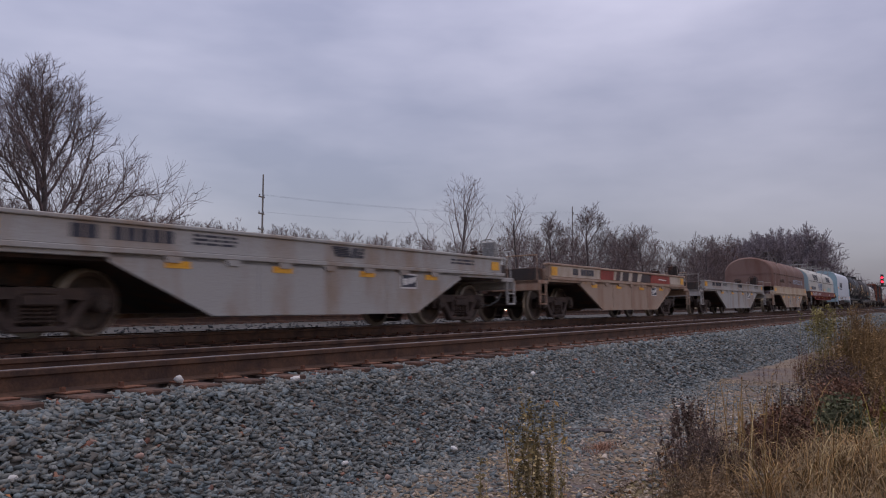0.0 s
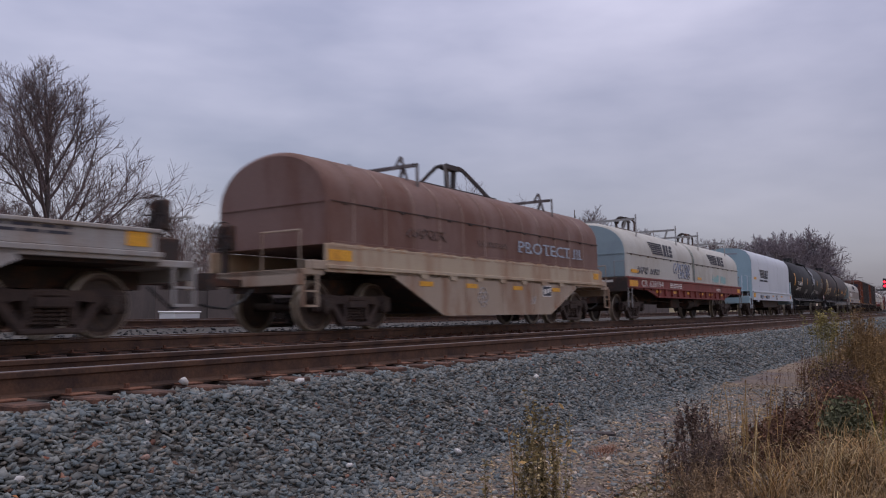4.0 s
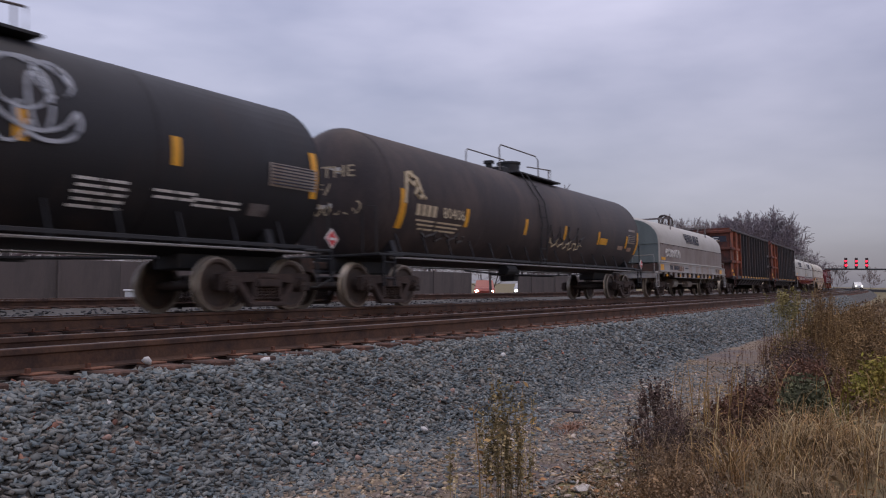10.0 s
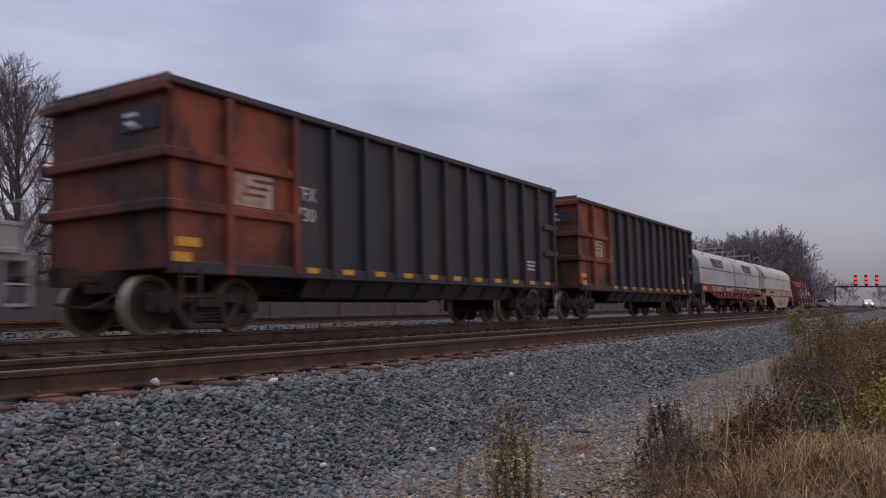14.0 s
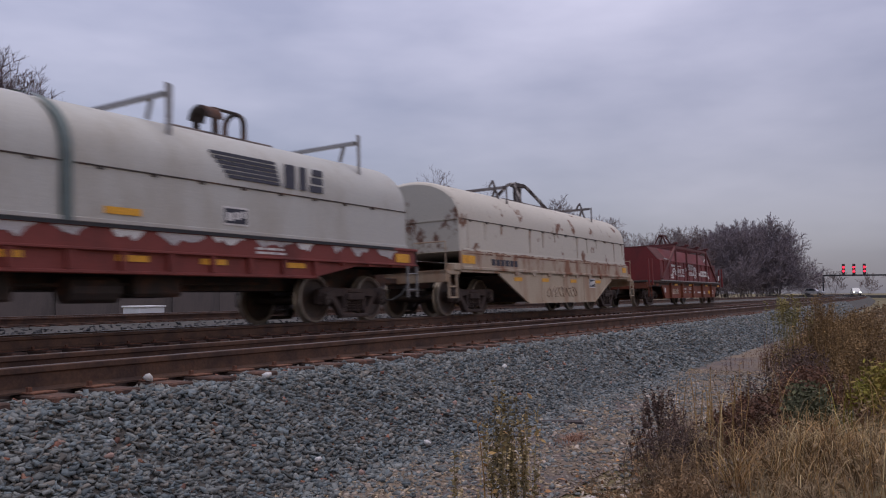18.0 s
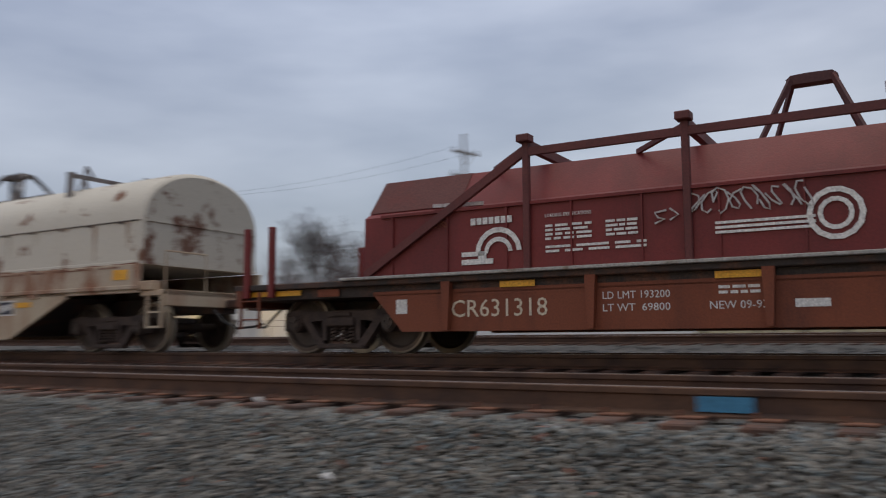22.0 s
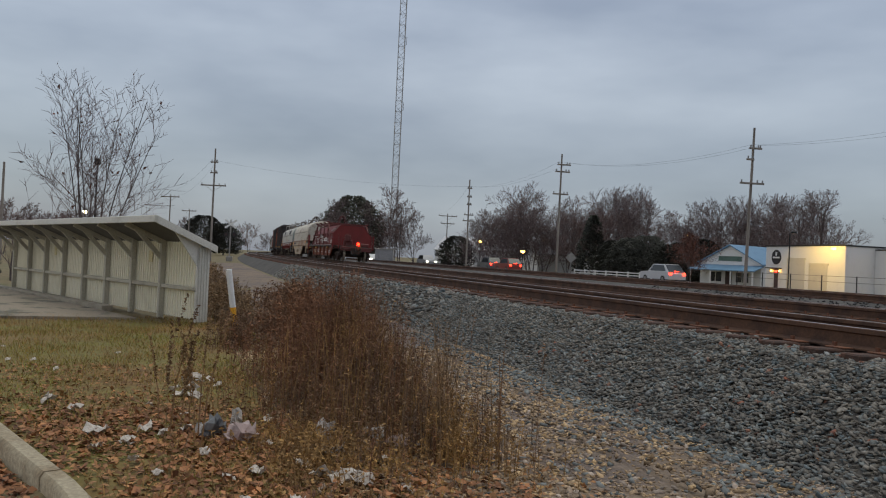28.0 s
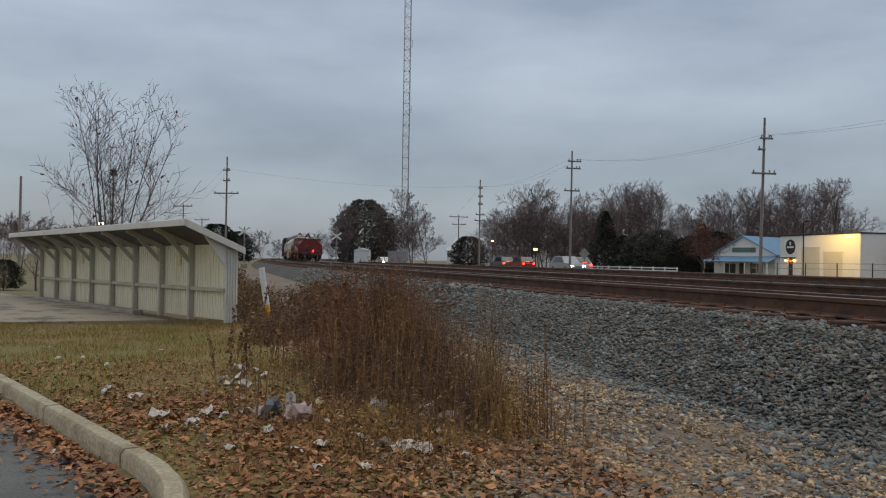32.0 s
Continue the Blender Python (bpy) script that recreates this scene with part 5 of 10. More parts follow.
def shield_car():
    """The last car; places along it are given from u = 0."""
    c = 2.75
    car = new_car("covered_coil_car", "faded red coil car with an angular hood and outer frame", "coil car", c)

    def x(u):
        return u - c
    part("deck", Geo().box(x(-5.40), x(9.0), -HALF, HALF, 0.97, 1.06, 0.012), M_STEEL, car)
    part("end_deck", Geo().box(x(9.0), x(10.25), -1.12, 1.12, 0.97, 1.05, 0.012), M_STEEL, car)
    part("deck_edge", Geo().box(x(-3.25), x(8.5), -HALF - 0.06, -HALF + 0.02, 1.05, 1.095, 0.008), M_GALV, car, "deck edge worn to pale steel")
    part("floor_frame", Geo().box(x(-5.3), x(10.4), -0.35, 0.35, 0.55, 0.96).box(x(-5.3), x(9.0), -1.38, 1.38, 0.82, 0.96), M_STEEL, car)
    for s in (-1, 1):
        y0, y1 = sorted((s * (HALF - 0.10), s * (HALF - 0.18)))
        part("side_sill", Geo().prism([(x(-2.75), 0.84), (x(-2.25), 0.31), (x(7.7), 0.31), (x(8.25), 0.84)], y0, y1, "y").box(x(-2.75), x(8.25), y0, y1, 0.82, 0.88), M_REDBROWN, car)
        # The dark steel colour stands in for shade below the deck edge.
        part("upper_sill", Geo().box(x(-5.35), x(9.0), y0 + 0.01, y1 - 0.01, 0.84, 0.97), M_STEEL, car, "upper sill in dark steel, shade under the deck painted in")
        for k in range(5):
            q = x(-1.5 + k * 2.05)
            part("sill_post", Geo().prism([(q - 0.07, 0.98), (q + 0.07, 0.98), (q + 0.035, 0.33), (q - 0.035, 0.33)], min(s * (HALF - 0.10), s * HALF), max(s * (HALF - 0.10), s * HALF), "y"), M_REDBROWN, car)
    prof = [(-1.42, 1.09), (-1.40, 1.95), (-1.28, 2.02), (-0.86, 2.56), (0.86, 2.56), (1.28, 2.02), (1.40, 1.95), (1.42, 1.09)]
    body = part("hood", Geo().loft([[(q, y, z) for y, z in prof] for q in (x(-2.9), x(8.1))], True, False), M_REDHOOD, car)
    for q in (x(-2.9), x(8.1)):
        part("hood_end", Geo().prism([(y * 0.99, z * 0.997) for y, z in prof], q - 0.012, q + 0.012, "x"), M_REDHOOD, body)
    dark = mat("faded_dark_red_roof", (0.10, 0.028, 0.024), 0.8, 0, (0.14, 0.03, 0.024), 0.4, 1.2)
    for a, b in ((-2.9, -1.4), (6.6, 8.1)):
        part("roof_sheet", Geo().loft([[(q, y * 1.003, z + 0.008) for y, z in ((-1.28, 2.03), (-0.86, 2.56), (0.86, 2.56), (1.28, 2.03))] for q in (x(a), x(b))], False, False), dark, body, "roof sheet faded dark")
    for k in range(12):
        q = x(-2.4 + k * 0.9)
        part("hood_rib", Geo().box(q - 0.012, q + 0.012, -1.436, -1.40, 1.1, 1.95), M_REDHOOD, body)
    part("hood_seam", Geo().box(x(-2.6), x(8.0), -1.445, -1.39, 1.93, 1.97), M_REDHOOD, body)
    posts = (-0.30, 1.75, 3.93, 5.95)
    top = 2.62
    frame_part = mat("dark_red_frame", (0.12, 0.026, 0.024), 0.65, 0, (0.085, 0.024, 0.022), 0.45, 1.5, 2, 0.15)
    for s in (-1, 1):
        y = s * 1.47
        for p in posts:
            part("frame_post", Geo().box(x(p) - 0.045, x(p) + 0.045, min(y, y + s * -0.08), max(y, y - s * 0.08), 1.08, 2.78, 0.01).box(x(p) - 0.09, x(p) + 0.09, y - 0.09, y + 0.09, 2.74, 2.84, 0.01), frame_part, car)
        part("frame_rail", Geo().bar((x(posts[0]), y - s * 0.04, top), (x(posts[-1]), y - s * 0.04, top), 0.07, 0.10), frame_part, car)
        part("frame_brace", Geo().bar((x(-2.85), y - s * 0.02, 1.12), (x(posts[0]) - 0.02, y - s * 0.04, top + 0.02), 0.07, 0.11), frame_part, car)
        part("frame_brace", Geo().bar((x(8.30), y - s * 0.02, 1.12), (x(posts[-1]) + 0.02, y - s * 0.04, top + 0.02), 0.07, 0.11), frame_part, car)
    for p in posts:
        part("cross_beam", Geo().bar((x(p), -1.45, 2.72), (x(p), 1.45, 2.72), 0.09, 0.12), frame_part, car)
        for s in (-1, 1):
            part("knee_brace", Geo().bar((x(p) + 0.02, s * 1.44, 2.7), (x(p) + 0.75 * (-1 if p < 3 else 1), s * 0.85, 2.58), 0.05, 0.06), frame_part, car)
    spider(car, x(3.0), 2.60, mat("dark_red_bracket", (0.07, 0.022, 0.022), 0.7, 0, (0.12, 0.03, 0.024), 0.4, 3), 0.90, 0.62, 0.5, True)
    for uu in (-5.11, -4.60, 9.35, 10.15):
        part("end_post", Geo().box(x(uu) - 0.05, x(uu) + 0.05, -(HALF if uu < 9.4 else 1.2) - 0.05, -(HALF if uu < 9.4 else 1.2) + 0.03, 0.85, 1.95 if uu < 9 else 1.85, 0.008), M_REDHOOD, car)
        part("end_post", Geo().box(x(uu) - 0.05, x(uu) + 0.05, (HALF if uu < 9 else 1.2) - 0.03, (HALF if uu < 9 else 1.2) + 0.05, 0.85, 1.95 if uu < 9 else 1.85, 0.008), M_REDHOOD, car)
    hand_wheel(car, x(9.85), -0.55, 1.62, frame_part)
    part("brake_box", Geo().box(x(9.25), x(9.55), -0.75, -0.15, 1.06, 1.48, 0.04), frame_part, car)
    part("valve_box", Geo().box(x(9.75), x(10.0), 0.35, 0.95, 1.06, 1.30, 0.05), frame_part, car)
    part("brake_pipe", Geo().tube([(x(9.1), -0.4, 1.2), (x(9.6), -0.2, 1.12), (x(10.1), 0.1, 1.10), (x(10.28), 0.3, 1.02)], 0.03, 6).tube([(x(9.3), 0.6, 1.08), (x(9.9), 0.0, 1.14), (x(10.2), -0.5, 1.08)], 0.025, 6), M_STEEL, car)
    part("end_rail", Geo().tube([(x(10.26), -1.05, 1.05), (x(10.26), -1.05, 1.62), (x(10.26), -0.45, 1.62), (x(10.26), -0.45, 1.05)], 0.018, 6), frame_part, car)
    part("uncoupling_rod", Geo().tube([(x(10.38), -1.05, 0.86), (x(10.40), -0.35, 0.84), (x(10.42), -0.05, 0.98)], 0.018, 6), M_STEEL, car)
    for d, uu in ((-1, -5.3), (1, 10.30)):
        part("end_sill", Geo().box(x(uu) - 0.06, x(uu) + 0.06, -HALF if d < 0 else -1.1, HALF if d < 0 else 1.1, 0.72, 1.0, 0.015), M_REDBROWN if d < 0 else frame_part, car)
        end_ladder(car, x(uu) - d * 0.28, (-HALF if d < 0 else -1.1) - 0.02, 0.38, 0.95, M_REDBROWN if d < 0 else M_STEEL, 0.38, 2)
        coupler(car, x(uu), d)
    # tail marker on the last coupler
    part("tail_marker", Geo().box(x(11.12), x(11.36), -0.15, 0.15, 0.92, 1.12, 0.02).box(x(11.16), x(11.32), -0.05, 0.05, 0.80, 0.94, 0.01), mat("tail_marker_orange", (0.35, 0.08, 0.03), 0.5), car)
    # the flashing tail lamp, imitated by a turning dark drum with one glowing window
    drum = Geo().tube([(0, 0, 0), (0, 0, 0.19)], 0.085, 14)
    drum.box(0.06, 0.10, -0.085, 0.085, 0.015, 0.185, 0.006)
    beacon = part("beacon", drum, M_SIGNAL_RED, car, "red flashing tail lamp on the last coupler, made as a turning drum", 30, pose(x(11.24), 0, 1.12))
    beacon.data.materials.append(mat("red_lens", (0.5, 0.01, 0.01), 0.3, glow=(1, 0.0018, 0.003), power=95.0))
    for p in beacon.data.polygons:
        if p.center.x > 0.095 and p.normal.x > 0.5:
            p.material_index = 1
    BEACON.append(beacon)
    side = -1.425
    # company sign: arcs and bars as plain shapes
    g = Geo()
    for r0, r1 in ((0.15, 0.21), (0.27, 0.34)):
        for k in range(9):
            a0, a1 = math.pi * (0.02 + 0.98 * k / 9), math.pi * (0.02 + 0.98 * (k + 1) / 9)
            g.add([(x(-0.72) + r * math.cos(a), side - 0.012, 1.33 + r * math.sin(a)) for r, a in ((r0, a0), (r1, a0), (r1, a1), (r0, a1))], [(0, 1, 2, 3)])
    g.box(x(-1.27), x(-0.80), side - 0.014, side, 1.19, 1.26).box(x(-1.27), x(-0.92), side - 0.014, side, 1.30, 1.36).box(x(-1.02), x(-0.90), side - 0.014, side, 1.26, 1.36)
    part("painted_sign", g, M_WHITE, car, "white sign of bars and arcs")
    g = Geo()
    for r0, r1 in ((0.13, 0.18), (0.23, 0.29)):
        for k in range(14):
            a0, a1 = 2 * math.pi * k / 14, 2 * math.pi * (k + 1) / 14
            g.add([(x(3.3) + r * math.cos(a), side - 0.012, 1.52 + r * math.sin(a)) for r, a in ((r0, a0), (r1, a0), (r1, a1), (r0, a1))], [(0, 1, 2, 3)])
    for k in range(3):
        g.box(x(2.05), x(3.1), side - 0.014, side, 1.38 + k * 0.055, 1.41 + k * 0.055)
    part("painted_sign", g, M_WHITE, car, "white ring with three bars")
    for q, w, low, high in ((3.94, 0.20, 1.38, 1.62), (4.18, 0.17, 1.38, 1.55), (4.39, 0.06, 1.38, 1.56), (4.48, 0.07, 1.38, 1.62), (4.60, 0.19, 1.36, 1.64), (4.83, 0.20, 1.36, 1.64), (5.07, 0.07, 1.36, 1.64), (5.18, 0.18, 1.36, 1.64), (5.40, 0.15, 1.36, 1.64), (5.60, 0.30, 1.36, 1.64)):
        plate(car, x(q), x(q + w), low, high, M_WHITE, side, "lettering")
        if w > 0.14:        # the open middle of a block
            plate(car, x(q + w * 0.42), x(q + w * 0.66), low + 0.085, high - 0.085, M_REDHOOD, side - 0.008, "block_middle")
    for k in range(7):
        plate(car, x(-1.13 + k * 0.09), x(-1.06 + k * 0.09), 1.72, 1.81, M_WHITE, side, "lettering")
    words("LOADING SPECIFICATIONS", x(-0.05), 1.74, 0.045, car, M_WHITE, side, 0.62)
    stripes(car, x(-0.05), 1.45, 0.62, 0.22, 4, M_WHITE, side, 31), stripes(car, x(0.75), 1.45, 0.40, 0.22, 4, M_WHITE, side, 33), stripes(car, x(-0.05), 1.29, 1.3, 0.11, 2, M_WHITE, side, 32)
    for j in range(9):      # a row of looping letters in chalky paint, a bracket before it
        x0 = 1.80 + j * 0.145
        pts = [(x(x0 + 0.075 * math.sin(i * 1.05 + j * 1.9) + 0.012 * i), side - 0.012, 1.76 + (0.11 + 0.02 * (j % 3)) * math.cos(i * 0.8 + j * 2.3)) for i in range(8)]
        part("spray_paint", Geo().tube(pts, 0.014, 4), M_SPRAYGREY, car, "chalky grey spray-painted letters")
    for pts in (((1.50, 1.70), (1.36, 1.68), (1.40, 1.62), (1.48, 1.60), (1.36, 1.55)), ((1.54, 1.72), (1.64, 1.64), (1.54, 1.58))):
        part("spray_paint", Geo().tube([(x(a), side - 0.012, b) for a, b in pts], 0.016, 4), M_SPRAYGREY, car, "chalky grey spray-painted mark")
    for j in range(3):
        part("spray_paint", Geo().tube([(x(-1.75 + j * 0.1 + 0.06 * math.sin(i * 1.4)), side - 0.012, 1.76 + 0.05 * math.cos(i * 1.1 + j)) for i in range(7)], 0.008, 4), M_REDBROWN, car, "faint scribble on the hood")
    part("roof_scrape", Geo().bar((x(-1.8), -1.30, 2.06), (x(-1.0), -1.31, 2.03), 0.02, 0.05), M_SPRAYGREY, car, "pale scrape along the roof edge")
    part("roof_scrape", Geo().bar((x(6.3), -1.22, 2.15), (x(7.2), -1.10, 2.32), 0.03, 0.05), M_SPRAYGREY, car, "pale scrape along the roof edge")
    part("paint_splash", Geo().loft([[(x(a), side - e, b) for a, b in ((6.06, 1.62), (6.14, 1.60), (6.24, 1.44), (6.34, 1.40), (6.42, 1.34), (6.66, 1.33), (6.52, 1.29), (6.36, 1.24), (6.28, 1.30), (6.18, 1.34))] for e in (0.0, 0.012)]), M_WHITE, car, "splash of white paint")
    words("CR631318", x(-1.45), 0.50, 0.23, car, M_CREAMLET, -HALF + 0.10, 1.40)
    words("LD LMT 193200", x(0.68), 0.68, 0.09, car, M_WHITE, -HALF + 0.10, 0.82)
    words("LT WT  69800", x(0.68), 0.53, 0.09, car, M_WHITE, -HALF + 0.10, 0.82)
    words("NEW 09-93", x(1.95), 0.53, 0.09, car, M_WHITE, -HALF + 0.10, 0.62)
    stripes(car, x(2.05), 0.70, 0.45, 0.12, 2, M_WHITE, -HALF + 0.10, 41)
    plate(car, x(2.85), x(3.2), 0.53, 0.62, M_WHITE, -HALF + 0.10, "lettering"), plate(car, x(3.8), x(4.5), 0.53, 0.60, M_WHITE, -HALF + 0.10, "lettering")
    stripes(car, x(5.1), 0.5, 0.4, 0.14, 2, M_WHITE, -HALF + 0.10, 43), stripes(car, x(6.9), 0.5, 0.5, 0.22, 3, M_WHITE, -HALF + 0.10, 44)
    plate(car, x(6.2), x(6.6), 0.5, 0.66, M_YELLOW, -HALF + 0.10)
    plate(car, x(-2.35), x(-2.17), 0.56, 0.76, M_WHITE, -HALF + 0.10, "notice")
    for q in (-5.14, -4.58, -0.71, 2.02, 5.54, 8.45):
        plate(car, x(q), x(q + 0.5), 0.875, 0.955, M_YELLOW, -HALF + 0.08)
    plate(car, x(-3.75), x(-3.35), 0.84, 0.95, M_REDBROWN, -HALF + 0.08, "notice"), plate(car, x(-5.38), x(-5.2), 0.90, 0.95, M_SPRAYGREY, -HALF + 0.08, "notice")
    plate(car, x(8.35), x(8.6), 1.2, 1.45, M_WHITE, -HALF - 0.01, "notice")
    add_truck(car, x(-3.58)), add_truck(car, x(8.7))
    return car


open_coil(-213.95, M_GREYCAR, "stained grey coil car without its cover", 11, brake=M_GALV)
car_b = open_coil(-198.35, M_PEACH, "uncovered rusty tan coil car, red and black paint on top", 21)
open_coil(-182.42, M_GREYCAR, "pale grey coil car without its cover", 35, 1.44)
brown = crane_coil(-166.0, M_BROWNHOOD, M_TAN, M_BROWNHOOD, "rust-brown covered coil car on a stained tan frame", M_YTAN, bracket=M_DARKBRACKET)
words("PROTECT III", 1.0, 1.83, 0.29, brown, mat("pale_blue_lettering", (0.40, 0.47, 0.56), 0.7, 0, (0.26, 0.25, 0.26), 0.42, 5, sharp=0.05), -1.445, 3.9)
for x_ in (1.0, 1.5, 2.0, 2.6, 3.1, 3.6, 3.95, 4.35, 4.65, 4.85):     # serifs of the wide letters
    plate(brown, x_ - 0.02, x_ + 0.20, 1.825, 1.855, MATS["pale_blue_lettering"], -1.444, "serif")
first_pair = double_hood(-148.95, "628194", "cream coil car with two hoods on an oxide red frame", 51, -6.9, M_BLUEEND)
tall_hood(-131.4)
tank_g, on_g = tank_car(-116.5, 7.3, "dull black tank car with pale scribbles and yellow reflectors", 6.3, 8.6, (-6.95, -3.77, -1.35, 1.52, 3.95, 7.1), 2.42)
tank_h, on_h = tank_car(-98.3, 8.55, "black tank car, brown with dust along its top", 8.0, 9.95, (-8.1, -5.24, -1.80, 1.1, 4.15, 7.15, 8.45), 2.08, M_DUSTTANK, -0.75)
single_hood(-80.35)
gondola(-64.1, "730", "high black gondola car with rusty orange end panels", 81)
gondola(-48.0, None, "black gondola car with an orange end, behind its twin", 82)
second_pair = double_hood(-31.0, "628551", "cream two-hood coil car, red frame splashed with white", 91, -6.0)
rusty = crane_coil(-14.2, M_RUSTWHITE, M_YTAN, M_RUSTEND, "rust-spotted white covered coil car on a tan frame", M_RUSTSILL)
for k_ in range(6):
    plate(rusty, -4.85 + k_ * 0.27, -4.65 + k_ * 0.27, 1.24, 1.40, M_DARKLET, -HALF, "lettering")
shield_car()

# print and paint on the first tank
words("TILX", -5.80, 2.07, 0.25, tank_g, M_WHITE, -1.47, 0.75)
for k_ in range(6):
    on_g(-4.85 + k_ * 0.19, -4.70 + k_ * 0.19, 2.06, 2.32, "lettering", M_WHITE)
for x0_, x1_, z0_, rows_n in ((-5.8, -3.9, 1.92, 3), (-1.35, -0.45, 1.80, 4), (2.36, 3.20, 1.86, 5), (3.64, 4.45, 1.82, 2), (4.39, 5.40, 1.76, 2)):
    for row in range(rows_n):
        z_ = z0_ - row * 0.09
        on_g(x0_ + 0.04 * (row % 2), x0_ + (x1_ - x0_) * (0.45 + 0.1 * (row % 3)), z_ - 0.02, z_ + 0.02, "small_print", M_WHITE)
        on_g(x0_ + (x1_ - x0_) * (0.52 + 0.1 * (row % 3)), x1_, z_ - 0.02, z_ + 0.02, "small_print", M_WHITE)
panel_g = on_g(5.95, 7.15, 2.12, 2.52, "print_panel", M_GREYCAR, "grey panel of dense small print")
for row in range(7):
    z_ = 2.15 + row * 0.055
    part("print_line", Geo().box(6.0, 7.1, -1.47 - 0.022, -1.47 - 0.012 + 0.01, z_, z_ + 0.022), M_DARKLET, panel_g)
on_g(5.6, 6.05, 1.60, 1.80, "print_panel", M_GUIDE, "small grey print panel")
rings_ = mat("pale_blue_grey_spray", (0.42, 0.44, 0.48), 0.8, 0, (0.24, 0.25, 0.28), 0.4, 4)
for cx_, cz_, rx_, rz_, f0_, f1_, th_ in ((1.72, 2.86, 0.62, 0.50, 0.3, 5.9, 0.035), (1.55, 2.98, 0.42, 0.36, 1.0, 7.0, 0.03), (2.05, 3.10, 0.26, 0.26, -1.0, 4.6, 0.03), (1.90, 2.55, 0.45, 0.30, 2.6, 6.8, 0.04), (1.35, 2.60, 0.30, 0.42, 2.0, 6.0, 0.03), (1.80, 2.75, 0.16, 0.40, 0.0, 6.2, 0.03)):
    pts_ = []
    for i in range(20):
        a_ = f0_ + (f1_ - f0_) * i / 19
        z_ = cz_ + rz_ * math.sin(a_)
        pts_.append((cx_ + rx_ * math.cos(a_), -math.sqrt(1.47 ** 2 - (z_ - 2.42) ** 2) - 0.006, z_))
    part("spray_paint", Geo().tube(pts_, th_, 4), rings_, tank_g, "pale spray-painted rings and curls")
# painted band along the top of the tan car: faded red ends, dark slanted letters on cream between them
M_SPRAYRED = mat("faded_red_band", (0.30, 0.045, 0.028), 0.7, 0, (0.20, 0.045, 0.032), 0.45, 2, 2, 0.1)
M_RUSTRUN = mat("orange_rust_run", (0.36, 0.17, 0.055), 0.85, 0, (0.38, 0.28, 0.20), 0.6, 4, 2, 0.2)
M_SPRAYBLK = mat("worn_dark_band", (0.045, 0.032, 0.032), 0.7, 0, (0.12, 0.055, 0.042), 0.45, 2, 2, 0.1)
M_SPRAYCRM = mat("cream_band", (0.50, 0.42, 0.34), 0.7, 0, (0.36, 0.27, 0.20), 0.45, 2, 2, 0.1)
for a_, b_, m_, lean_ in ((-6.3, -2.75, M_SPRAYCRM, 0.0), (-2.75, -1.62, M_SPRAYRED, 0.1), (-1.60, -1.42, M_SPRAYCRM, 0.15), (-1.42, -1.02, M_SPRAYBLK, 0.15), (-1.02, -0.80, M_SPRAYCRM, 0.1), (-0.80, -0.20, M_SPRAYBLK, 0.1), (-0.20, 0.12, M_SPRAYCRM, 0.12),
                          (0.12, 0.66, M_SPRAYBLK, 0.12), (0.66, 1.02, M_SPRAYCRM, 0.2), (1.02, 2.10, M_SPRAYBLK, 0.2), (2.14, 4.45, M_SPRAYRED, -0.1), (4.5, 6.2, M_SPRAYCRM, 0.0)):
    part("painted_band", Geo().prism([(a_, 1.20), (b_, 1.20), (b_ + lean_, 1.49), (a_ + lean_, 1.49)], -HALF + 0.008, -HALF + 0.02, "y"), m_, car_b)
part("paint_smear", Geo().prism([(3.0, 1.33), (3.9, 1.31), (4.0, 1.345), (3.1, 1.365)], -HALF + 0.002, -HALF + 0.009, "y"), M_WHITE, car_b, "thin white smear on the red band")
plate(car_b, -6.32, -5.95, 1.22, 1.46, M_YELLOW, -HALF + 0.006, "reflector"), plate(car_b, 5.85, 6.2, 1.22, 1.46, M_YELLOW, -HALF + 0.006, "reflector")
for k in range(8):      # reporting marks on the tan car, blurred
    if k != 2:
        plate(car_b, -4.85 + k * 0.20, -4.70 + k * 0.20, 1.27, 1.45, M_DARKLET, -HALF + 0.006, "lettering")
for a_, b_ in ((-4.3, -3.2), (-1.0, -0.5), (0.5, 1.6), (3.1, 4.2)):
    plate(car_b, a_, b_, 1.02, 1.11, M_RUSTRUN, -HALF - 0.004, "rust_run")
# pale runs of paint over the upper frame of the second red car
# Thin black band on the upper lip, just below the hood.
part("soot_band", Geo().box(-1.3, 7.4, -HALF - 0.040, -HALF - 0.034, 1.425, 1.478), M_BLACK, second_pair, "narrow black band along the upper lip of the frame")
rr_ = random.Random(19)
at_ = -1.2
while at_ < 7.0:        # ragged runs of white paint between bare stretches
    w_ = rr_.uniform(0.25, 0.95)
    low_ = [(at_ + w_ * k / 6, 1.42 - (0.05 + rr_.uniform(0.0, 0.17)) * math.sin(math.pi * (k + 0.4) / 6.8)) for k in range(7)]
    part("paint_splash", Geo().prism([(at_ + w_, 1.42), (at_, 1.42)] + low_, -HALF - 0.010, -HALF + 0.002, "y"), M_SPRAYGREY if rr_.random() < 0.4 else M_WHITE, second_pair, "white paint run down from the hood")
    at_ += w_ + rr_.uniform(0.05, 0.7)
notice_plate(second_pair, 3.0, 1.78, -1.435)


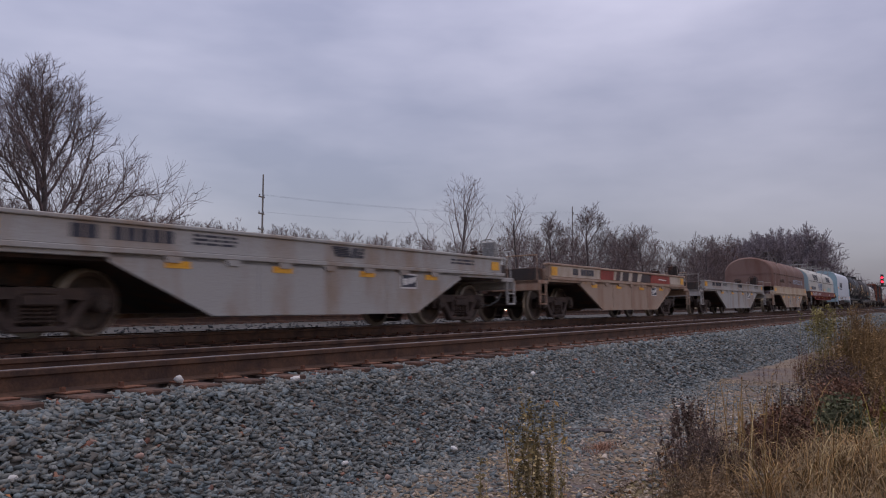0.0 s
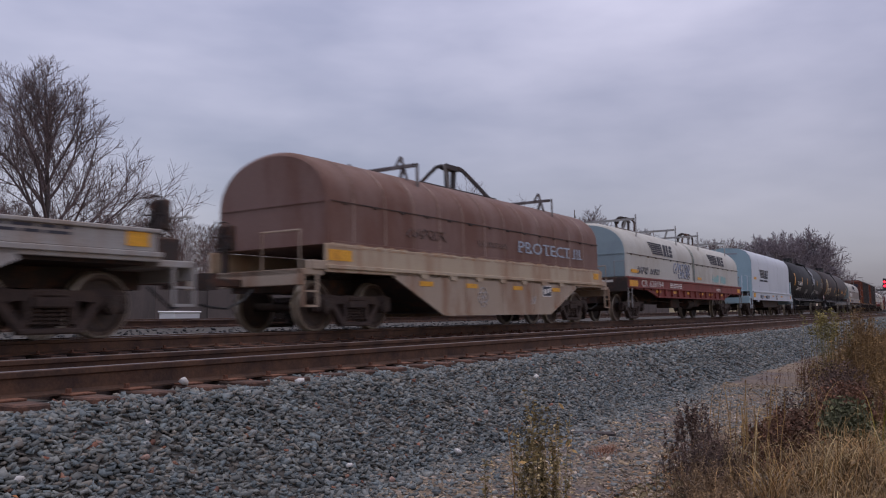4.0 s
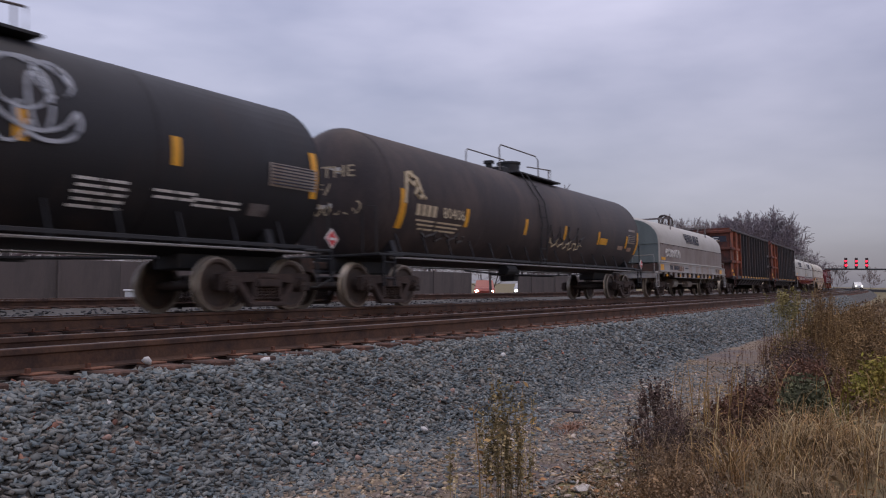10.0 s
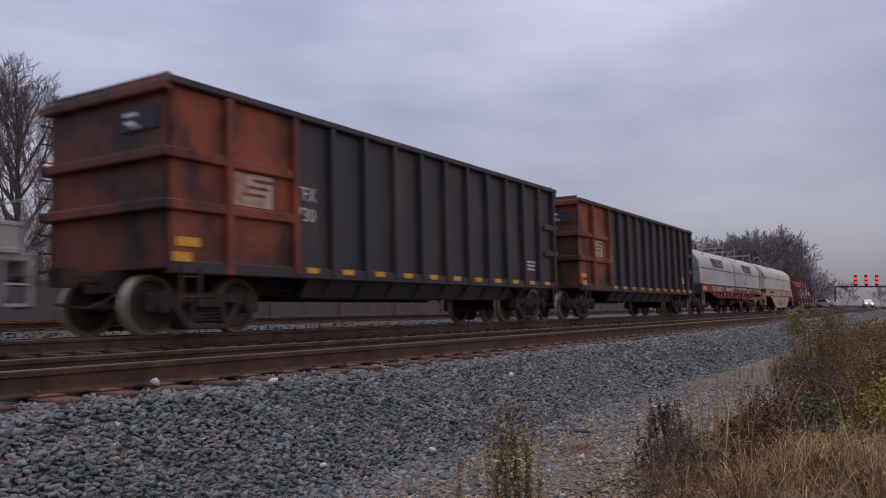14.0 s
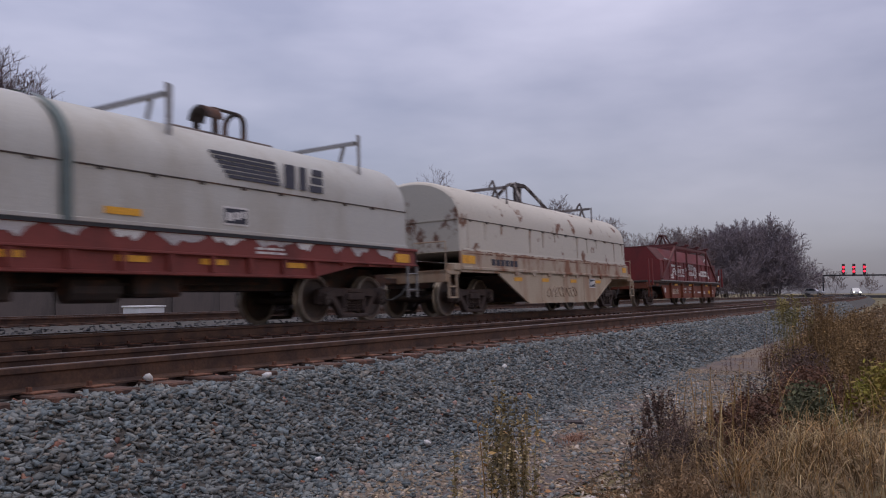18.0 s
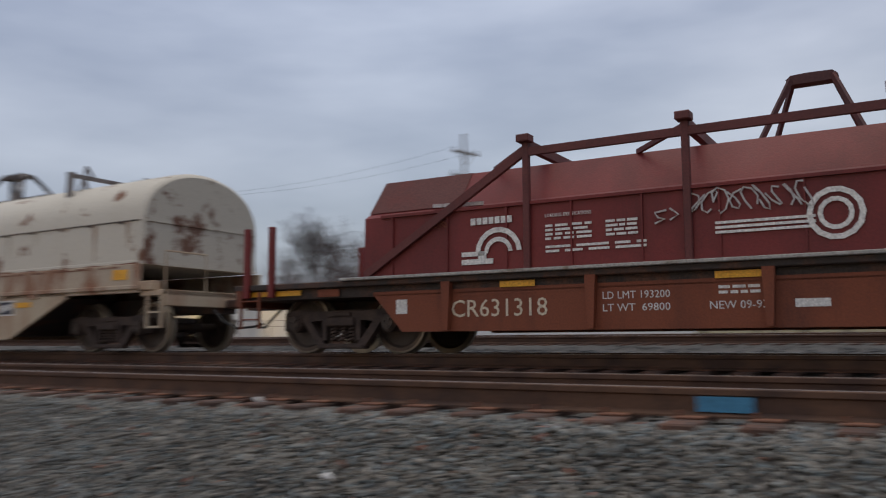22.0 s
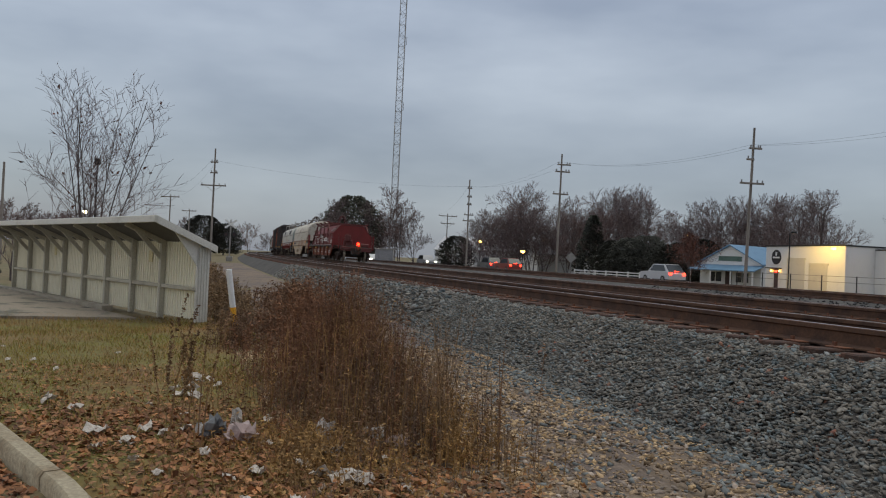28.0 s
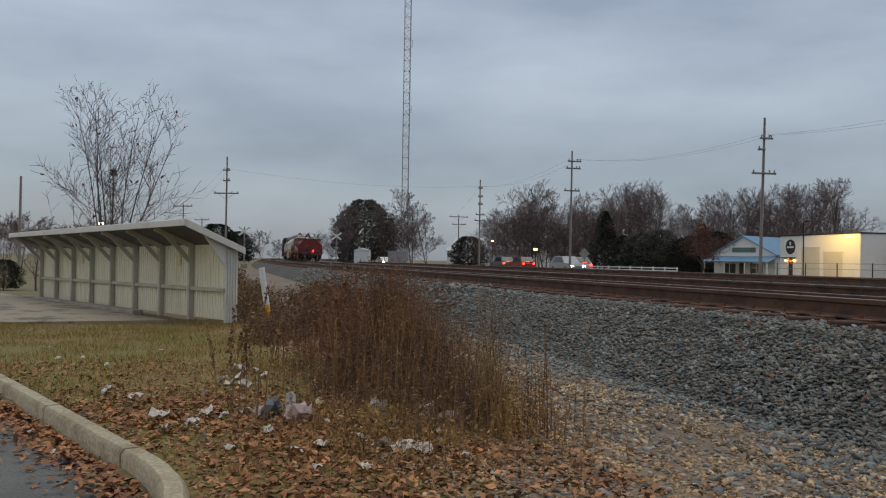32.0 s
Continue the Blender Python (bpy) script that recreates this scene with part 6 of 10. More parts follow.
# scrawls on the first pair of hoods: two dark words, a blue smear and a faint cyan patch
def scrawl(car, x0, count, pitch, zmid, high, side, thick, material, label, seed=0.0):
    """A row of looping letters, one stroke each."""
    for j in range(count):
        c = x0 + (j + 0.5) * pitch
        pts = [(c + pitch * 0.46 * math.sin(i * (0.9 + 0.11 * ((j * 7) % 4)) + j * 2.1 + seed), side - 0.004, zmid + high * 0.5 * math.cos(i * (0.75 + 0.13 * ((j * 5) % 3)) + j * 1.3 + seed)) for i in range(8)]
        part("spray_paint", Geo().tube(pts, thick, 4), material, car, label)


M_FADEINK = mat("faded_dark_spray", (0.16, 0.16, 0.18), 0.8, 0, (0.34, 0.33, 0.31), 0.42, 5)
M_BLUESPRAY = mat("faint_blue_spray", (0.25, 0.29, 0.40), 0.8, 0, (0.42, 0.42, 0.41), 0.5, 4, 1, 0.1)
M_CYANSPRAY = mat("faint_cyan_spray", (0.25, 0.43, 0.43), 0.8, 0, (0.44, 0.455, 0.43), 0.48, 3, 1, 0.1)
scrawl(first_pair, -7.15, 5, 0.24, 1.74, 0.24, -1.437, 0.020, M_FADEINK, "dark spray-painted scrawl")
scrawl(first_pair, -5.75, 5, 0.22, 1.74, 0.20, -1.437, 0.018, M_FADEINK, "dark spray-painted scrawl", 0.8)
scrawl(first_pair, -2.9, 7, 0.32, 1.98, 0.40, -1.437, 0.030, M_BLUESPRAY, "faint blue spray-painted smear", 1.7)
scrawl(first_pair, -2.3, 4, 0.40, 1.72, 0.22, -1.437, 0.035, M_BLUESPRAY, "faint blue spray-painted smear", 2.6)
for x0_, x1_ in ((3.0, 4.25), (4.5, 5.55)):      # two ragged cyan patches
    rr_ = random.Random(int(x0_ * 10))
    edge_ = [(x0_ + (x1_ - x0_) * k / 8, 1.60 + rr_.uniform(-0.04, 0.05)) for k in range(9)] + [(x1_ - (x1_ - x0_) * k / 8, 1.90 + rr_.uniform(-0.07, 0.05)) for k in range(9)]
    part("spray_paint", Geo().prism(edge_, -1.437, -1.432, "y"), M_CYANSPRAY, first_pair, "faint cyan spray-painted patch")

# the second tank: cream scrawl and words on its head, print, smears and placards
M_SCRAWL = mat("cream_scrawl", (0.56, 0.46, 0.31), 0.8, 0, (0.40, 0.32, 0.22), 0.4, 5)


def barrel_scrawl(car, x0, step, n_, zmid, amp, f1, f2, thick, material, label):
    pts = []
    for i in range(n_):
        z = zmid + amp * math.sin(i * f1) + amp * 0.6 * math.sin(i * f2)
        pts.append((x0 + step * i + 0.10 * math.cos(i * f2), -math.sqrt(1.47 ** 2 - (z - 2.42) ** 2) - 0.006, z))
    part("spray_paint", Geo().tube(pts, thick, 4), material, car, label)


for pts_ in (((-8.05, 2.20), (-8.00, 2.62), (-7.92, 2.86), (-7.72, 2.90), (-7.55, 2.78), (-7.42, 2.50), (-7.25, 2.36)), ((-7.90, 2.72), (-7.72, 2.62), (-7.62, 2.70), (-7.56, 2.56), (-7.66, 2.44), (-7.48, 2.36), (-7.36, 2.44)), ((-7.84, 2.80), (-7.74, 2.84), (-7.62, 2.80))):
    part("spray_paint", Geo().tube([(x_, -math.sqrt(1.47 ** 2 - (z_ - 2.42) ** 2) - 0.006, z_) for x_, z_ in pts_], 0.055, 4), M_SCRAWL, tank_h, "thick cream spray-painted shape")
for text_, y_, z_, wide_ in (("THE", 0.02, 2.74, 0.80), ("FAT", 0.20, 2.38, 0.85)):
    for ob_ in words(text_, 0, 0, 0.25, tank_h, M_SCRAWL, 0, wide_, "painted_letter"):
        ob_.matrix_basis = pose(-9.005, y_, z_, 0, 0, -83)
        tagged(ob_, "cream hand-painted letter on the tank's head")
for j_ in range(5):
    part("spray_paint", Geo().tube([(-9.00 + 0.028 * (j_ + i / 9), 0.16 - 0.24 * j_ - 0.09 * math.sin(i * 0.9 + j_), 2.08 + 0.13 * math.cos(i * 0.8 + j_)) for i in range(8)], 0.020, 4), M_SCRAWL, tank_h, "cream hand-painted letter on the tank's head")
words("80406", -6.45, 1.99, 0.25, tank_h, M_SCRAWL, -1.475, 1.02)
for k_ in range(4):
    on_h(-7.55 + k_ * 0.23, -7.38 + k_ * 0.23, 1.98, 2.23, "lettering", M_SCRAWL)
for row in range(3):
    on_h(-7.5 + 0.1 * row, -6.7, 1.86 - row * 0.09, 1.90 - row * 0.09, "small_print", M_SCRAWL), on_h(-6.6, -5.45 - 0.1 * row, 1.86 - row * 0.09, 1.90 - row * 0.09, "small_print", M_SCRAWL)
barrel_scrawl(tank_h, 0.0, 0.085, 32, 1.74, 0.10, 1.1, 2.0, 0.026, M_SCRAWL, "faint tan scrawl low on the tank")
M_SMEAR = mat("grey_smear", (0.080, 0.076, 0.074), 0.8, 0, (0.05, 0.045, 0.045), 0.5, 4)
barrel_scrawl(tank_h, -0.2, 0.10, 30, 1.98, 0.20, 0.9, 1.7, 0.035, M_SMEAR, "grey smear of overpainted scrawl")
barrel_scrawl(tank_h, -7.2, 0.10, 22, 1.60, 0.08, 1.2, 1.9, 0.030, M_SMEAR, "grey smear of overpainted scrawl")
for x0_, x1_, z0_, z1_, m_, lab_ in ((4.30, 5.05, 1.88, 2.10, M_YELLOW, "yellow warning board"), (7.30, 8.15, 2.05, 2.36, M_GREYCAR, "grey panel of small print"), (7.35, 8.1, 2.50, 2.58, M_GREYCAR, "strip of grey print"), (6.3, 6.9, 1.78, 1.92, M_PEACH, "tan print panel"), (7.4, 7.85, 1.76, 1.90, M_PEACH, "tan print panel")):
    board_ = on_h(x0_, x1_, z0_, z1_, "placard", m_, lab_)
    if z1_ - z0_ > 0.25:
        for row in range(4):
            part("print_line", Geo().box(x0_ + 0.05, x1_ - 0.05, -1.47 - 0.02, -1.47, z0_ + 0.05 + row * 0.07, z0_ + 0.08 + row * 0.07), M_DARKLET, board_)

# the brown hood: pale runs down its ribs, faded print, chalk on the frame
M_STAIN = mat("pale_rust_stain", (0.34, 0.245, 0.20), 0.8, 0, (0.21, 0.125, 0.095), 0.52, 2, 4, 0.2)
for k in range(12):
    x_ = -5.6 + k * 0.98
    part("rust_rib", Geo().loft([[(a, y * 1.004, 1.57 + (z - 1.57) * 1.003) for y, z in arch(1.436, 1.57, 2.34, 3.38, 20)] for a in (x_ - 0.03, x_ + 0.03)], False, False), M_STAIN, brown, "rib with pale rust runs")
for k in range(9):
    plate(brown, -1.0 + k * 0.165, -0.88 + k * 0.165, 1.86, 1.98, M_FADEBROWN, -1.434, "faded_lettering")
scrawl(brown, -3.9, 6, 0.25, 1.95, 0.20, -1.437, 0.018, M_FADEBROWN, "faded dark scrawl on the hood", 0.3)
for k in range(4):
    a_ = k * 1.6
    part("spray_paint", Geo().tube([(-0.95 + 0.10 * math.cos(a_) + 0.13 * math.cos(a_ + i * 0.8), -HALF - 0.008, 0.66 + 0.10 * math.sin(a_) + 0.13 * math.sin(a_ + i * 0.8)) for i in range(9)], 0.012, 4), M_SPRAYGREY, brown, "pale chalk rings on the frame")
scrawl(brown, 1.5, 2, 0.16, 0.62, 0.22, -HALF, 0.010, M_SPRAYGREY, "pale chalk mark on the frame")
# rust along the foot of the hoods and down the frames
for car_, m_, lab_ in ((brown, M_RUSTRUN, "orange rust along the foot of the hood"), (rusty, M_RUSTBAND, "dark rust along the foot of the hood")):
    rr_ = random.Random(77)
    for foot_, rise_, y_ in ((1.55, 0.022, -1.462), (1.49, 0.030, -HALF - 0.006)):
        at_ = -6.3
        while at_ < 6.0:        # ragged lengths of rust with gaps between them
            long_ = rr_.uniform(0.3, 1.5)
            tops_ = [(at_ + long_ * (1 - q / 6), foot_ + rise_ * rr_.uniform(0.3, 1.9)) for q in range(7)]
            part("rust_band", Geo().prism([(at_, foot_), (min(at_ + long_, 6.35), foot_)] + [(min(a, 6.35), z) for a, z in tops_], y_, y_ + 0.006, "y"), m_, car_, lab_)
            at_ += long_ + rr_.uniform(0.02, 0.35)
for k in range(14):
    x_ = -6.0 + k * 0.92
    part("rust_streak", Geo().prism([(x_, 2.33), (x_ + 0.10 + 0.05 * (k % 3), 2.33), (x_ + 0.09, 1.66 + 0.2 * (k % 4)), (x_ + 0.03, 1.66 + 0.2 * (k % 4))], -1.436, -1.431, "y"), M_RUSTFADE, rusty, "thin rust run below the seam")
scrawl(rusty, -1.35, 8, 0.30, 0.58, 0.30, -HALF, 0.022, M_FADETAN, "faded grey scrawl on the frame", 0.9)


# ---- trees ----
M_BARK = mat("grey_brown_bark", (0.085, 0.070, 0.068), 0.9, 0, (0.13, 0.11, 0.105), 0.45, 3, 1, 0.3)
# Twig colour lightened and purpled: haze over the thickets is painted in.
M_TWIG = mat("purple_brown_twigs", (0.135, 0.100, 0.103), 0.9, 0, (0.17, 0.125, 0.12), 0.5, 1.5, 1, 0.2)
M_TWIGRED = mat("russet_twigs", (0.16, 0.10, 0.09), 0.9, 0, (0.13, 0.09, 0.085), 0.5, 0.8, 1, 0.2)
# Far grove: aerial haze put into the twigs as a paler grey-violet.
M_TWIGHAZE = mat("haze_paled_far_twigs", (0.235, 0.195, 0.212), 0.9, 0, (0.185, 0.155, 0.168), 0.5, 0.6, 1, 0.2)
M_DEADLEAF = mat("russet_dead_leaves", (0.14, 0.058, 0.04), 0.9, 0, (0.10, 0.045, 0.035), 0.5, 4, 1, 0.2, island=0.4)
M_NEEDLE = mat("dark_green_needles", (0.050, 0.052, 0.041), 0.9, 0, (0.042, 0.042, 0.036), 0.5, 2, 1, 0.3, island=0.35)


class Twigs:
    """Tapered limbs as three- and four-sided tubes, kept as arrays."""

    def __init__(self):
        self.v, self.f = [], []

    def limb(self, pts, r0, r1, sides):
        k0 = len(self.v)
        n = len(pts)
        for k, p in enumerate(pts):
            d = pts[min(k + 1, n - 1)] - pts[max(k - 1, 0)]
            a = d.orthogonal().normalized()
            b = d.normalized().cross(a)
            r = r0 + (r1 - r0) * k / (n - 1)
            for i in range(sides):
                w = 2 * math.pi * i / sides
                self.v.append(p + a * (r * math.cos(w)) + b * (r * math.sin(w)))
        for k in range(n - 1):
            for i in range(sides):
                q = k0 + k * sides
                self.f.append((q + i, q + (i + 1) % sides, q + sides + (i + 1) % sides, q + sides + i))

    def mesh(self, name, material):
        return fast_mesh(name, np.array([p[:] for p in self.v]), np.array(self.f), material)


def bare_tree(seed, height=10.0, wide=0.42, stems=1, kids=(11, 7, 6, 5), bole=0.22, twig=M_TWIG, thick=1.0, fine=0.014, leaves=0, low=62, high=22, reach=0.58):
    """A leafless tree, forked four times down to fine twigs: returns the meshes of its trunk, its crown and its last leaves."""
    rng = random.Random(seed)
    trunk, crown = Twigs(), Twigs()
    rib_v, rib_f, tips = [], [], []
    depth = len(kids)

    def ribbon(pts, w):
        side = (pts[-1] - pts[0]).cross(Vector((rng.uniform(-1, 1), rng.uniform(-1, 1), rng.uniform(-1, 1)))).normalized() * w * 0.5
        k = len(rib_v)
        for i, p in enumerate(pts):
            r = 1.0 - 0.6 * i / (len(pts) - 1)
            rib_v.extend((p - side * r, p + side * r))
        for i in range(len(pts) - 1):
            rib_f.append((k + 2 * i, k + 2 * i + 1, k + 2 * i + 3, k + 2 * i + 2))

    def grow(p, d, length, r, level):
        steps = (6, 5, 3, 2, 1)[level]
        pts, q = [p], p
        for k in range(steps):
            wob = 0.06 if level == 0 else 0.17
            d = (d + Vector((rng.uniform(-1, 1), rng.uniform(-1, 1), rng.uniform(-0.6, 0.6))) * wob + Vector((0, 0, 0.10 if level == 1 else 0.05))).normalized()
            q = q + d * (length / steps)
            pts.append(q)
        if level <= 2:
            (trunk if level == 0 else crown).limb(pts, r, max(r * 0.35, 0.006), (7, 5, 3)[level])
        else:
            ribbon(pts, fine * (1.25 if level == 3 else 0.8))
        if level >= depth:
            tips.append(q)
            return
        n = kids[level]
        for i in range(n):
            f = (i + rng.uniform(0.1, 0.9)) / n
            at = bole + (1 - bole) * f if level == 0 else 0.2 + 0.8 * f
            k = min(int(at * steps), steps - 1)
            base = pts[k].lerp(pts[k + 1], at * steps - k)
            az = i * 2.4 + rng.uniform(-0.7, 0.7)
            if level == 0:
                ang = radians(low + (high - low) * f + rng.uniform(-8, 8))
                nd = Vector((math.cos(az) * math.sin(ang), math.sin(az) * math.sin(ang), math.cos(ang)))
                ln = height * wide * (1.0 - 0.55 * f) * rng.uniform(0.8, 1.15)
            else:
                o = d.orthogonal().normalized()
                o = Matrix.Rotation(az, 3, d) @ o
                nd = (d * 0.72 + o * rng.uniform(0.5, 0.8) + Vector((0, 0, 0.12))).normalized()
                ln = length * reach * rng.uniform(0.7, 1.2) * (1.15 - 0.5 * at)
            grow(base, nd, ln, r * (0.5 if level == 0 else 0.45) * (1.1 - 0.5 * at), level + 1)
    for s in range(stems):
        az = s * 2.4
        lean = Vector((math.cos(az), math.sin(az), 0)) * (0.0 if stems == 1 else rng.uniform(0.12, 0.45))
        grow(Vector((math.cos(az) * 0.15 * (stems > 1), math.sin(az) * 0.15 * (stems > 1), -0.1)), (Vector((0, 0, 1)) + lean).normalized(), height * rng.uniform(0.72, 0.85), height * 0.016 * thick * (1 if stems == 1 else 0.6), 0)
    k = height / max(p.z for p in rib_v)
    for t in (trunk, crown):
        t.v = [p * k for p in t.v]
    rib_v = [p * k for p in rib_v]
    nc = len(crown.v)
    crown.v += rib_v
    crown_mesh = fast_mesh("crown", np.array([p[:] for p in crown.v]), np.array(crown.f + [tuple(i + nc for i in q) for q in rib_f]), twig)
    lm = None
    if leaves:
        g, rr = [], random.Random(seed + 1)
        f = []
        for _ in range(leaves):
            c = rr.choice(tips) * k + Vector((rr.uniform(-0.2, 0.2), rr.uniform(-0.2, 0.2), rr.uniform(-0.2, 0.2)))
            a = Vector((rr.uniform(-1, 1), rr.uniform(-1, 1), rr.uniform(-1, 1))).normalized() * rr.uniform(0.06, 0.13)
            b = a.orthogonal().normalized() * a.length * 0.6
            n = len(g)
            g += [c - a, c + b, c + a, c - b]
            f.append((n, n + 1, n + 2, n + 3))
        lm = fast_mesh("leaf_tuft", np.array([p[:] for p in g]), np.array(f), M_DEADLEAF)
    return trunk.mesh("trunk", M_BARK), crown_mesh, lm


def plant_tree(meshes, x, y, size, turn, label, group="", name="bare_tree"):
    tree = tagged(new(name), label, "tree", group)
    tree.matrix_basis = Matrix.Translation((x, y, ground_z(x, y))) @ pose(0, 0, 0, 0, 0, turn) @ Matrix.Diagonal((size, size, size, 1))
    part("trunk", meshes[0], None, tree), part("crown", meshes[1], None, tree)
    if meshes[2]:
        part("leaves", meshes[2], None, tree)
    return tree


KINDS = [bare_tree(100 + i, 10, 0.50 + 0.06 * (i % 3), 1, (11, 7, 6, 6), 0.2, M_TWIG, 1.0, 0.036, low=68, high=30) for i in range(4)]
SLIM = [bare_tree(150 + i, 10, 0.46, 1, (11, 6, 4, 3), 0.26, M_TWIG, 0.8, 0.018, low=50, high=15) for i in range(2)]
BUSHY = [bare_tree(200 + i, 10, 0.44, 2, (9, 6, 5, 6), 0.10, M_TWIGRED if i % 2 else M_TWIG, 0.8, 0.040, low=70) for i in range(4)]
LOW = [bare_tree(260 + i, 10, 0.80, 4, (7, 5, 4, 5), 0.05, M_TWIGRED if i % 2 else M_TWIG, 0.6, 0.060, low=80) for i in range(3)]
FAR = [bare_tree(300 + i, 10, 0.62, 3, (6, 4, 4, 3), 0.06, M_TWIGRED if i % 2 else M_TWIG, 0.7, 0.13, low=74) for i in range(4)]
GROVE = [bare_tree(340 + i, 10, 0.60, 3, (9, 7, 6, 5), 0.05, M_TWIGHAZE, 0.5, 0.075, low=80) for i in range(3)]
big = bare_tree(9, 10, 0.56, 1, (26, 10, 8, 6), 0.18, M_TWIG, 1.1, 0.021, low=80, high=14, reach=0.54)
plant_tree(big, 24.3, 41.2, 1.42, 40, "large round-crowned bare tree beyond the tracks")
plant_tree(SLIM[0], 52.4, 33.1, 1.16, 10, "slender bare tree beyond the tracks", "slender trees")
plant_tree(SLIM[1], 56.6, 29.8, 1.03, 80, "slender bare tree beyond the tracks", "slender trees")
rng = random.Random(5)
for k in range(40):         # thicket behind the far track
    a = (k / 39) ** 1.25
    ang = radians(-24 - 56 * a + rng.uniform(-0.8, 0.8))
    d = 88 + 30 * a + rng.uniform(-8, 14)
    x, y = -d * math.sin(ang), d * math.cos(ang)
    y = max(y, 25 + rng.uniform(0, 5) + x * x * KAPPA / 2)
    plant_tree((LOW if k % 5 in (1, 3) else BUSHY)[k % 3], x, y, rng.uniform(1.02, 1.22) * (1.0 if k < 26 else 0.95), rng.uniform(0, 360), "bushy leafless tree of the thicket", "thicket beyond the tracks", "thicket_tree")
for x, y, h in ((87.8, 42.2, 12.2), (90.6, 38.7, 13.4), (95.6, 36.3, 11.5), (97.6, 33.9, 11.3), (104, 40, 11), (192, 40, 18), (196, 34, 20), (198, 30.5, 18), (188, 45, 17), (205, 38, 19), (201, 43, 18), (194, 30, 15), (182, 48, 14), (175, 44, 13)):
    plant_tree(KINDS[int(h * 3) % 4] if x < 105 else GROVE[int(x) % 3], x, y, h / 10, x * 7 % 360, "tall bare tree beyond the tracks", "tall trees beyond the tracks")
for k in range(12):
    plant_tree(FAR[k % 4], 205 + k * 14, 33 + k * 3.5 + (k % 3) * 6, 0.85 + 0.1 * (k % 3), k * 70, "bushy leafless tree far along the line", "far trees along the line", "thicket_tree")
for k in range(9):
    plant_tree(FAR[k % 4], 70 + k * 18, -2.0 - k * 1.2 - (k % 2) * 3, 0.38 + 0.05 * (k % 3), k * 50, "low leafless thicket beside the line", "low thicket beside the line", "thicket_tree")
rng = random.Random(8)
for k in range(12):
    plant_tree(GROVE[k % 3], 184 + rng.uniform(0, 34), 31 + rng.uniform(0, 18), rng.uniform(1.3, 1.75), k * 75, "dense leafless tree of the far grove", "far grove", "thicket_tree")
for k in range(26):
    plant_tree(FAR[k % 4], 300 + rng.uniform(0, 160), -90 + k * 8.5, rng.uniform(0.8, 1.2), k * 75, "leafless tree on the horizon along the line", "trees on the horizon", "thicket_tree")
for k in range(16):         # the thicket goes on, lower, across the tracks
    ang = radians(-22 + 3.2 * k + rng.uniform(-1, 1))
    d = rng.uniform(78, 92)
    plant_tree((LOW if k % 2 else BUSHY)[k % 3], -d * math.sin(ang), d * math.cos(ang), rng.uniform(1.18, 1.38), k * 67, "leafless tree of the low thicket across the tracks", "low thicket across the tracks", "thicket_tree")
for k in range(14):
    plant_tree(FAR[k % 4], 235 + rng.uniform(0, 60), 40 + k * 3.0 if k < 8 else 8 - (k - 8) * 6, rng.uniform(1.0, 1.35), k * 67, "dense leafless tree where the line bends away", "trees where the line bends", "thicket_tree")
# trees across the road, seen after the turn
for x, y, h in ((-102.8, 45.0, 11.4), (-104.9, 58.7, 11.9), (-102.3, 59.3, 11.9), (-104.9, 62.8, 12.6), (-94.9, 59.8, 10.3), (-89.6, 67.4, 10.5), (-85.1, 66.7, 10.5), (-78.9, 68.0, 10.6), (-74.7, 66.7, 10.8),
                (-73.3, 68.3, 10.8), (-52.7, 76, 12.2), (-58.8, 73, 11.3), (-45, 78, 12), (-36, 82, 11.5), (-25, 80, 11)):
    plant_tree(KINDS[int(abs(x) * 3) % 4], x, y, h / 9.0, x * 13 % 360, "tall leafless tree behind the road", "trees behind the road")
for x, y, h in ((-121.8, 33.2, 10.6), (-122.2, 23.3, 8.4), (-124.1, 29.2, 8.6), (-104.4, 41.2, 7.3), (-105.6, 43.6, 8.3), (-108.7, 46.5, 9.3), (-104.8, 47.8, 9.8), (-103.2, 49.0, 8.7), (-103.7, 52.5, 9.8), (-99.4, 52.1, 8.1), (-99.5, 67.4, 8.6),
                (-96.1, 68.8, 9.7), (-86.8, 71.0, 10.4), (-84.3, 71.0, 10.7), (-125.0, 36.5, 7.6), (-12, 78, 9), (2, 76, 8), (14, 70, 8.5), (-70, 80, 9), (-64, 84, 10)):
    plant_tree(BUSHY[int(abs(x * 2)) % 4], x, y, h / 8.6, x * 13 % 360, "bushy leafless tree behind the road", "bushy trees behind the road")
for x, y, h in ((-104.9, 40.0, 5.9), (-102.3, 41.1, 6.7), (-101.5, 43.1, 7.0), (-102.4, 46.0, 7.4), (-99.8, 46.9, 7.1), (-100.1, 50.8, 7.3), (-97.9, 54.8, 7.9), (-98.5, 57.7, 8.4), (-97.4, 59.7, 8.1), (-92.1, 64.1, 7.1), (-90.4, 66.4, 7.9),
                (-87.2, 67.4, 7.9), (-85.0, 70.0, 7.6), (-81.0, 71.7, 8.0), (-79.3, 73.5, 8.0), (-132.1, 24.3, 7.2), (-132.5, 31.9, 7.2), (-126.0, 33.1, 6.6), (-60, 80, 7), (-48, 84, 7.5), (-40, 80, 7), (-112, 60, 8)):
    plant_tree(LOW[int(abs(x)) % 3], x, y, h / 8.2, x * 29 % 360, "low russet leafless thicket behind the road", "thickets behind the road", "thicket_tree")
vase = bare_tree(23, 10, 0.60, 1, (16, 9, 7, 5), 0.22, M_BARK, 1.5, 0.024, low=72, high=20, reach=0.56)
plant_tree(vase, -31.4, 37.5, 0.90, 15, "dark round-crowned bare tree before the white building")
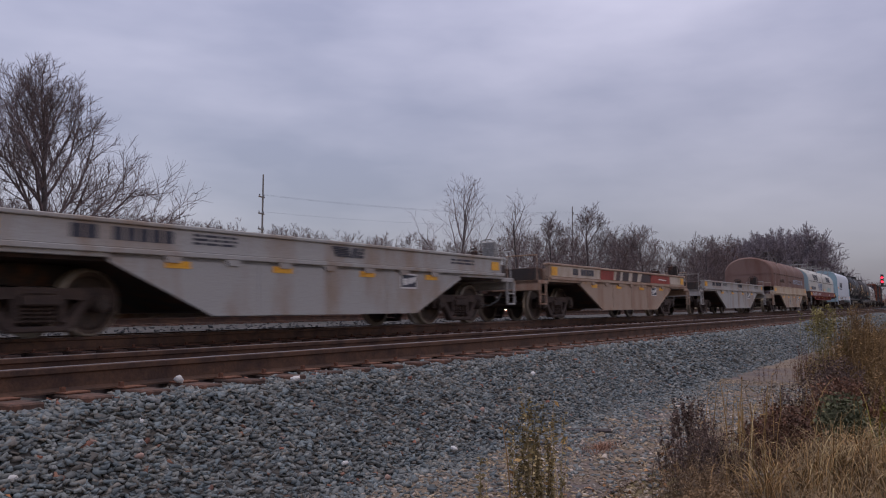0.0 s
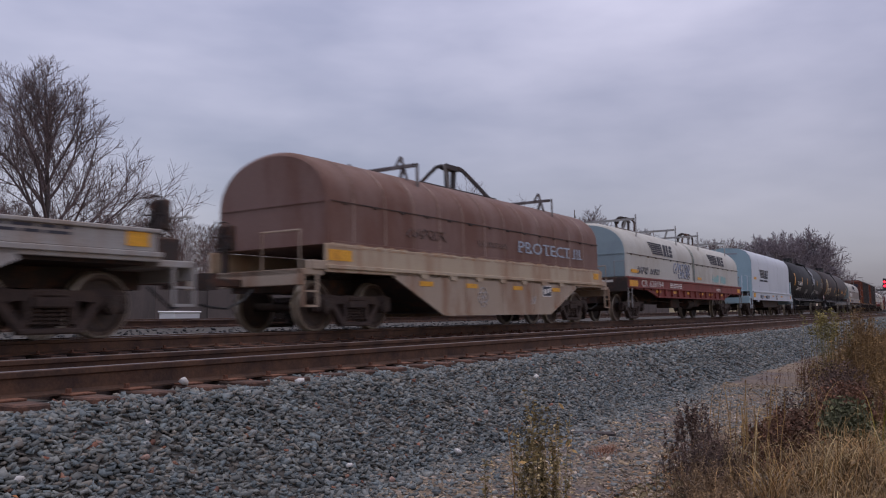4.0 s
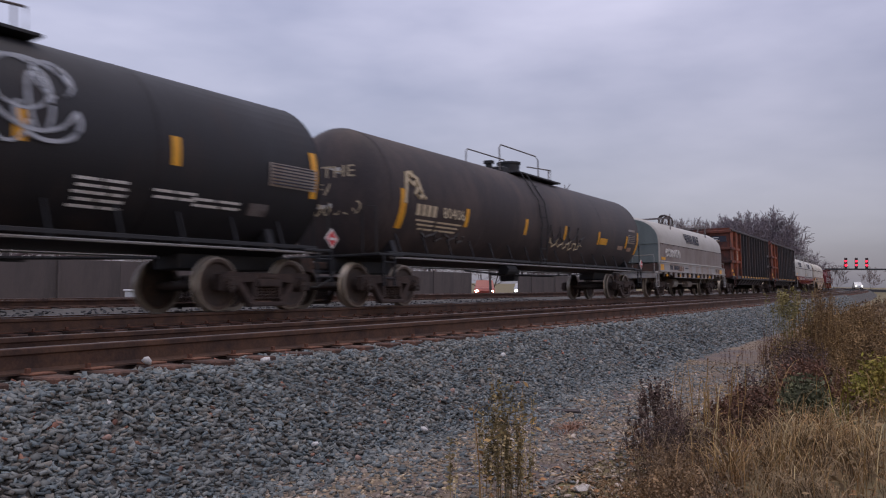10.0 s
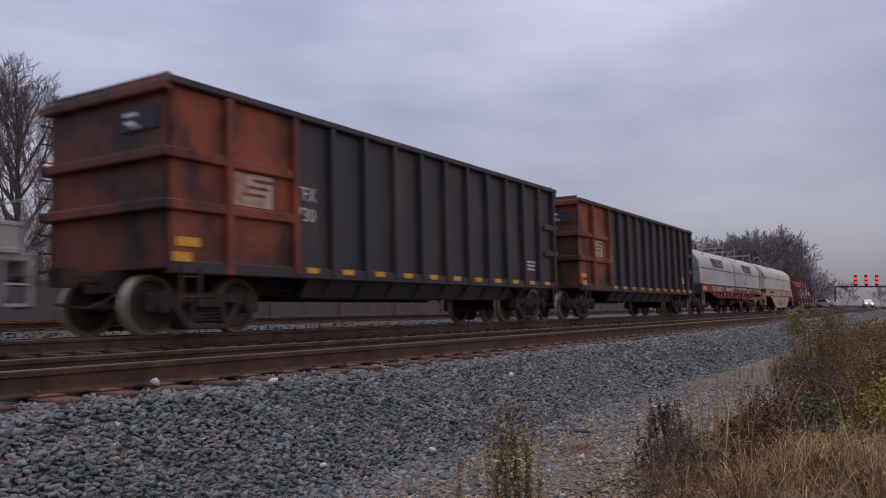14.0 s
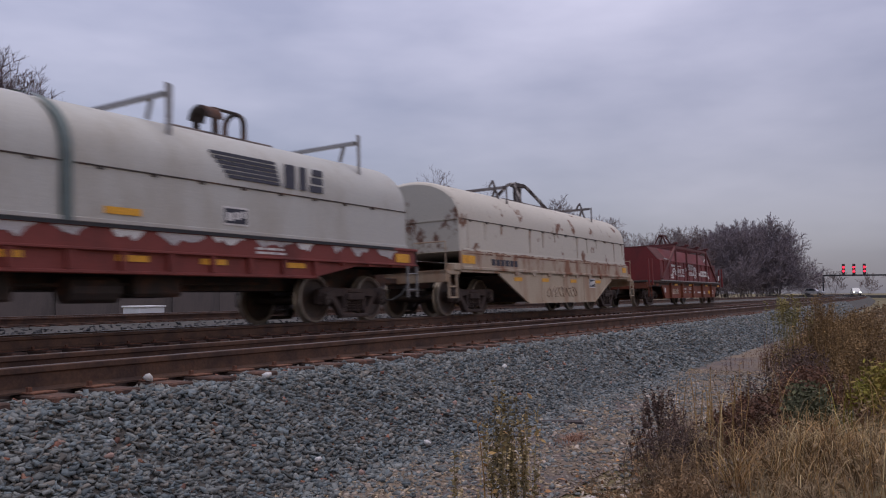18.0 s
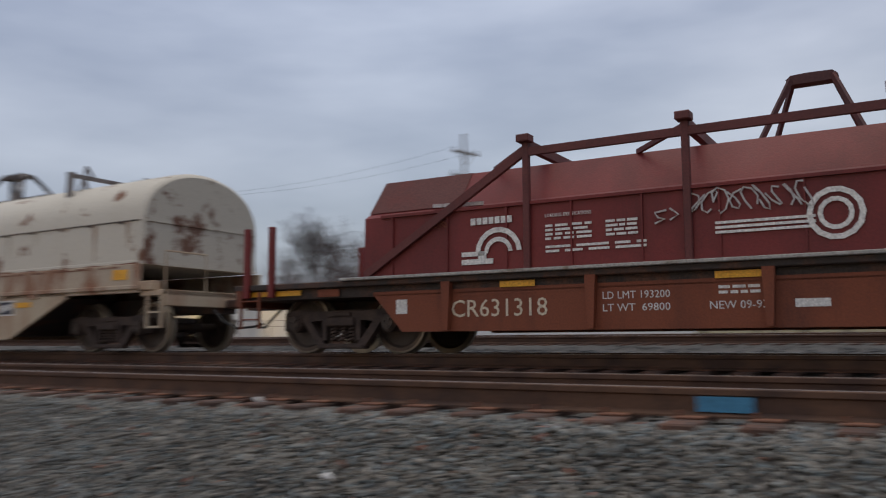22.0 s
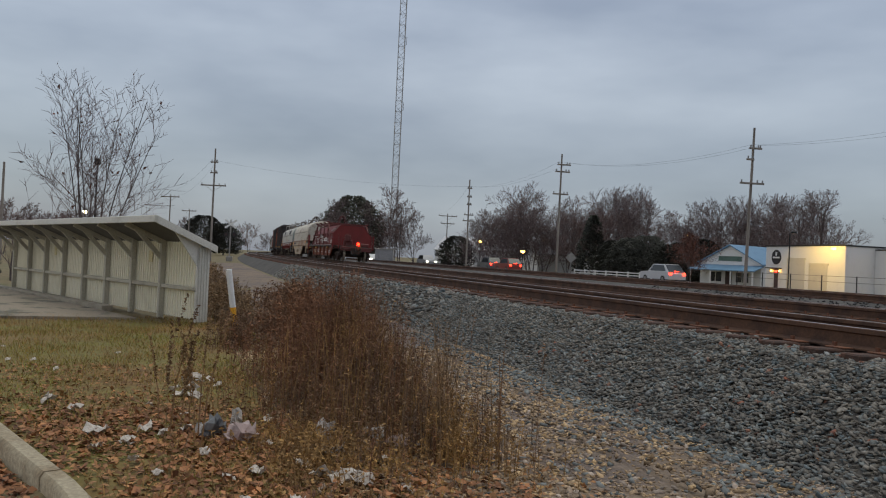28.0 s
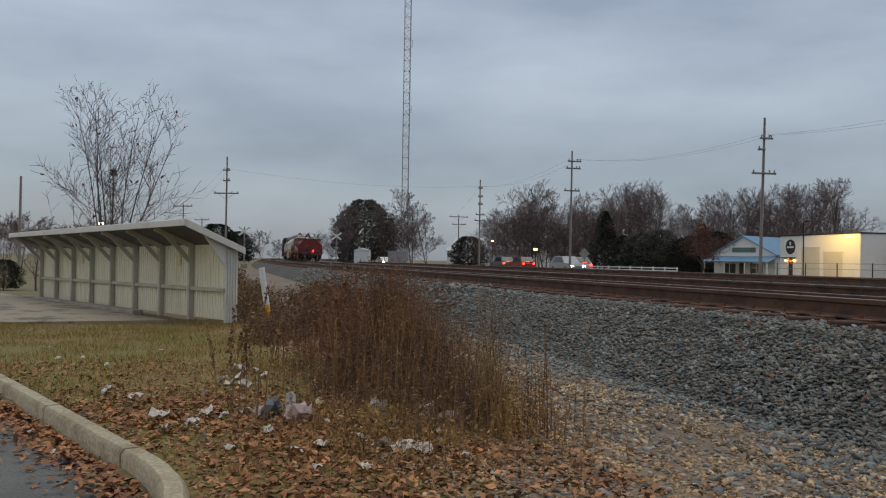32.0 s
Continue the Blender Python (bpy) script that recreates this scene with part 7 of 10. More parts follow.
red = bare_tree(31, 10, 0.6, 1, (12, 7, 5, 4), 0.16, M_TWIGRED, 1.0, 0.05, leaves=7000)
plant_tree(red, -61.5, 43.2, 0.46, 0, "small tree with russet dead leaves", name="russet_tree")
multi = bare_tree(44, 10, 0.33, 8, (8, 5, 4), 0.12, M_TWIG, 0.40, 0.020, leaves=45, low=58, high=25)
plant_tree(multi, -33.2, -3.0, 0.80, 0, "many-stemmed tree with a few last leaves behind the shelter", name="young_tree")
small_dark = bare_tree(51, 10, 0.6, 1, (9, 6, 4), 0.3, M_TWIG, 1.6, 0.05)
plant_tree(small_dark, -30.3, -5.1, 0.16, 0, "small bare ornamental tree in the car park")


def evergreen(seed, height, wide, tip=0.25, material=M_NEEDLE, round_=False):
    """A trunk and many small tufts of needles in whorls."""
    rng = random.Random(seed)
    v, f = [], []
    tw = Twigs()
    tw.limb([Vector((0, 0, -0.1)), Vector((0.02, 0, height * 0.5)), Vector((0, 0, height))], height * 0.025, 0.02, 6)
    for _ in range(int((3600 if round_ else 2000) * height / 8)):
        h = rng.uniform(0.06, 1.0) ** 0.8
        r = wide * (1 - h) ** 0.7 * rng.uniform(0.45, 1.08) + tip * rng.uniform(0, 1)
        if round_:
            h = rng.uniform(0.12, 1.0)
            r = wide * math.sqrt(max(1 - ((h - 0.5) / 0.52) ** 2, 0.02)) * rng.uniform(0.4, 1.1) * (1 + 0.25 * noise.noise((h * 6, seed, 0)))
        a = rng.uniform(0, 2 * math.pi)
        r *= 1 + 0.28 * noise.noise((math.cos(a) * 1.8, math.sin(a) * 1.8 + seed, h * 5))
        c = Vector((r * math.cos(a), r * math.sin(a), h * height - 0.15 * r))
        out_ = Vector((math.cos(a), math.sin(a), rng.uniform(-0.5, 0.5))).normalized()
        for _ in range(3):
            d = (out_ + Vector((rng.uniform(-1, 1), rng.uniform(-1, 1), rng.uniform(-1, 1))) * 0.7).normalized() * rng.uniform(0.25, 0.55)
            s = d.orthogonal().normalized() * 0.13
            n = len(v)
            v += [c + s, c - s, c + d]
            f.append((n, n + 1, n + 2))
    return tw.mesh("trunk", M_BARK), fast_mesh("crown", np.array([p[:] for p in v]), np.array(f), material), None


E1 = evergreen(61, 10, 3.6)
# Needle colour raised and greyed to paint in the haze of distance.
M_PINE = mat("haze_paled_pine_needles", (0.14, 0.15, 0.115), 0.9, 0, (0.15, 0.13, 0.11), 0.5, 1, 1, 0.3, island=0.35)
PINE = evergreen(63, 10, 4.4, 1.2, M_PINE, True)
HEDGE = evergreen(64, 10, 5.6, 1.0, M_NEEDLE, True)
plant_tree(PINE, -127.5, 26.9, 1.06, 0, "broad green pine across the crossing", name="pine_tree")
plant_tree(HEDGE, -108.9, 37.9, 0.46, 0, "small dark evergreen tree", name="evergreen_tree")
for x, y, h in ((-95.9, 52.3, 8.0), (-150, 5, 7), (-158, 9, 6), (-146, -2, 5.5)):
    plant_tree(HEDGE if x < -120 else E1, x, y, h / 10, x * 17 % 360, "dark evergreen tree with dense needles", "dark evergreens", "evergreen_tree")
plant_tree(HEDGE, -31.0, -6.2, 0.105, 0, "clipped dark round bush in the car park", name="round_bush")
for k in range(7):
    plant_tree(HEDGE, -86.5 + k * 2.1, 50.2 + k * 0.85, 0.47 + 0.05 * (k % 3), k * 60, "dense dark evergreen of the hedge", "evergreen hedge", "hedge_tree")
for k in range(9):
    plant_tree(FAR[k % 4], -60 - k * 4.5, -24 + k * 1.9, 0.42 + 0.05 * (k % 3), k * 80, "low leafless thicket beyond the car park", "low thickets by the car park", "thicket_tree")
for k in range(16):
    plant_tree(FAR[k % 4], -150 - k * 6, -42 + k * 5.5, 0.62 + 0.12 * (k % 3), k * 50, "leafless tree on the far horizon", "far trees over the crossing", "thicket_tree")
for k in range(10):
    plant_tree(FAR[k % 4], -95 - k * 5, -48 + k * 3.4, 0.55 + 0.08 * (k % 3), k * 50, "leafless tree beyond the car park", "trees beyond the car park", "thicket_tree")


# ---- poles, wires, tower, signals ----
M_POLE = mat("weathered_pole_wood", (0.27, 0.24, 0.215), 0.9, 0, (0.19, 0.165, 0.15), 0.5, 2, 6, 0.25)
M_WIRE = mat("black_wire", (0.02, 0.02, 0.022), 0.6)
M_INSUL = mat("grey_insulator", (0.25, 0.25, 0.26), 0.4)
POLE_TOPS = {}


def utility_pole(key, x, y, h, arms, turn, lean=0.0, label="wooden utility pole with crossarms"):
    p = tagged(new("utility_pole"), label, "utility pole", "utility poles")
    p.matrix_basis = Matrix.Translation((x, y, ground_z(x, y))) @ pose(0, 0, 0, lean, 0, turn)
    h += -0.81 - ground_z(x, y) if x < 0 and y > 20 else 0
    part("pole", Geo().tube([(0, 0, -0.2), (0, 0, h * 0.5), (0, 0, h)], 0.115, 8, 0.07), M_POLE, p, smooth=50)
    tops = []
    for a in arms:
        z, half, side = a if len(a) == 3 else (*a, 0)
        arm = part("crossarm", Geo().box(-half + side, half + side, -0.16, -0.05, h - z - 0.06, h - z + 0.06, 0.01), M_POLE, p)
        for e in (-half + 0.1 + side, 0.45 * half + side, half - 0.1 + side):
            part("insulator", Geo().tube([(e, -0.10, h - z + 0.06), (e, -0.10, h - z + 0.22)], 0.045, 6), M_INSUL, arm)
            tops.append(p.matrix_basis @ Vector((e, -0.10, h - z + 0.2)))
        if half > 0.9:
            part("arm_brace", Geo().bar((-half * 0.6 + side, -0.11, h - z - 0.05), (0, -0.11, h - z - 0.6), 0.04, 0.02).bar((half * 0.6 + side, -0.11, h - z - 0.05), (0, -0.11, h - z - 0.6), 0.04, 0.02), M_POLE, p)
    POLE_TOPS[key] = tops
    return p


utility_pole("far_a", 52.3, 53.7, 12.7, ((2.1, 0.55, -0.45), (3.6, 0.55, -0.45), (5.0, 0.55, -0.45)), 20, label="tall pole with three side brackets")
utility_pole("far_b", 107, 48, 15.0, ((1.0, 0.8), (2.5, 0.8)), 20)
utility_pole("a", -80.4, 3.35, 10.75, ((1.3, 0.35), (2.3, 0.35), (3.5, 1.2)), 70)
utility_pole("a2", -110.3, -0.6, 8.0, ((0.3, 1.3),), 60)
utility_pole("a3", -140.3, 2.3, 7.6, ((0.3, 1.3),), 60)
utility_pole("d", -89.5, 32.4, 10.6, ((1.0, 0.3), (2.0, 0.32), (2.9, 0.32), (4.1, 0.6), (4.8, 0.75)), 100)
utility_pole("d2", -123.5, 41.3, 8.5, ((0.4, 1.6), (1.6, 1.2)), 95)
utility_pole("b", -63.0, 30.9, 10.6, ((0.9, 0.6, 0.2), (1.5, 0.65, 0.1), (3.4, 0.7)), 85, 1.0)
utility_pole("c", -43.2, 34.3, 10.4, ((1.3, 0.42, 0.1), (2.0, 0.25, -0.2), (3.5, 0.8)), 80, 2.2, "leaning wooden utility pole with crossarms")
utility_pole("e", -20.0, 36.0, 10.6, ((1.0, 1.0), (2.2, 1.1)), 80)
utility_pole("car_park", -60.1, -10.8, 6.4, (), 0, label="plain dark pole by the car park")


def wire(p, q, sag):
    pts = [Vector(p).lerp(Vector(q), k / 10) - Vector((0, 0, sag * 4 * (k / 10) * (1 - k / 10))) for k in range(11)]
    thing("overhead_wire", Geo().tube(pts, 0.006, 3), M_WIRE, "thin black overhead wire between poles", "wire", group="overhead wires")


for a, b, n in (("c", "b", 2), ("b", "d", 2), ("d", "d2", 1), ("e", "c", 2), ("a", "d", 1), ("far_a", "far_b", 3), ("a", "a2", 2), ("a2", "a3", 2)):
    for k in range(n):
        pa, pb = POLE_TOPS[a], POLE_TOPS[b]
        wire(pa[(k * 2) % len(pa)], pb[(k * 2) % len(pb)], 0.7)

M_TOWER = mat("galvanised_tower_steel", (0.33, 0.34, 0.36), 0.5, 0.4, (0.25, 0.25, 0.27), 0.4, 3)
tower = tagged(new("radio_mast"), "tall slender lattice radio mast of galvanised steel", "radio mast")
tower.matrix_basis = pose(-145.3, 38.35, -0.9)
H = 92.0
corners = [(0.75 * math.cos(a), 0.75 * math.sin(a)) for a in (0.3, 0.3 + 2 * math.pi / 3, 0.3 + 4 * math.pi / 3)]
for cx, cy in corners:
    part("mast_leg", Geo().tube([(cx, cy, 0), (cx, cy, H)], 0.085, 5), M_TOWER, tower)
for k in range(3):
    g = Geo()
    (ax, ay), (bx, by) = corners[k], corners[(k + 1) % 3]
    for j in range(46):
        z = j * 2.0
        g.tube([(ax, ay, z), (bx, by, z + 1.0), (ax, ay, z + 2.0)], 0.035, 3)
        g.tube([(ax, ay, z), (bx, by, z)], 0.03, 3)
    part("lattice", g, M_TOWER, tower)
for z in (28, 40, 52):
    part("antenna", Geo().tube([(0.8, 0, z), (1.9, 0.2, z), (1.9, 0.2, z + 1.4)], 0.05, 5).tube([(1.5, 0, z - 0.3), (1.5, 0, z + 0.9)], 0.04, 5), M_TOWER, tower)

M_REDGLOW = mat("red_signal_lamp", (0.5, 0.02, 0.03), 0.4, glow=(1.0, 0.012, 0.03), power=5.0)
M_SIGNAL = mat("black_signal_metal", (0.02, 0.02, 0.022), 0.6)
M_WARM = mat("warm_lamp_glow", (0.9, 0.7, 0.4), 0.4, glow=(1.0, 0.52, 0.11), power=9.0)
M_PALELAMP = mat("pale_lamp_glow", (0.9, 0.85, 0.6), 0.4, glow=(1.0, 0.86, 0.55), power=9.0)
M_COOL = mat("headlight_glow", (0.9, 0.9, 0.8), 0.4, glow=(1.0, 0.93, 0.72), power=22.0)
M_TAIL = mat("tail_light_glow", (0.6, 0.03, 0.02), 0.4, glow=(1.0, 0.035, 0.02), power=8.0)

bridge = tagged(new("signal_bridge"), "distant signal gantry with three pairs of red lamps", "signal gantry")
bridge.matrix_basis = pose(301.0, 15.0, -0.9, 0, 0, 12)
for y in (-2.0, 17.0):
    part("gantry_post", Geo().box(-0.2, 0.2, y - 0.2, y + 0.2, 0, 7.2, 0.02), M_SIGNAL, bridge)
part("gantry_beam", Geo().box(-0.25, 0.25, -2.2, 17.2, 7.0, 7.5, 0.03), M_SIGNAL, bridge)
for y in (4.6, 7.7, 10.8):
    head = part("signal_head", Geo().box(-0.15, 0.15, y - 0.45, y + 0.45, 7.5, 11.0, 0.05), M_SIGNAL, bridge)
    for z in (8.6, 9.9):
        part("signal_lamp", Geo().tube([(-0.15, y, z), (-0.30, y, z)], 0.34, 12), M_REDGLOW, head)
for x, y, h in ((199, 18.0, 5), (240, 26, 8)):
    utility_pole("line%d" % x, x, y + 14, h + 4, ((0.6, 0.8),), 10)


# ---- beyond the far track ----
M_WALL = mat("grey_fence_panels", (0.13, 0.105, 0.098), 0.9, 0, (0.09, 0.078, 0.074), 0.5, 0.9, 4, 0.2)
M_WHITEPAINT = mat("white_painted_metal", (0.72, 0.72, 0.72), 0.6, 0, (0.6, 0.6, 0.6), 0.35, 1.5, 2, 0.06, 0.15)
M_ASPHALT = mat("worn_asphalt", (0.085, 0.085, 0.088), 0.9, 0, (0.06, 0.06, 0.062), 0.5, 0.7, 1, 0.3, 0.8, 60)
M_CONCRETE = mat("weathered_concrete", (0.36, 0.32, 0.25), 0.85, 0, (0.25, 0.22, 0.17), 0.45, 2.5, 1, 0.2, 0.5)
fence = tagged(new("panel_fence"), "long low grey panel fence beyond the third track", "fence")
panel = mesh_of("fence_panel", Geo().box(-1.321, 1.321, -0.02, 0.02, 0.05, 2.15, 0.005), M_WALL)
post = mesh_of("fence_post", Geo().box(-0.05, 0.05, -0.07, 0.03, 0, 2.2, 0.005), M_WALL)
for k in range(30):
    x = 14 + k * 2.65
    if 48.5 < x < 59:     # a gap where the road comes through
        continue
    y = 27.0 + x * x * KAPPA / 2
    part("fence_panel", panel, None, fence, at=pose(x, y, -0.95, 0, 0, math.degrees(x * KAPPA)))
    if k % 2 == 0:
        part("fence_post", post, None, fence, at=pose(x - 1.32, y - 0.05, -0.95))
cabinet = thing("relay_cabinet", None, None, "small white trackside cabinet behind the third track", "cabinet", at=pose(19.8, 24.6, -0.95, 0, 0, 5))
part("body", Geo().box(-0.62, 0.62, -0.4, 0.4, 0, 1.02, 0.03), M_WHITEPAINT, cabinet)
part("lid", Geo().box(-0.66, 0.66, -0.44, 0.44, 1.02, 1.08, 0.02), M_WHITEPAINT, cabinet)

# road across the tracks' far side
g = Geo()
rows_ = []
for x in range(-240, 121, 4):
    y = 37.5 + x * x * KAPPA / 2 * 0.15
    rows_.append([(x, y - 4.2, ground_z(x, y - 4.2) + 0.03), (x, y, ground_z(x, y) + 0.05), (x, y + 4.2, ground_z(x, y + 4.2) + 0.03)])
g.loft(rows_, False, False)
thing("road", g, M_ASPHALT, "grey asphalt road running along the railway", "road", "structure")

# ---- white building, blue-roofed house, paddock fence ----
M_BLUEROOF = mat("blue_metal_roof", (0.13, 0.25, 0.38), 0.5, 0.2, (0.10, 0.2, 0.31), 0.4, 1, 3, 0.08, 0.1)
M_DOOR = mat("off_white_door", (0.55, 0.53, 0.48), 0.6, 0, (0.48, 0.46, 0.42), 0.4, 1, 1, 0.05, 0.1)
M_GLASS = mat("dark_window_glass", (0.03, 0.035, 0.04), 0.12, 0, (0.05, 0.05, 0.055), 0.4, 2, 1, 0.05, 0.0)
M_DARKRED = mat("dark_door", (0.06, 0.03, 0.03), 0.6)
hall = tagged(new("white_building"), "low white metal building with two loading doors", "building")
a = Vector((-58.4, 48.6, -0.81))
b = Vector((-48.8, 47.8, -0.81))
hall.matrix_basis = Matrix.Translation(a) @ pose(0, 0, 0, 0, 0, math.degrees(math.atan2(b.y - a.y, b.x - a.x)))
L = (b - a).length
part("wall", Geo().box(0, L, 0, 12, -1.0, 3.62, 0.02), M_WHITEPAINT, hall)
part("wall", Geo().box(L + 0.01, L + 34, 2.6, 12, -1.0, 3.40, 0.02), M_WHITEPAINT, hall)
part("roof_edge", Geo().box(-0.06, L + 0.06, -0.06, 12, 3.62, 3.72).box(L + 0.06, L + 34.1, 2.54, 12, 3.40, 3.49), M_SIGNAL, hall)
for x in (3.0, 5.7):
    d = part("loading_door", Geo().box(x, x + 2.1 if x < 4 else x + 2.0, -0.03, 0.0, -0.95, 2.55 if x < 4 else 2.15), M_DOOR, hall)
    part("door_frame", Geo().box(x - 0.08, x, -0.06, 0, 0, 2.6 if x < 4 else 2.2).box(x - 0.08, x + 2.15, -0.06, 0, 2.55 if x < 4 else 2.15, 2.68 if x < 4 else 2.28), M_DOOR, d)
part("entrance_door", Geo().box(1.25, 1.75, -0.04, 0, 0, 1.7), M_DARKRED, hall)
part("door_canopy", Geo().box(0.6, 2.2, -0.5, 0, 1.75, 1.83), M_SIGNAL, hall)
part("round_sign", Geo().tube([(1.45, -0.04, 2.72), (1.45, 0.0, 2.72)], 0.62, 20), M_SIGNAL, hall, "round dark company sign")
part("sign_mark", Geo().box(1.0, 1.9, -0.05, -0.04, 2.62, 2.76).box(1.35, 1.55, -0.05, -0.04, 2.85, 3.15), M_WHITEPAINT, hall)
for x in (0.95, 2.05):
    part("wall_lamp", Geo().tube([(x, -0.14, 1.5), (x, -0.14, 1.62)], 0.07, 8), M_WARM, hall)
part("open_sign", Geo().box(1.35, 1.65, -0.06, -0.04, 1.45, 1.6), M_TAIL, hall)
part("flood_lamp", Geo().box(8.3, 8.6, -0.22, -0.02, 3.35, 3.5), M_WARM, hall)
flood = new("flood_light", bpy.data.lights.new("flood_light", "SPOT"))
flood.data.energy, flood.data.color, flood.data.spot_size, flood.data.shadow_soft_size = 620, (1.0, 0.60, 0.14), radians(130), 0.2
flood.matrix_world = look(hall.matrix_basis @ Vector((8.2, -2.6, 4.3)), hall.matrix_basis @ Vector((8.0, 0, 1.2)))
lamp = thing("yard_lamp", None, None, "yard lamp on a thin pole lighting the loading door", "lamp", at=hall.matrix_basis @ pose(8.2, -3.8, -0.95))
part("pole", Geo().tube([(0, 0, 0), (0, 0, 5.35), (0, 0.3, 5.45)], 0.05, 6), M_SIGNAL, lamp)
part("lamp_head", Geo().box(-0.15, 0.15, 0.15, 0.5, 5.40, 5.51, 0.02), M_SIGNAL, lamp)

house = tagged(new("shop_house"), "small white shop with a blue metal roof and porch", "house")
house.matrix_basis = pose(-66.5, 51.2, -1.15, 0, 0, 20) @ Matrix.Diagonal((0.78, 0.78, 0.84, 1))
part("wall", Geo().prism([(-4.2, -1), (-4.2, 3.0), (0, 5.0), (4.2, 3.0), (4.2, -1)], 0.0, 9.0, "y"), M_WHITEPAINT, house)
for s in (-1, 1):
    part("roof", Geo().loft([[(0, y, 5.12), (s * 4.6, y, 2.92), (s * 4.6, y, 2.80), (0, y, 5.0)] for y in (-0.4, 9.3)]), M_BLUEROOF, house)
part("porch_roof", Geo().loft([[(x, 0.0, 2.75), (x, -2.2, 2.15), (x, -2.2, 2.05), (x, 0, 2.65)] for x in (-4.6, 4.6)]), M_BLUEROOF, house)
for x in (-4.3, -1.4, 1.4, 4.3):
    part("porch_post", Geo().box(x - 0.07, x + 0.07, -2.1, -1.96, -0.8, 2.1), M_WHITEPAINT, house)
part("sign", Geo().box(-1.6, 1.6, -0.08, 0.0, 3.2, 3.75, 0.02), mat("green_sign_board", (0.10, 0.16, 0.13), 0.7), house, "dark green name board")
for x in (-2.8, 0.9):
    w_ = part("window", Geo().box(x, x + 1.7, -0.02, 0.0, 0.8, 1.9), M_GLASS, house)
    part("frame", Geo().box(x - 0.08, x, -0.05, 0, 0.72, 1.98).box(x + 1.7, x + 1.78, -0.05, 0, 0.72, 1.98).box(x - 0.08, x + 1.78, -0.05, 0, 1.9, 1.98).box(x + 0.8, x + 0.88, -0.05, 0, 0.8, 1.9), M_WHITEPAINT, w_)
part("door", Geo().box(-0.6, 0.3, -0.03, 0, 0, 2.0), M_DARKRED, house)

for hx, hy, ang, wide, high, roof, lab in ((-108, 52, -50, 4.0, 2.6, (0.30, 0.30, 0.32), "small grey-roofed house across the road"), (-118, 46, -45, 4.5, 2.8, (0.42, 0.42, 0.44), "pale house with a light roof across the road"),
                                           (-90.5, 57.0, -55, 2.6, 2.2, (0.20, 0.17, 0.16), "small shed behind the paddock"), (-150, 50, -40, 5, 3, (0.5, 0.5, 0.52), "white house far across the crossing")):
    h_ = tagged(new("small_house"), lab, "house")
    h_.matrix_basis = pose(hx, hy, -0.81, 0, 0, ang)
    part("wall", Geo().prism([(-wide, -1), (-wide, high), (0, high + wide * 0.5), (wide, high), (wide, -1)], 0, 7, "y"), M_WHITEPAINT, h_)
    m_ = mat("roof_%d" % int(roof[0] * 100), roof, 0.8)
    for s in (-1, 1):
        part("roof", Geo().loft([[(0, y, high + wide * 0.5 + 0.12), (s * (wide + 0.3), y, high - 0.03), (s * (wide + 0.3), y, high - 0.13), (0, y, high + wide * 0.5)] for y in (-0.3, 7.3)]), m_, h_)
    part("window", Geo().box(-1.2, -0.2, -0.03, 0, 0.9, 1.9), M_GLASS, h_)
    part("door", Geo().box(0.5, 1.3, -0.03, 0, 0, 2.0), M_DARKRED, h_)

paddock = tagged(new("rail_fence"), "white three-rail paddock fence beside the road", "fence")
p0, p1 = Vector((-83.0, 43.1, -0.90)), Vector((-72.4, 47.7, -0.93))
d_ = (p1 - p0) / 8
for k in range(9):
    q = p0 + d_ * k
    part("post", Geo().box(q.x - 0.06, q.x + 0.06, q.y - 0.06, q.y + 0.06, q.z - 1.0, q.z + 0.92, 0.01), M_WHITEPAINT, paddock)
for z in (0.25, 0.52, 0.8):
    part("fence_rail", Geo().bar(p0 + Vector((0, -0.08, z)), p1 + Vector((0, -0.08, z)), 0.03, 0.11), M_WHITEPAINT, paddock)
wire_fence = tagged(new("wire_fence"), "low wire fence with steel posts before the white building", "fence")
for k in range(12):
    x, y = -57 + k * 3.4, 44.6 - k * 0.28
    part("post", Geo().tube([(x, y, -1.85), (x, y, 0.55)], 0.04, 6), M_SIGNAL, wire_fence)
for z in (0.5, 0.1):
    part("fence_wire", Geo().tube([(-57, 44.6, z), (-19.6, 41.5, z)], 0.025, 4), M_GALV, wire_fence)

hut = thing("signal_hut", None, None, "white metal signal hut by the crossing", "hut", at=pose(-117.6, 24.5, -0.81, 0, 0, 70))
part("body", Geo().box(-1.1, 1.1, -0.9, 0.9, 0, 2.4, 0.03), M_WHITEPAINT, hut)
part("roof", Geo().prism([(-1.2, 2.4), (0, 2.75), (1.2, 2.4)], -1, 1, "y"), M_WHITEPAINT, hut)
box_ = thing("relay_cabinet", None, None, "grey steel equipment cabinet by the crossing", "cabinet", at=pose(-97.0, 24.5, -0.95, 0, 0, 72))
part("body", Geo().box(-1.1, 1.1, -0.8, 0.8, 0, 2.2, 0.03), mat("grey_cabinet_paint", (0.3, 0.3, 0.31), 0.6), box_)
part("roof", Geo().box(-1.18, 1.18, -0.88, 0.88, 2.2, 2.28, 0.02), M_GALV, box_)
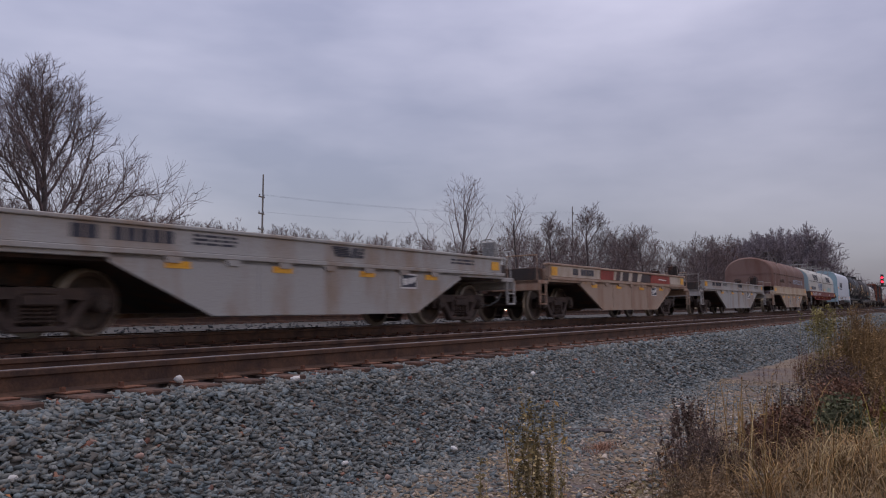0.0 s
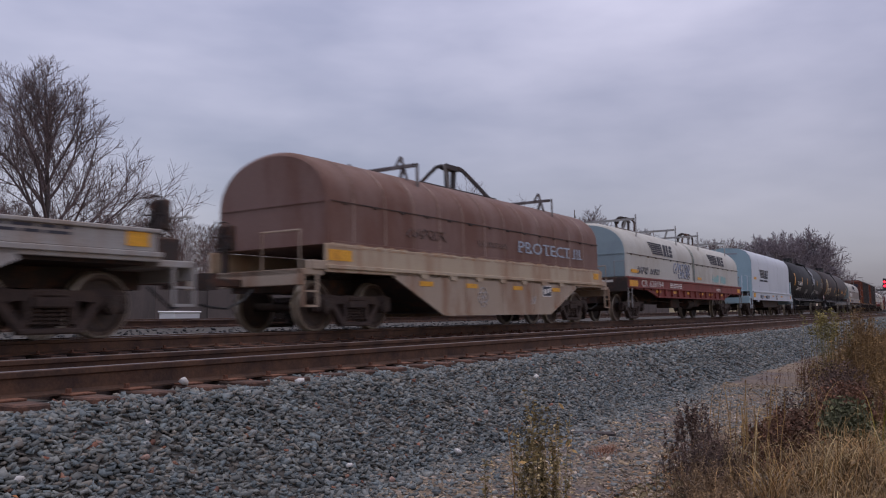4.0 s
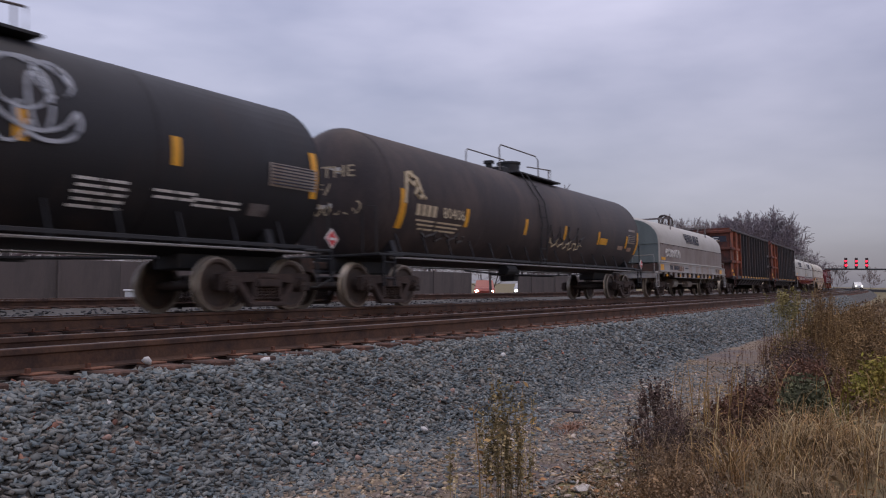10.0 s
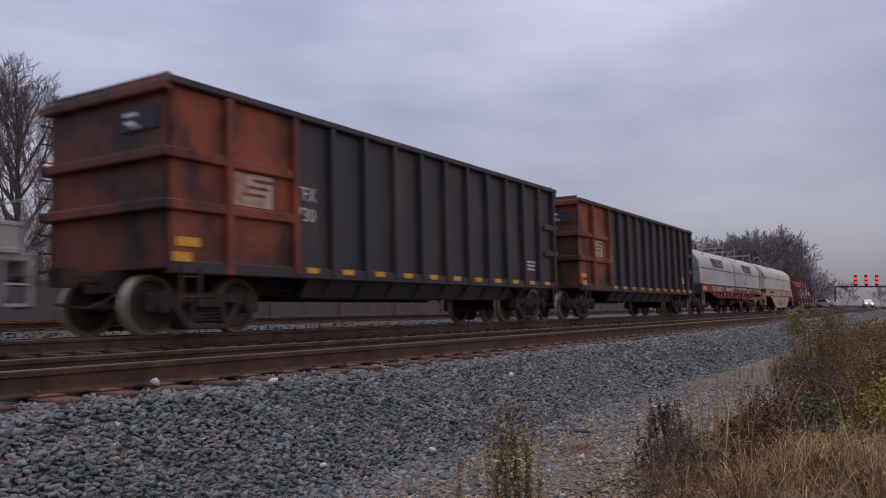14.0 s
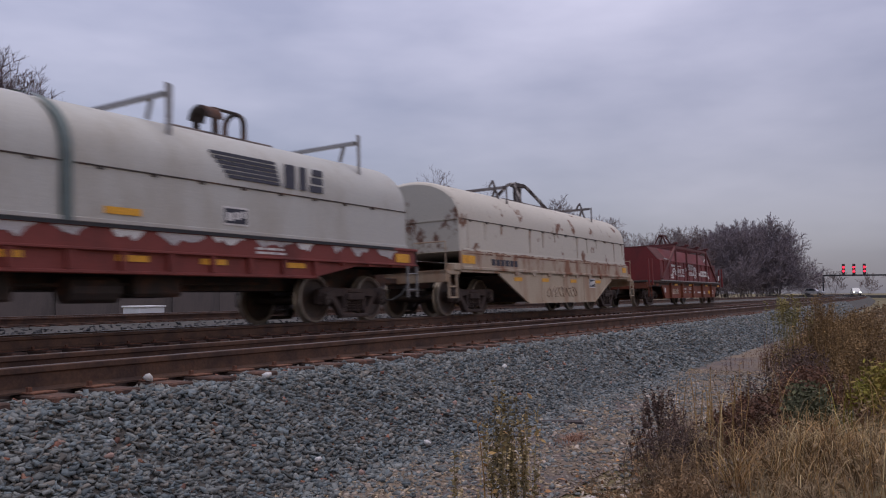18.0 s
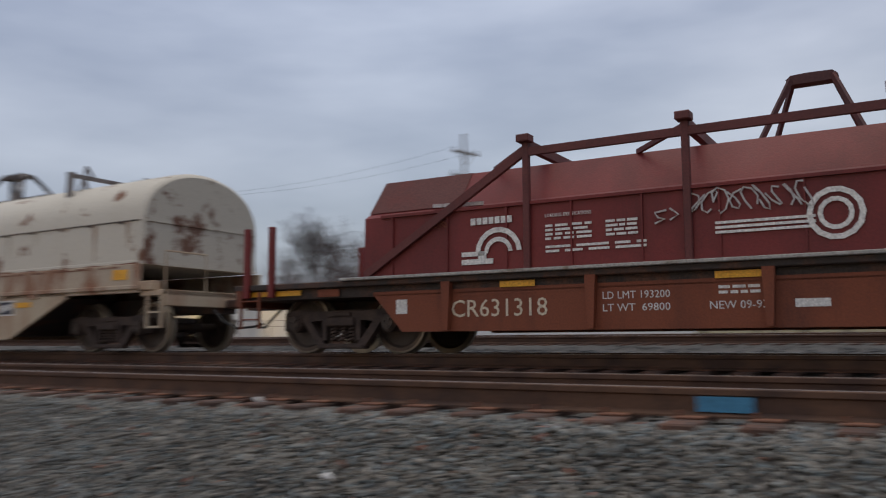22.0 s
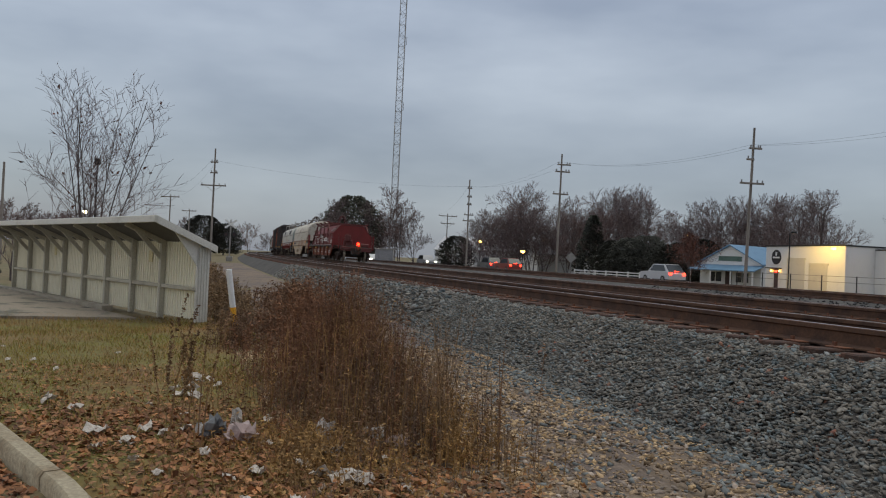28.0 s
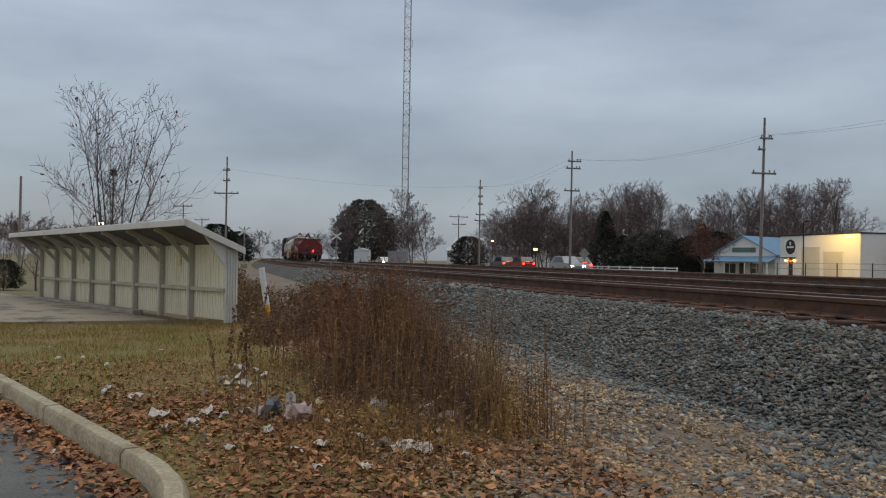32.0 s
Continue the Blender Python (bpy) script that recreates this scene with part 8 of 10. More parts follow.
for x, y, lab in ((-85.1, 5.4, "crossing signal mast with black lamp arms"), (-95.0, 16.6, "crossing signal mast between the tracks")):
    mast = thing("crossing_signal", None, None, lab, "railway signal", at=pose(x, y, -0.81, 0, 0, 80))
    part("mast", Geo().tube([(0, 0, 0), (0, 0, 4.2)], 0.07, 8), M_GALV, mast)
    part("crossbuck", Geo().bar((-0.55, -0.08, 3.35), (0.55, -0.08, 4.15), 0.03, 0.18).bar((0.55, -0.1, 3.35), (-0.55, -0.1, 4.15), 0.03, 0.18), M_WHITEPAINT, mast)
    for s in (-1, 1):
        part("lamp_hood", Geo().tube([(s * 0.4, -0.05, 2.7), (s * 0.4, -0.2, 2.7)], 0.27, 12), M_SIGNAL, mast)
    part("lamp_arm", Geo().box(-0.45, 0.45, -0.04, 0.04, 2.66, 2.74), M_SIGNAL, mast)
    for s in (-1, 1):
        part("signal_lamp", Geo().tube([(s * 0.4, -0.2, 2.7), (s * 0.4, -0.215, 2.7)], 0.12, 10), M_DARKRED, mast)
    part("foot", Geo().box(-0.3, 0.3, -0.3, 0.3, 0, 0.5, 0.03), M_GALV, mast)
for x, y, h, lit in ((-73.3, 32.3, 2.5, M_WARM), (-65.6, 45.8, 4.75, M_WARM), (-102.9, 39.2, 4.0, M_WARM), (-49.9, -4.3, 5.9, M_GLASS), (-69.8, -6.7, 3.8, M_PALELAMP)):
    lp = thing("street_lamp", None, None, "unlit lamp on a slim dark pole in the car park" if lit is M_GLASS else "lit street lamp on a slim dark pole", "street lamp", group="street lamps", at=pose(x, y, -0.81))
    part("pole", Geo().tube([(0, 0, -0.97 if y > 43 else -0.25), (0, 0, h - 0.1)], 0.06, 6, 0.04), M_SIGNAL, lp)
    part("lamp_head", Geo().box(-0.30, 0.30, -0.16, 0.16, h - 0.06, h + 0.06, 0.03), M_SIGNAL, lp)
    part("lamp_glass", Geo().loft([[(r * math.cos(q), r * math.sin(q), h - 0.08 - dz) for q in [k * math.pi / 5 for k in range(10)]] for r, dz in ((0.17, 0.0), (0.21, 0.08), (0.15, 0.20), (0.04, 0.25))]), lit, lp, smooth=60)
sign = thing("warning_sign", None, None, "diamond road sign seen from behind on a post", "road sign", at=pose(-66, 33.8, -0.81, 0, 0, 75))
part("post", Geo().box(-0.04, 0.04, -0.03, 0.03, -0.95, 2.3), M_GALV, sign)
part("board", Geo().prism([(-0.5, 1.9), (0, 1.4), (0.5, 1.9), (0, 2.4)], -0.05, -0.03, "y"), M_GALV, sign)

# ---- shelter, marker post, kerb, car park ----
M_SIDING = mat("cream_ribbed_siding", (0.80, 0.76, 0.61), 0.6, 0, (0.64, 0.60, 0.46), 0.42, 1.0, 3, 0.08, 0.15)
M_SHTRIM = mat("white_shelter_trim", (0.64, 0.63, 0.58), 0.6, 0, (0.53, 0.51, 0.46), 0.4, 2, 2, 0.1)
M_POSTW = mat("grey_green_timber", (0.47, 0.44, 0.36), 0.8, 0, (0.36, 0.33, 0.26), 0.45, 2, 4, 0.2)
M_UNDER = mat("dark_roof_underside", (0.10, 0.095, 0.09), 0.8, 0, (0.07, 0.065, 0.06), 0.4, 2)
sh = tagged(new("cart_shelter"), "open lean-to shelter of cream siding with timber posts", "shelter")
R_, L_ = Vector((-15.12, 0.36, 0)), Vector((-25.5, -4.15, 0))
SL = (R_ - L_).length
sh.matrix_basis = Matrix.Translation((L_.x, L_.y, -0.97)) @ pose(0, 0, 0, 0, 0, math.degrees(math.atan2(R_.y - L_.y, R_.x - L_.x))) @ pose(0, 0, 0, 0, -0.4, 0)
bays = 8
for k in range(bays):       # ribbed sheets, one to a bay
    g = Geo()
    x0, x1 = k * SL / bays, (k + 1) * SL / bays - 0.004
    ring = []
    m_ = 13
    for j in range(m_):
        for u, y in ((0.0, 0.0), (0.45, 0.0), (0.55, -0.022), (0.95, -0.022)):
            ring.append((x0 + (x1 - x0) * (j + u) / m_, y))
    ring.append((x1, 0.0))
    g.loft([[(x, y, z) for x, y in ring] + [(x, 0.03, z) for x, y in ring[::-1]] for z in (0.06, 1.44)])
    part("wall_sheet", g, M_SIDING, sh)
for k in range(bays):
    x = 0.05 + k * SL / bays
    part("post", Geo().box(x - 0.045, x + 0.045, -0.13, -0.026, 0, 1.50, 0.01), M_POSTW, sh)
    part("brace", Geo().bar((x, -0.10, 1.10), (x, -0.60, 1.63), 0.05, 0.08), M_POSTW, sh)
    part("rafter", Geo().bar((x, 0.20, 1.29), (x, -0.78, 1.72), 0.06, 0.12), M_POSTW, sh)
part("mid_rail", Geo().box(0, SL, -0.10, -0.026, 0.56, 0.63, 0.01), M_POSTW, sh)
part("foot_board", Geo().box(-0.3, SL * 0.72, -0.50, -0.28, -0.02, 0.10, 0.01), M_CONCRETE, sh)
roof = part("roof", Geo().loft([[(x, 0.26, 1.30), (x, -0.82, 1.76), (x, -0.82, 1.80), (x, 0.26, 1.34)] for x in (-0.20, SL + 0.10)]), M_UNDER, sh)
part("roof_sheet", Geo().loft([[(x, 0.28, 1.345), (x, -0.84, 1.815), (x, -0.84, 1.83), (x, 0.28, 1.36)] for x in (-0.22, SL + 0.12)]), M_SHTRIM, roof)
part("front_fascia", Geo().box(-0.22, SL + 0.12, -0.87, -0.83, 1.71, 1.83, 0.008), M_SHTRIM, roof)
part("verge_board", Geo().loft([[(x, 0.28, 1.24), (x, -0.83, 1.70), (x, -0.83, 1.822), (x, 0.28, 1.352)] for x in (SL + 0.09, SL + 0.13)]), M_SHTRIM, roof)
g = Geo()
ring = []
for j in range(5):
    for u, y in ((0.0, 0.0), (0.4, 0.0), (0.5, 0.022), (0.9, 0.022)):
        ring.append((0.20 - (0.05 * (j + u)), y))
g.loft([[(SL + y, p, z) for p, y in ring] + [(SL - 0.03, p, z) for p, y in ring[::-1]] for z in (0.02, 1.32)])
part("end_sheet", g, M_SHTRIM, sh)
part("end_gusset", Geo().prism([(-0.026, 0.98), (-0.026, 1.44), (0.20, 1.325), (-0.50, 1.63)], SL - 0.02, SL + 0.022, "x"), M_SHTRIM, sh)
for x in (SL * 0.30, SL * 0.815):
    part("notice", Geo().box(x, x + 0.16, -0.04, -0.028, 1.02, 1.24), mat("yellowed_notice", (0.6, 0.52, 0.3), 0.8), sh)

mk = thing("marker_post", None, None, "leaning white marker post with a yellow foot", "marker post", at=pose(-11.58, 0.80, -0.9, 0, 0, 0) @ pose(0, 0, 0, 9, 2, 0))
part("tube", Geo().tube([(0, 0, 0.56), (0, 0, 1.07)], 0.040, 10), M_WHITEPAINT, mk, smooth=40)
part("sleeve", Geo().tube([(0, 0, -0.1), (0, 0, 0.56)], 0.042, 10), M_YELLOW, mk, "faded yellow lower sleeve", 40)

kerb = tagged(new("kerb"), "curved weathered concrete kerb along the car park", "kerb", kind="structure")
xs = [-3.55 - 0.22 * k for k in range(60)]
pts = [Vector((x, kerb_line(x), 0)) for x in xs]
for k in range(0, 56, 7):
    ring = []
    for j in range(k, k + 8):
        p = pts[j]
        t = (pts[min(j + 1, 59)] - pts[j - 1 if j else 0]).normalized()
        nn = Vector((t.y, -t.x, 0))
        gap = t * (0.012 if j == k else (-0.012 if j == k + 7 else 0))
        ring.append([p + gap + nn * o + Vector((0, 0, z)) for o, z in ((-0.07, -1.1), (-0.07, -0.82), (-0.05, -0.795), (0.035, -0.795), (0.065, -0.83), (0.075, -1.1))])
    part("kerb_stone", Geo().loft(ring), mat("stained_kerb_concrete", (0.36, 0.305, 0.21), 0.9, 0, (0.24, 0.18, 0.11), 0.45, 3.5, 1, 0.25, 0.6), kerb, smooth=45)
g = Geo()
lot = [(p.x, p.y, -0.935) for p in pts[4:]]
g.add(lot + [(-60, -22, -0.93), (-60, -40, -0.93), (-3, -40, -0.93), (-3, -3.0, -0.935)], [tuple(range(len(lot) + 4))])
thing("car_park", g, mat("pale_worn_asphalt", (0.125, 0.120, 0.112), 0.92, 0, (0.085, 0.082, 0.078), 0.5, 0.8, 1, 0.3, 0.8, 60), "grey asphalt car park with a dark crack", "car park", "structure")
thing("shelter_slab", Geo().prism([(-31, -12), (-15.6, -4.2), (-15.9, -0.65), (-26.2, -5.1), (-31, -7.5)], -0.99, -0.875, "z"), mat("cracked_tan_slab", (0.27, 0.225, 0.17), 0.9, 0, (0.12, 0.115, 0.085), 0.45, 1.3, 1, 0.2, 0.5, sharp=0.03), "old concrete slab before the shelter", "slab", "structure")


# ---- vehicles beyond the tracks ----
def vehicle(x, y, turn, colour, label, tall=False, lit="", name="parked_car"):
    m = mat("car_paint_%s" % label.split()[0], colour, 0.35, 0.1, None, 0.3, 1, 1, 0.04, 0.0)
    v = tagged(new(name), label, "car")
    v.matrix_basis = pose(x, y, ground_z(x, y) + 0.05, 0, 0, turn)
    h = 1.64 if tall else 1.42
    part("body", Geo().prism([(-2.2, 0.35), (-2.25, 0.75), (-2.1, 0.95), (-1.2, 1.0), (1.9 if tall else 1.6, 1.0), (2.2, 0.85), (2.2, 0.35)], -0.86, 0.86, "y"), m, v)
    part("cabin", Geo().loft([[(-1.0, s, 1.0), (-0.35, s * 0.84, h), (1.4 if tall else 0.9, s * 0.84, h), (2.05 if tall else 1.6, s, 1.0)] for s in (-0.82, 0.82)]), m, v)
    part("side_glass", Geo().loft([[(-0.8, -0.80 - a, 1.04), (-0.32, -0.70 - a, h - 0.08), (1.25 if tall else 0.8, -0.70 - a, h - 0.08), (1.7 if tall else 1.3, -0.80 - a, 1.04)] for a in (0.0, 0.025)]), M_GLASS, v)
    part("side_glass", Geo().loft([[(-0.8, 0.80 + a, 1.04), (-0.32, 0.70 + a, h - 0.08), (1.25 if tall else 0.8, 0.70 + a, h - 0.08), (1.7 if tall else 1.3, 0.80 + a, 1.04)] for a in (0.0, 0.025)]), M_GLASS, v)
    part("rear_glass", Geo().loft([[(2.07 if tall else 1.62, s * 0.75, 1.02), (1.42 if tall else 0.92, s * 0.7, h - 0.05), (1.44 if tall else 0.94, s * 0.7, h - 0.03), (2.09 if tall else 1.64, s * 0.75, 1.03)] for s in (-1, 1)]), M_GLASS, v)
    for wx in (-1.35, 1.35):
        for s in (-1, 1):
            w = part("wheel", Geo().disc(wx, min(s * 0.68, s * 0.88), max(s * 0.68, s * 0.88), 0.33, 0.33, 16), M_BLACK, v)
            part("rim", Geo().disc(wx, min(s * 0.87, s * 0.895), max(s * 0.87, s * 0.895), 0.33, 0.19, 12), M_GALV, w)
    for s in (-1, 1):
        part("headlight", Geo().box(-2.29, -2.2, s * 0.62 - 0.14, s * 0.62 + 0.14, 0.66, 0.80, 0.02), M_COOL if "head" in lit else M_GLASS, v)
        part("tail_light", Geo().box(2.18, 2.26, s * 0.66 - 0.13, s * 0.66 + 0.13, 0.72, 0.94, 0.02), M_TAIL if "tail" in lit else M_DARKRED, v)
    if "tail" in lit:
        part("brake_light", Geo().box(2.0, 2.08, -0.2, 0.2, 1.02, 1.08), M_TAIL, v)
    return v


# a car drives away along the road, a second comes towards the crossing, the others stand
SUV = vehicle(-57.8, 38.0, 0, (0.55, 0.55, 0.57), "white estate car with lit tail lights on the road", True, "tail", "driving_car")
COMING = vehicle(-112.0, 34.6, 180, (0.30, 0.31, 0.34), "grey car with lit headlights coming along the road", True, "head", "driving_car")
vehicle(-90.6, 38.2, 0, (0.25, 0.05, 0.04), "dark red car braking on the road", True, "tail", "stopped_car")
vehicle(-97.5, 38.5, 0, (0.12, 0.12, 0.13), "black pickup braking on the road", True, "tail", "stopped_car")
vehicle(-112.5, 26.6, 180, (0.5, 0.5, 0.5), "silver car with lit headlights at the crossing", False, "head", "stopped_car")
vehicle(61.8, 33.2, 28, (0.05, 0.06, 0.09), "dark car with lit headlights beyond the far track", True, "head", "stopped_car")
vehicle(69.0, 33.0, 26, (0.4, 0.4, 0.42), "grey car with lit headlights beyond the far track", False, "head", "stopped_car")
thing("level_crossing", Geo().box(206, 214, 6, 34, -0.6, 0.012), M_ASPHALT, "asphalt road crossing the rails far along the line", "road", "structure")
far_car = vehicle(210, 15.2, 10, (0.6, 0.6, 0.6), "pale van with lit headlights on the far crossing", True, "head", "stopped_car")
far_car.matrix_basis = pose(210, 15.6, 0.015, 0, 0, 12)
far_van = vehicle(207, 26.0, 80, (0.65, 0.65, 0.66), "white pickup by the far crossing", True, "", "stopped_car")
far_van.matrix_basis = pose(210, 24.5, 0.015, 0, 0, 80)


# ---- loose stone ----
ICO = np.array([(-1, 1.618, 0), (1, 1.618, 0), (-1, -1.618, 0), (1, -1.618, 0), (0, -1, 1.618), (0, 1, 1.618), (0, -1, -1.618), (0, 1, -1.618), (1.618, 0, -1), (1.618, 0, 1), (-1.618, 0, -1), (-1.618, 0, 1)]) / 1.902
ICO_F = np.array([(0, 11, 5), (0, 5, 1), (0, 1, 7), (0, 7, 10), (0, 10, 11), (1, 5, 9), (5, 11, 4), (11, 10, 2), (10, 7, 6), (7, 1, 8), (3, 9, 4), (3, 4, 2), (3, 2, 6), (3, 6, 8), (3, 8, 9), (4, 9, 5), (2, 4, 11), (6, 2, 10), (8, 6, 7), (9, 8, 1)])
SHARD = np.array([(x, y, z) for x in (-1, 1) for y in (-1, 1) for z in (-1, 1)], float) * 0.72
SHARD_F = np.array([(0, 1, 3), (0, 3, 2), (4, 6, 7), (4, 7, 5), (0, 4, 5), (0, 5, 1), (2, 3, 7), (2, 7, 6), (0, 2, 6), (0, 6, 4), (1, 5, 7), (1, 7, 3)])
OCT = np.array([(1, 0, 0), (-1, 0, 0), (0, 1, 0), (0, -1, 0), (0, 0, 1), (0, 0, -1)], float)
OCT_F = np.array([(0, 2, 4), (2, 1, 4), (1, 3, 4), (3, 0, 4), (2, 0, 5), (1, 2, 5), (3, 1, 5), (0, 3, 5)])
rs = np.random.RandomState(3)


def lay(n, tilt):
    """n rotations of stones that lie: any turn, a small tilt."""
    a, t, b = rs.uniform(0, 2 * np.pi, n), rs.normal(0, tilt, n), rs.normal(0, tilt, n)
    z, o = np.zeros(n), np.ones(n)
    rz = np.stack([np.cos(a), -np.sin(a), z, np.sin(a), np.cos(a), z, z, z, o], -1).reshape(n, 3, 3)
    rx = np.stack([o, z, z, z, np.cos(t), -np.sin(t), z, np.sin(t), np.cos(t)], -1).reshape(n, 3, 3)
    ry = np.stack([np.cos(b), z, np.sin(b), z, o, z, -np.sin(b), z, np.cos(b)], -1).reshape(n, 3, 3)
    return rx @ ry @ rz


def rubble(name, places, sizes, base, faces, material, label, category, flat=1.0):
    """Stones lying over one another, flat ones for crushed rock."""
    n = len(places)
    shape = base[None] * rs.uniform(0.68, 1.22, (n, len(base), 1)) * np.stack([rs.uniform(0.95, 1.75, n), rs.uniform(0.6, 1.1, n), rs.uniform(0.30, 0.65, n) * flat], -1)[:, None, :]
    v = np.einsum("nij,nkj->nki", lay(n, 0.42 * flat), shape) * np.asarray(sizes)[:, None, None] + np.asarray(places)[:, None, :]
    f = (faces[None] + (np.arange(n) * len(base))[:, None, None]).reshape(-1, 3)
    ob = new(name, fast_mesh(name, v.reshape(-1, 3), f, material))
    return tagged(ob, label, category, kind="stuff")


PROF_N, PROF_Z = [a for a, _ in PROFILE], [b for _, b in PROFILE]


def bed_points(count, s0, s1, n0, n1):
    s, n = rs.uniform(s0, s1, count), rs.uniform(n0, n1, count)
    if n0 < 0:      # few stones lie over the tie ends
        n = np.where((n > -0.33) & (rs.rand(count) < 0.8), rs.uniform(-1.7, -0.33, count), n)
    z = np.interp(n, PROF_N, PROF_Z) + rs.uniform(-0.006, 0.022, count) + 0.012 * np.sin(s * 1.9) * np.sin(n * 4 + s)
    return [along(a, b, c)[:] for a, b, c in zip(s, n, z)]


for s0, s1, count, r0, r1 in ((-15, 2, 46000, 0.015, 0.031), (2, 13, 25000, 0.018, 0.037), (13, 32, 12000, 0.024, 0.05), (32, 75, 5000, 0.05, 0.09), (-42, -15, 6500, 0.035, 0.07)):
    warm = 0.18 if s0 > -15 else 0.62
    for share, m_, lab in ((0.5 if warm < 0.5 else 0.26, M_STONE, "angular grey crushed stone of the track bed"), (0.32 if warm < 0.5 else 0.12, M_STONE_BLUE, "slate-blue crushed stone of the track bed"), (warm, M_STONE_WARM, "brownish crushed stone of the track bed")):
        n_ = int(count * share)
        rubble("ballast_stones", bed_points(n_, s0, s1, -1.78, -0.20), rs.uniform(r0, r1, n_), SHARD, SHARD_F, m_, lab, "ballast", 0.8)
rubble("ballast_stones", bed_points(5000, -10, 20, 0.2, 4.6), rs.uniform(0.025, 0.05, 5000), OCT, OCT_F, mat("dusty_brown_stone", (0.12, 0.09, 0.075), 0.95, 0, (0.08, 0.065, 0.06), 0.5, 4, 1, 0.2, 0.4, 60, island=0.4), "dusty brown stone between the tracks", "ballast")
rubble("ballast_stones", bed_points(6000, -30, 40, 6.4, 13.2), rs.uniform(0.04, 0.075, 6000), OCT, OCT_F, mat("dark_stone", (0.055, 0.055, 0.058), 0.95, 0, (0.04, 0.04, 0.04), 0.5, 4, 1, 0.2, 0.4, 60, island=0.4), "dark stone beside the far track", "ballast")


# gravel path between the ballast and the weeds
def path_edge(x):
    return 2.35 - 1.15 * min(max((2 - x) / 5, 0), 1)


g = Geo()
cols = [-75 + 3.0 * k for k in range(17)] + [-24 + 0.5 * k for k in range(130)]
swerve = [max(x * x - 576, 0) * KAPPA / 2 if x < 0 else 0 for x in cols]     # the path follows the curve of the line
rows_ = [[(x, w_ + path_edge(x) + (4.15 - path_edge(x)) * k / 6, ground_z(x, w_ + path_edge(x) + (4.15 - path_edge(x)) * k / 6) + 0.012) for k in range(7)] for x, w_ in zip(cols, swerve)]
g.loft(rows_, False, False)
thing("gravel_path", g, M_PATH, "gravel service path along the foot of the ballast", "path", "structure")


def path_points(count, x0, x1, strayed=0):
    """Places on the path; strayed ones lie more to its right hand along the line and towards the ballast."""
    out_ = []
    while len(out_) < count:
        x = rs.uniform(x0, x1)
        y = rs.uniform(path_edge(x) - (1.1 if x > 2.2 else 0.5), 4.15)
        if strayed and rs.rand() > (0.95 if x > 2 else 0.25) * (y - path_edge(x) + 0.5) / 2:
            continue
        if noise.noise((x * 0.7, y * 1.6, 3)) > -0.45 or rs.rand() < 0.35:
            out_.append((x, y, ground_z(x, y) + 0.014))
    return out_


for x0, x1, count in ((-12, -1.5, 24000), (2.5, 16, 15000)):
    rubble("path_gravel", path_points(count, x0, x1), rs.uniform(0.009, 0.022, count) * rs.choice([1, 1, 1, 1.6], count), OCT, OCT_F, M_GRAVEL if x0 > 0 else M_TANGRAVEL, "small tan and grey gravel of the path", "gravel")
rubble("path_gravel", path_points(4200, -9, 14), rs.uniform(0.012, 0.030, 4200), ICO, ICO_F, mat("pale_pebble", (0.40, 0.33, 0.27), 0.9, 0, (0.27, 0.21, 0.17), 0.5, 5, 1, 0.2, 0.3, 60, island=0.4), "pale pebbles scattered over the path", "gravel")

rubble("path_gravel", path_points(6500, -10, 15, 1), rs.uniform(0.012, 0.030, 6500), SHARD, SHARD_F, M_STONE, "blue-grey stones strayed onto the path", "gravel")

# ballast that has rolled from the toe of the bed onto the path, in tongues
rolled = []
while len(rolled) < 3000:
    s_ = rs.uniform(-14, 14)
    off = 1.62 + abs(rs.normal(0, 0.22)) * (1 + 1.1 * noise.noise((s_ * 0.8, 5, 1)))
    p_ = along(s_, -off, 0)
    rolled.append((p_[0], p_[1], ground_z(p_[0], p_[1]) + rs.uniform(0.012, 0.03)))
rubble("ballast_stones", rolled[:2100], rs.uniform(0.014, 0.034, 2100), SHARD, SHARD_F, M_STONE, "grey stones rolled from the track bed onto the path", "ballast", 0.8)
rubble("ballast_stones", rolled[2100:], rs.uniform(0.014, 0.032, 900), SHARD, SHARD_F, M_STONE_BLUE, "slate-blue stones rolled from the track bed onto the path", "ballast", 0.8)

# single pale stones that stand out
pale = mat("white_quartz", (0.62, 0.60, 0.58), 0.8, 0, (0.5, 0.46, 0.42), 0.4, 8)
pink = mat("pinkish_stone", (0.34, 0.22, 0.18), 0.9, 0, (0.26, 0.18, 0.15), 0.4, 8)


def pebble(x, y, z, r, material, label):
    k = rs.uniform(0.7, 1.15, (12, 1))
    ob = new("pale_stone", fast_mesh("pale_stone", ICO * k * r * np.array([1.2, 0.9, 0.7]), ICO_F, material))
    ob.matrix_basis = pose(x, y, z, *rs.uniform(-40, 40, 3))
    tagged(ob, label, "stone", "stones that stand out on the ballast")


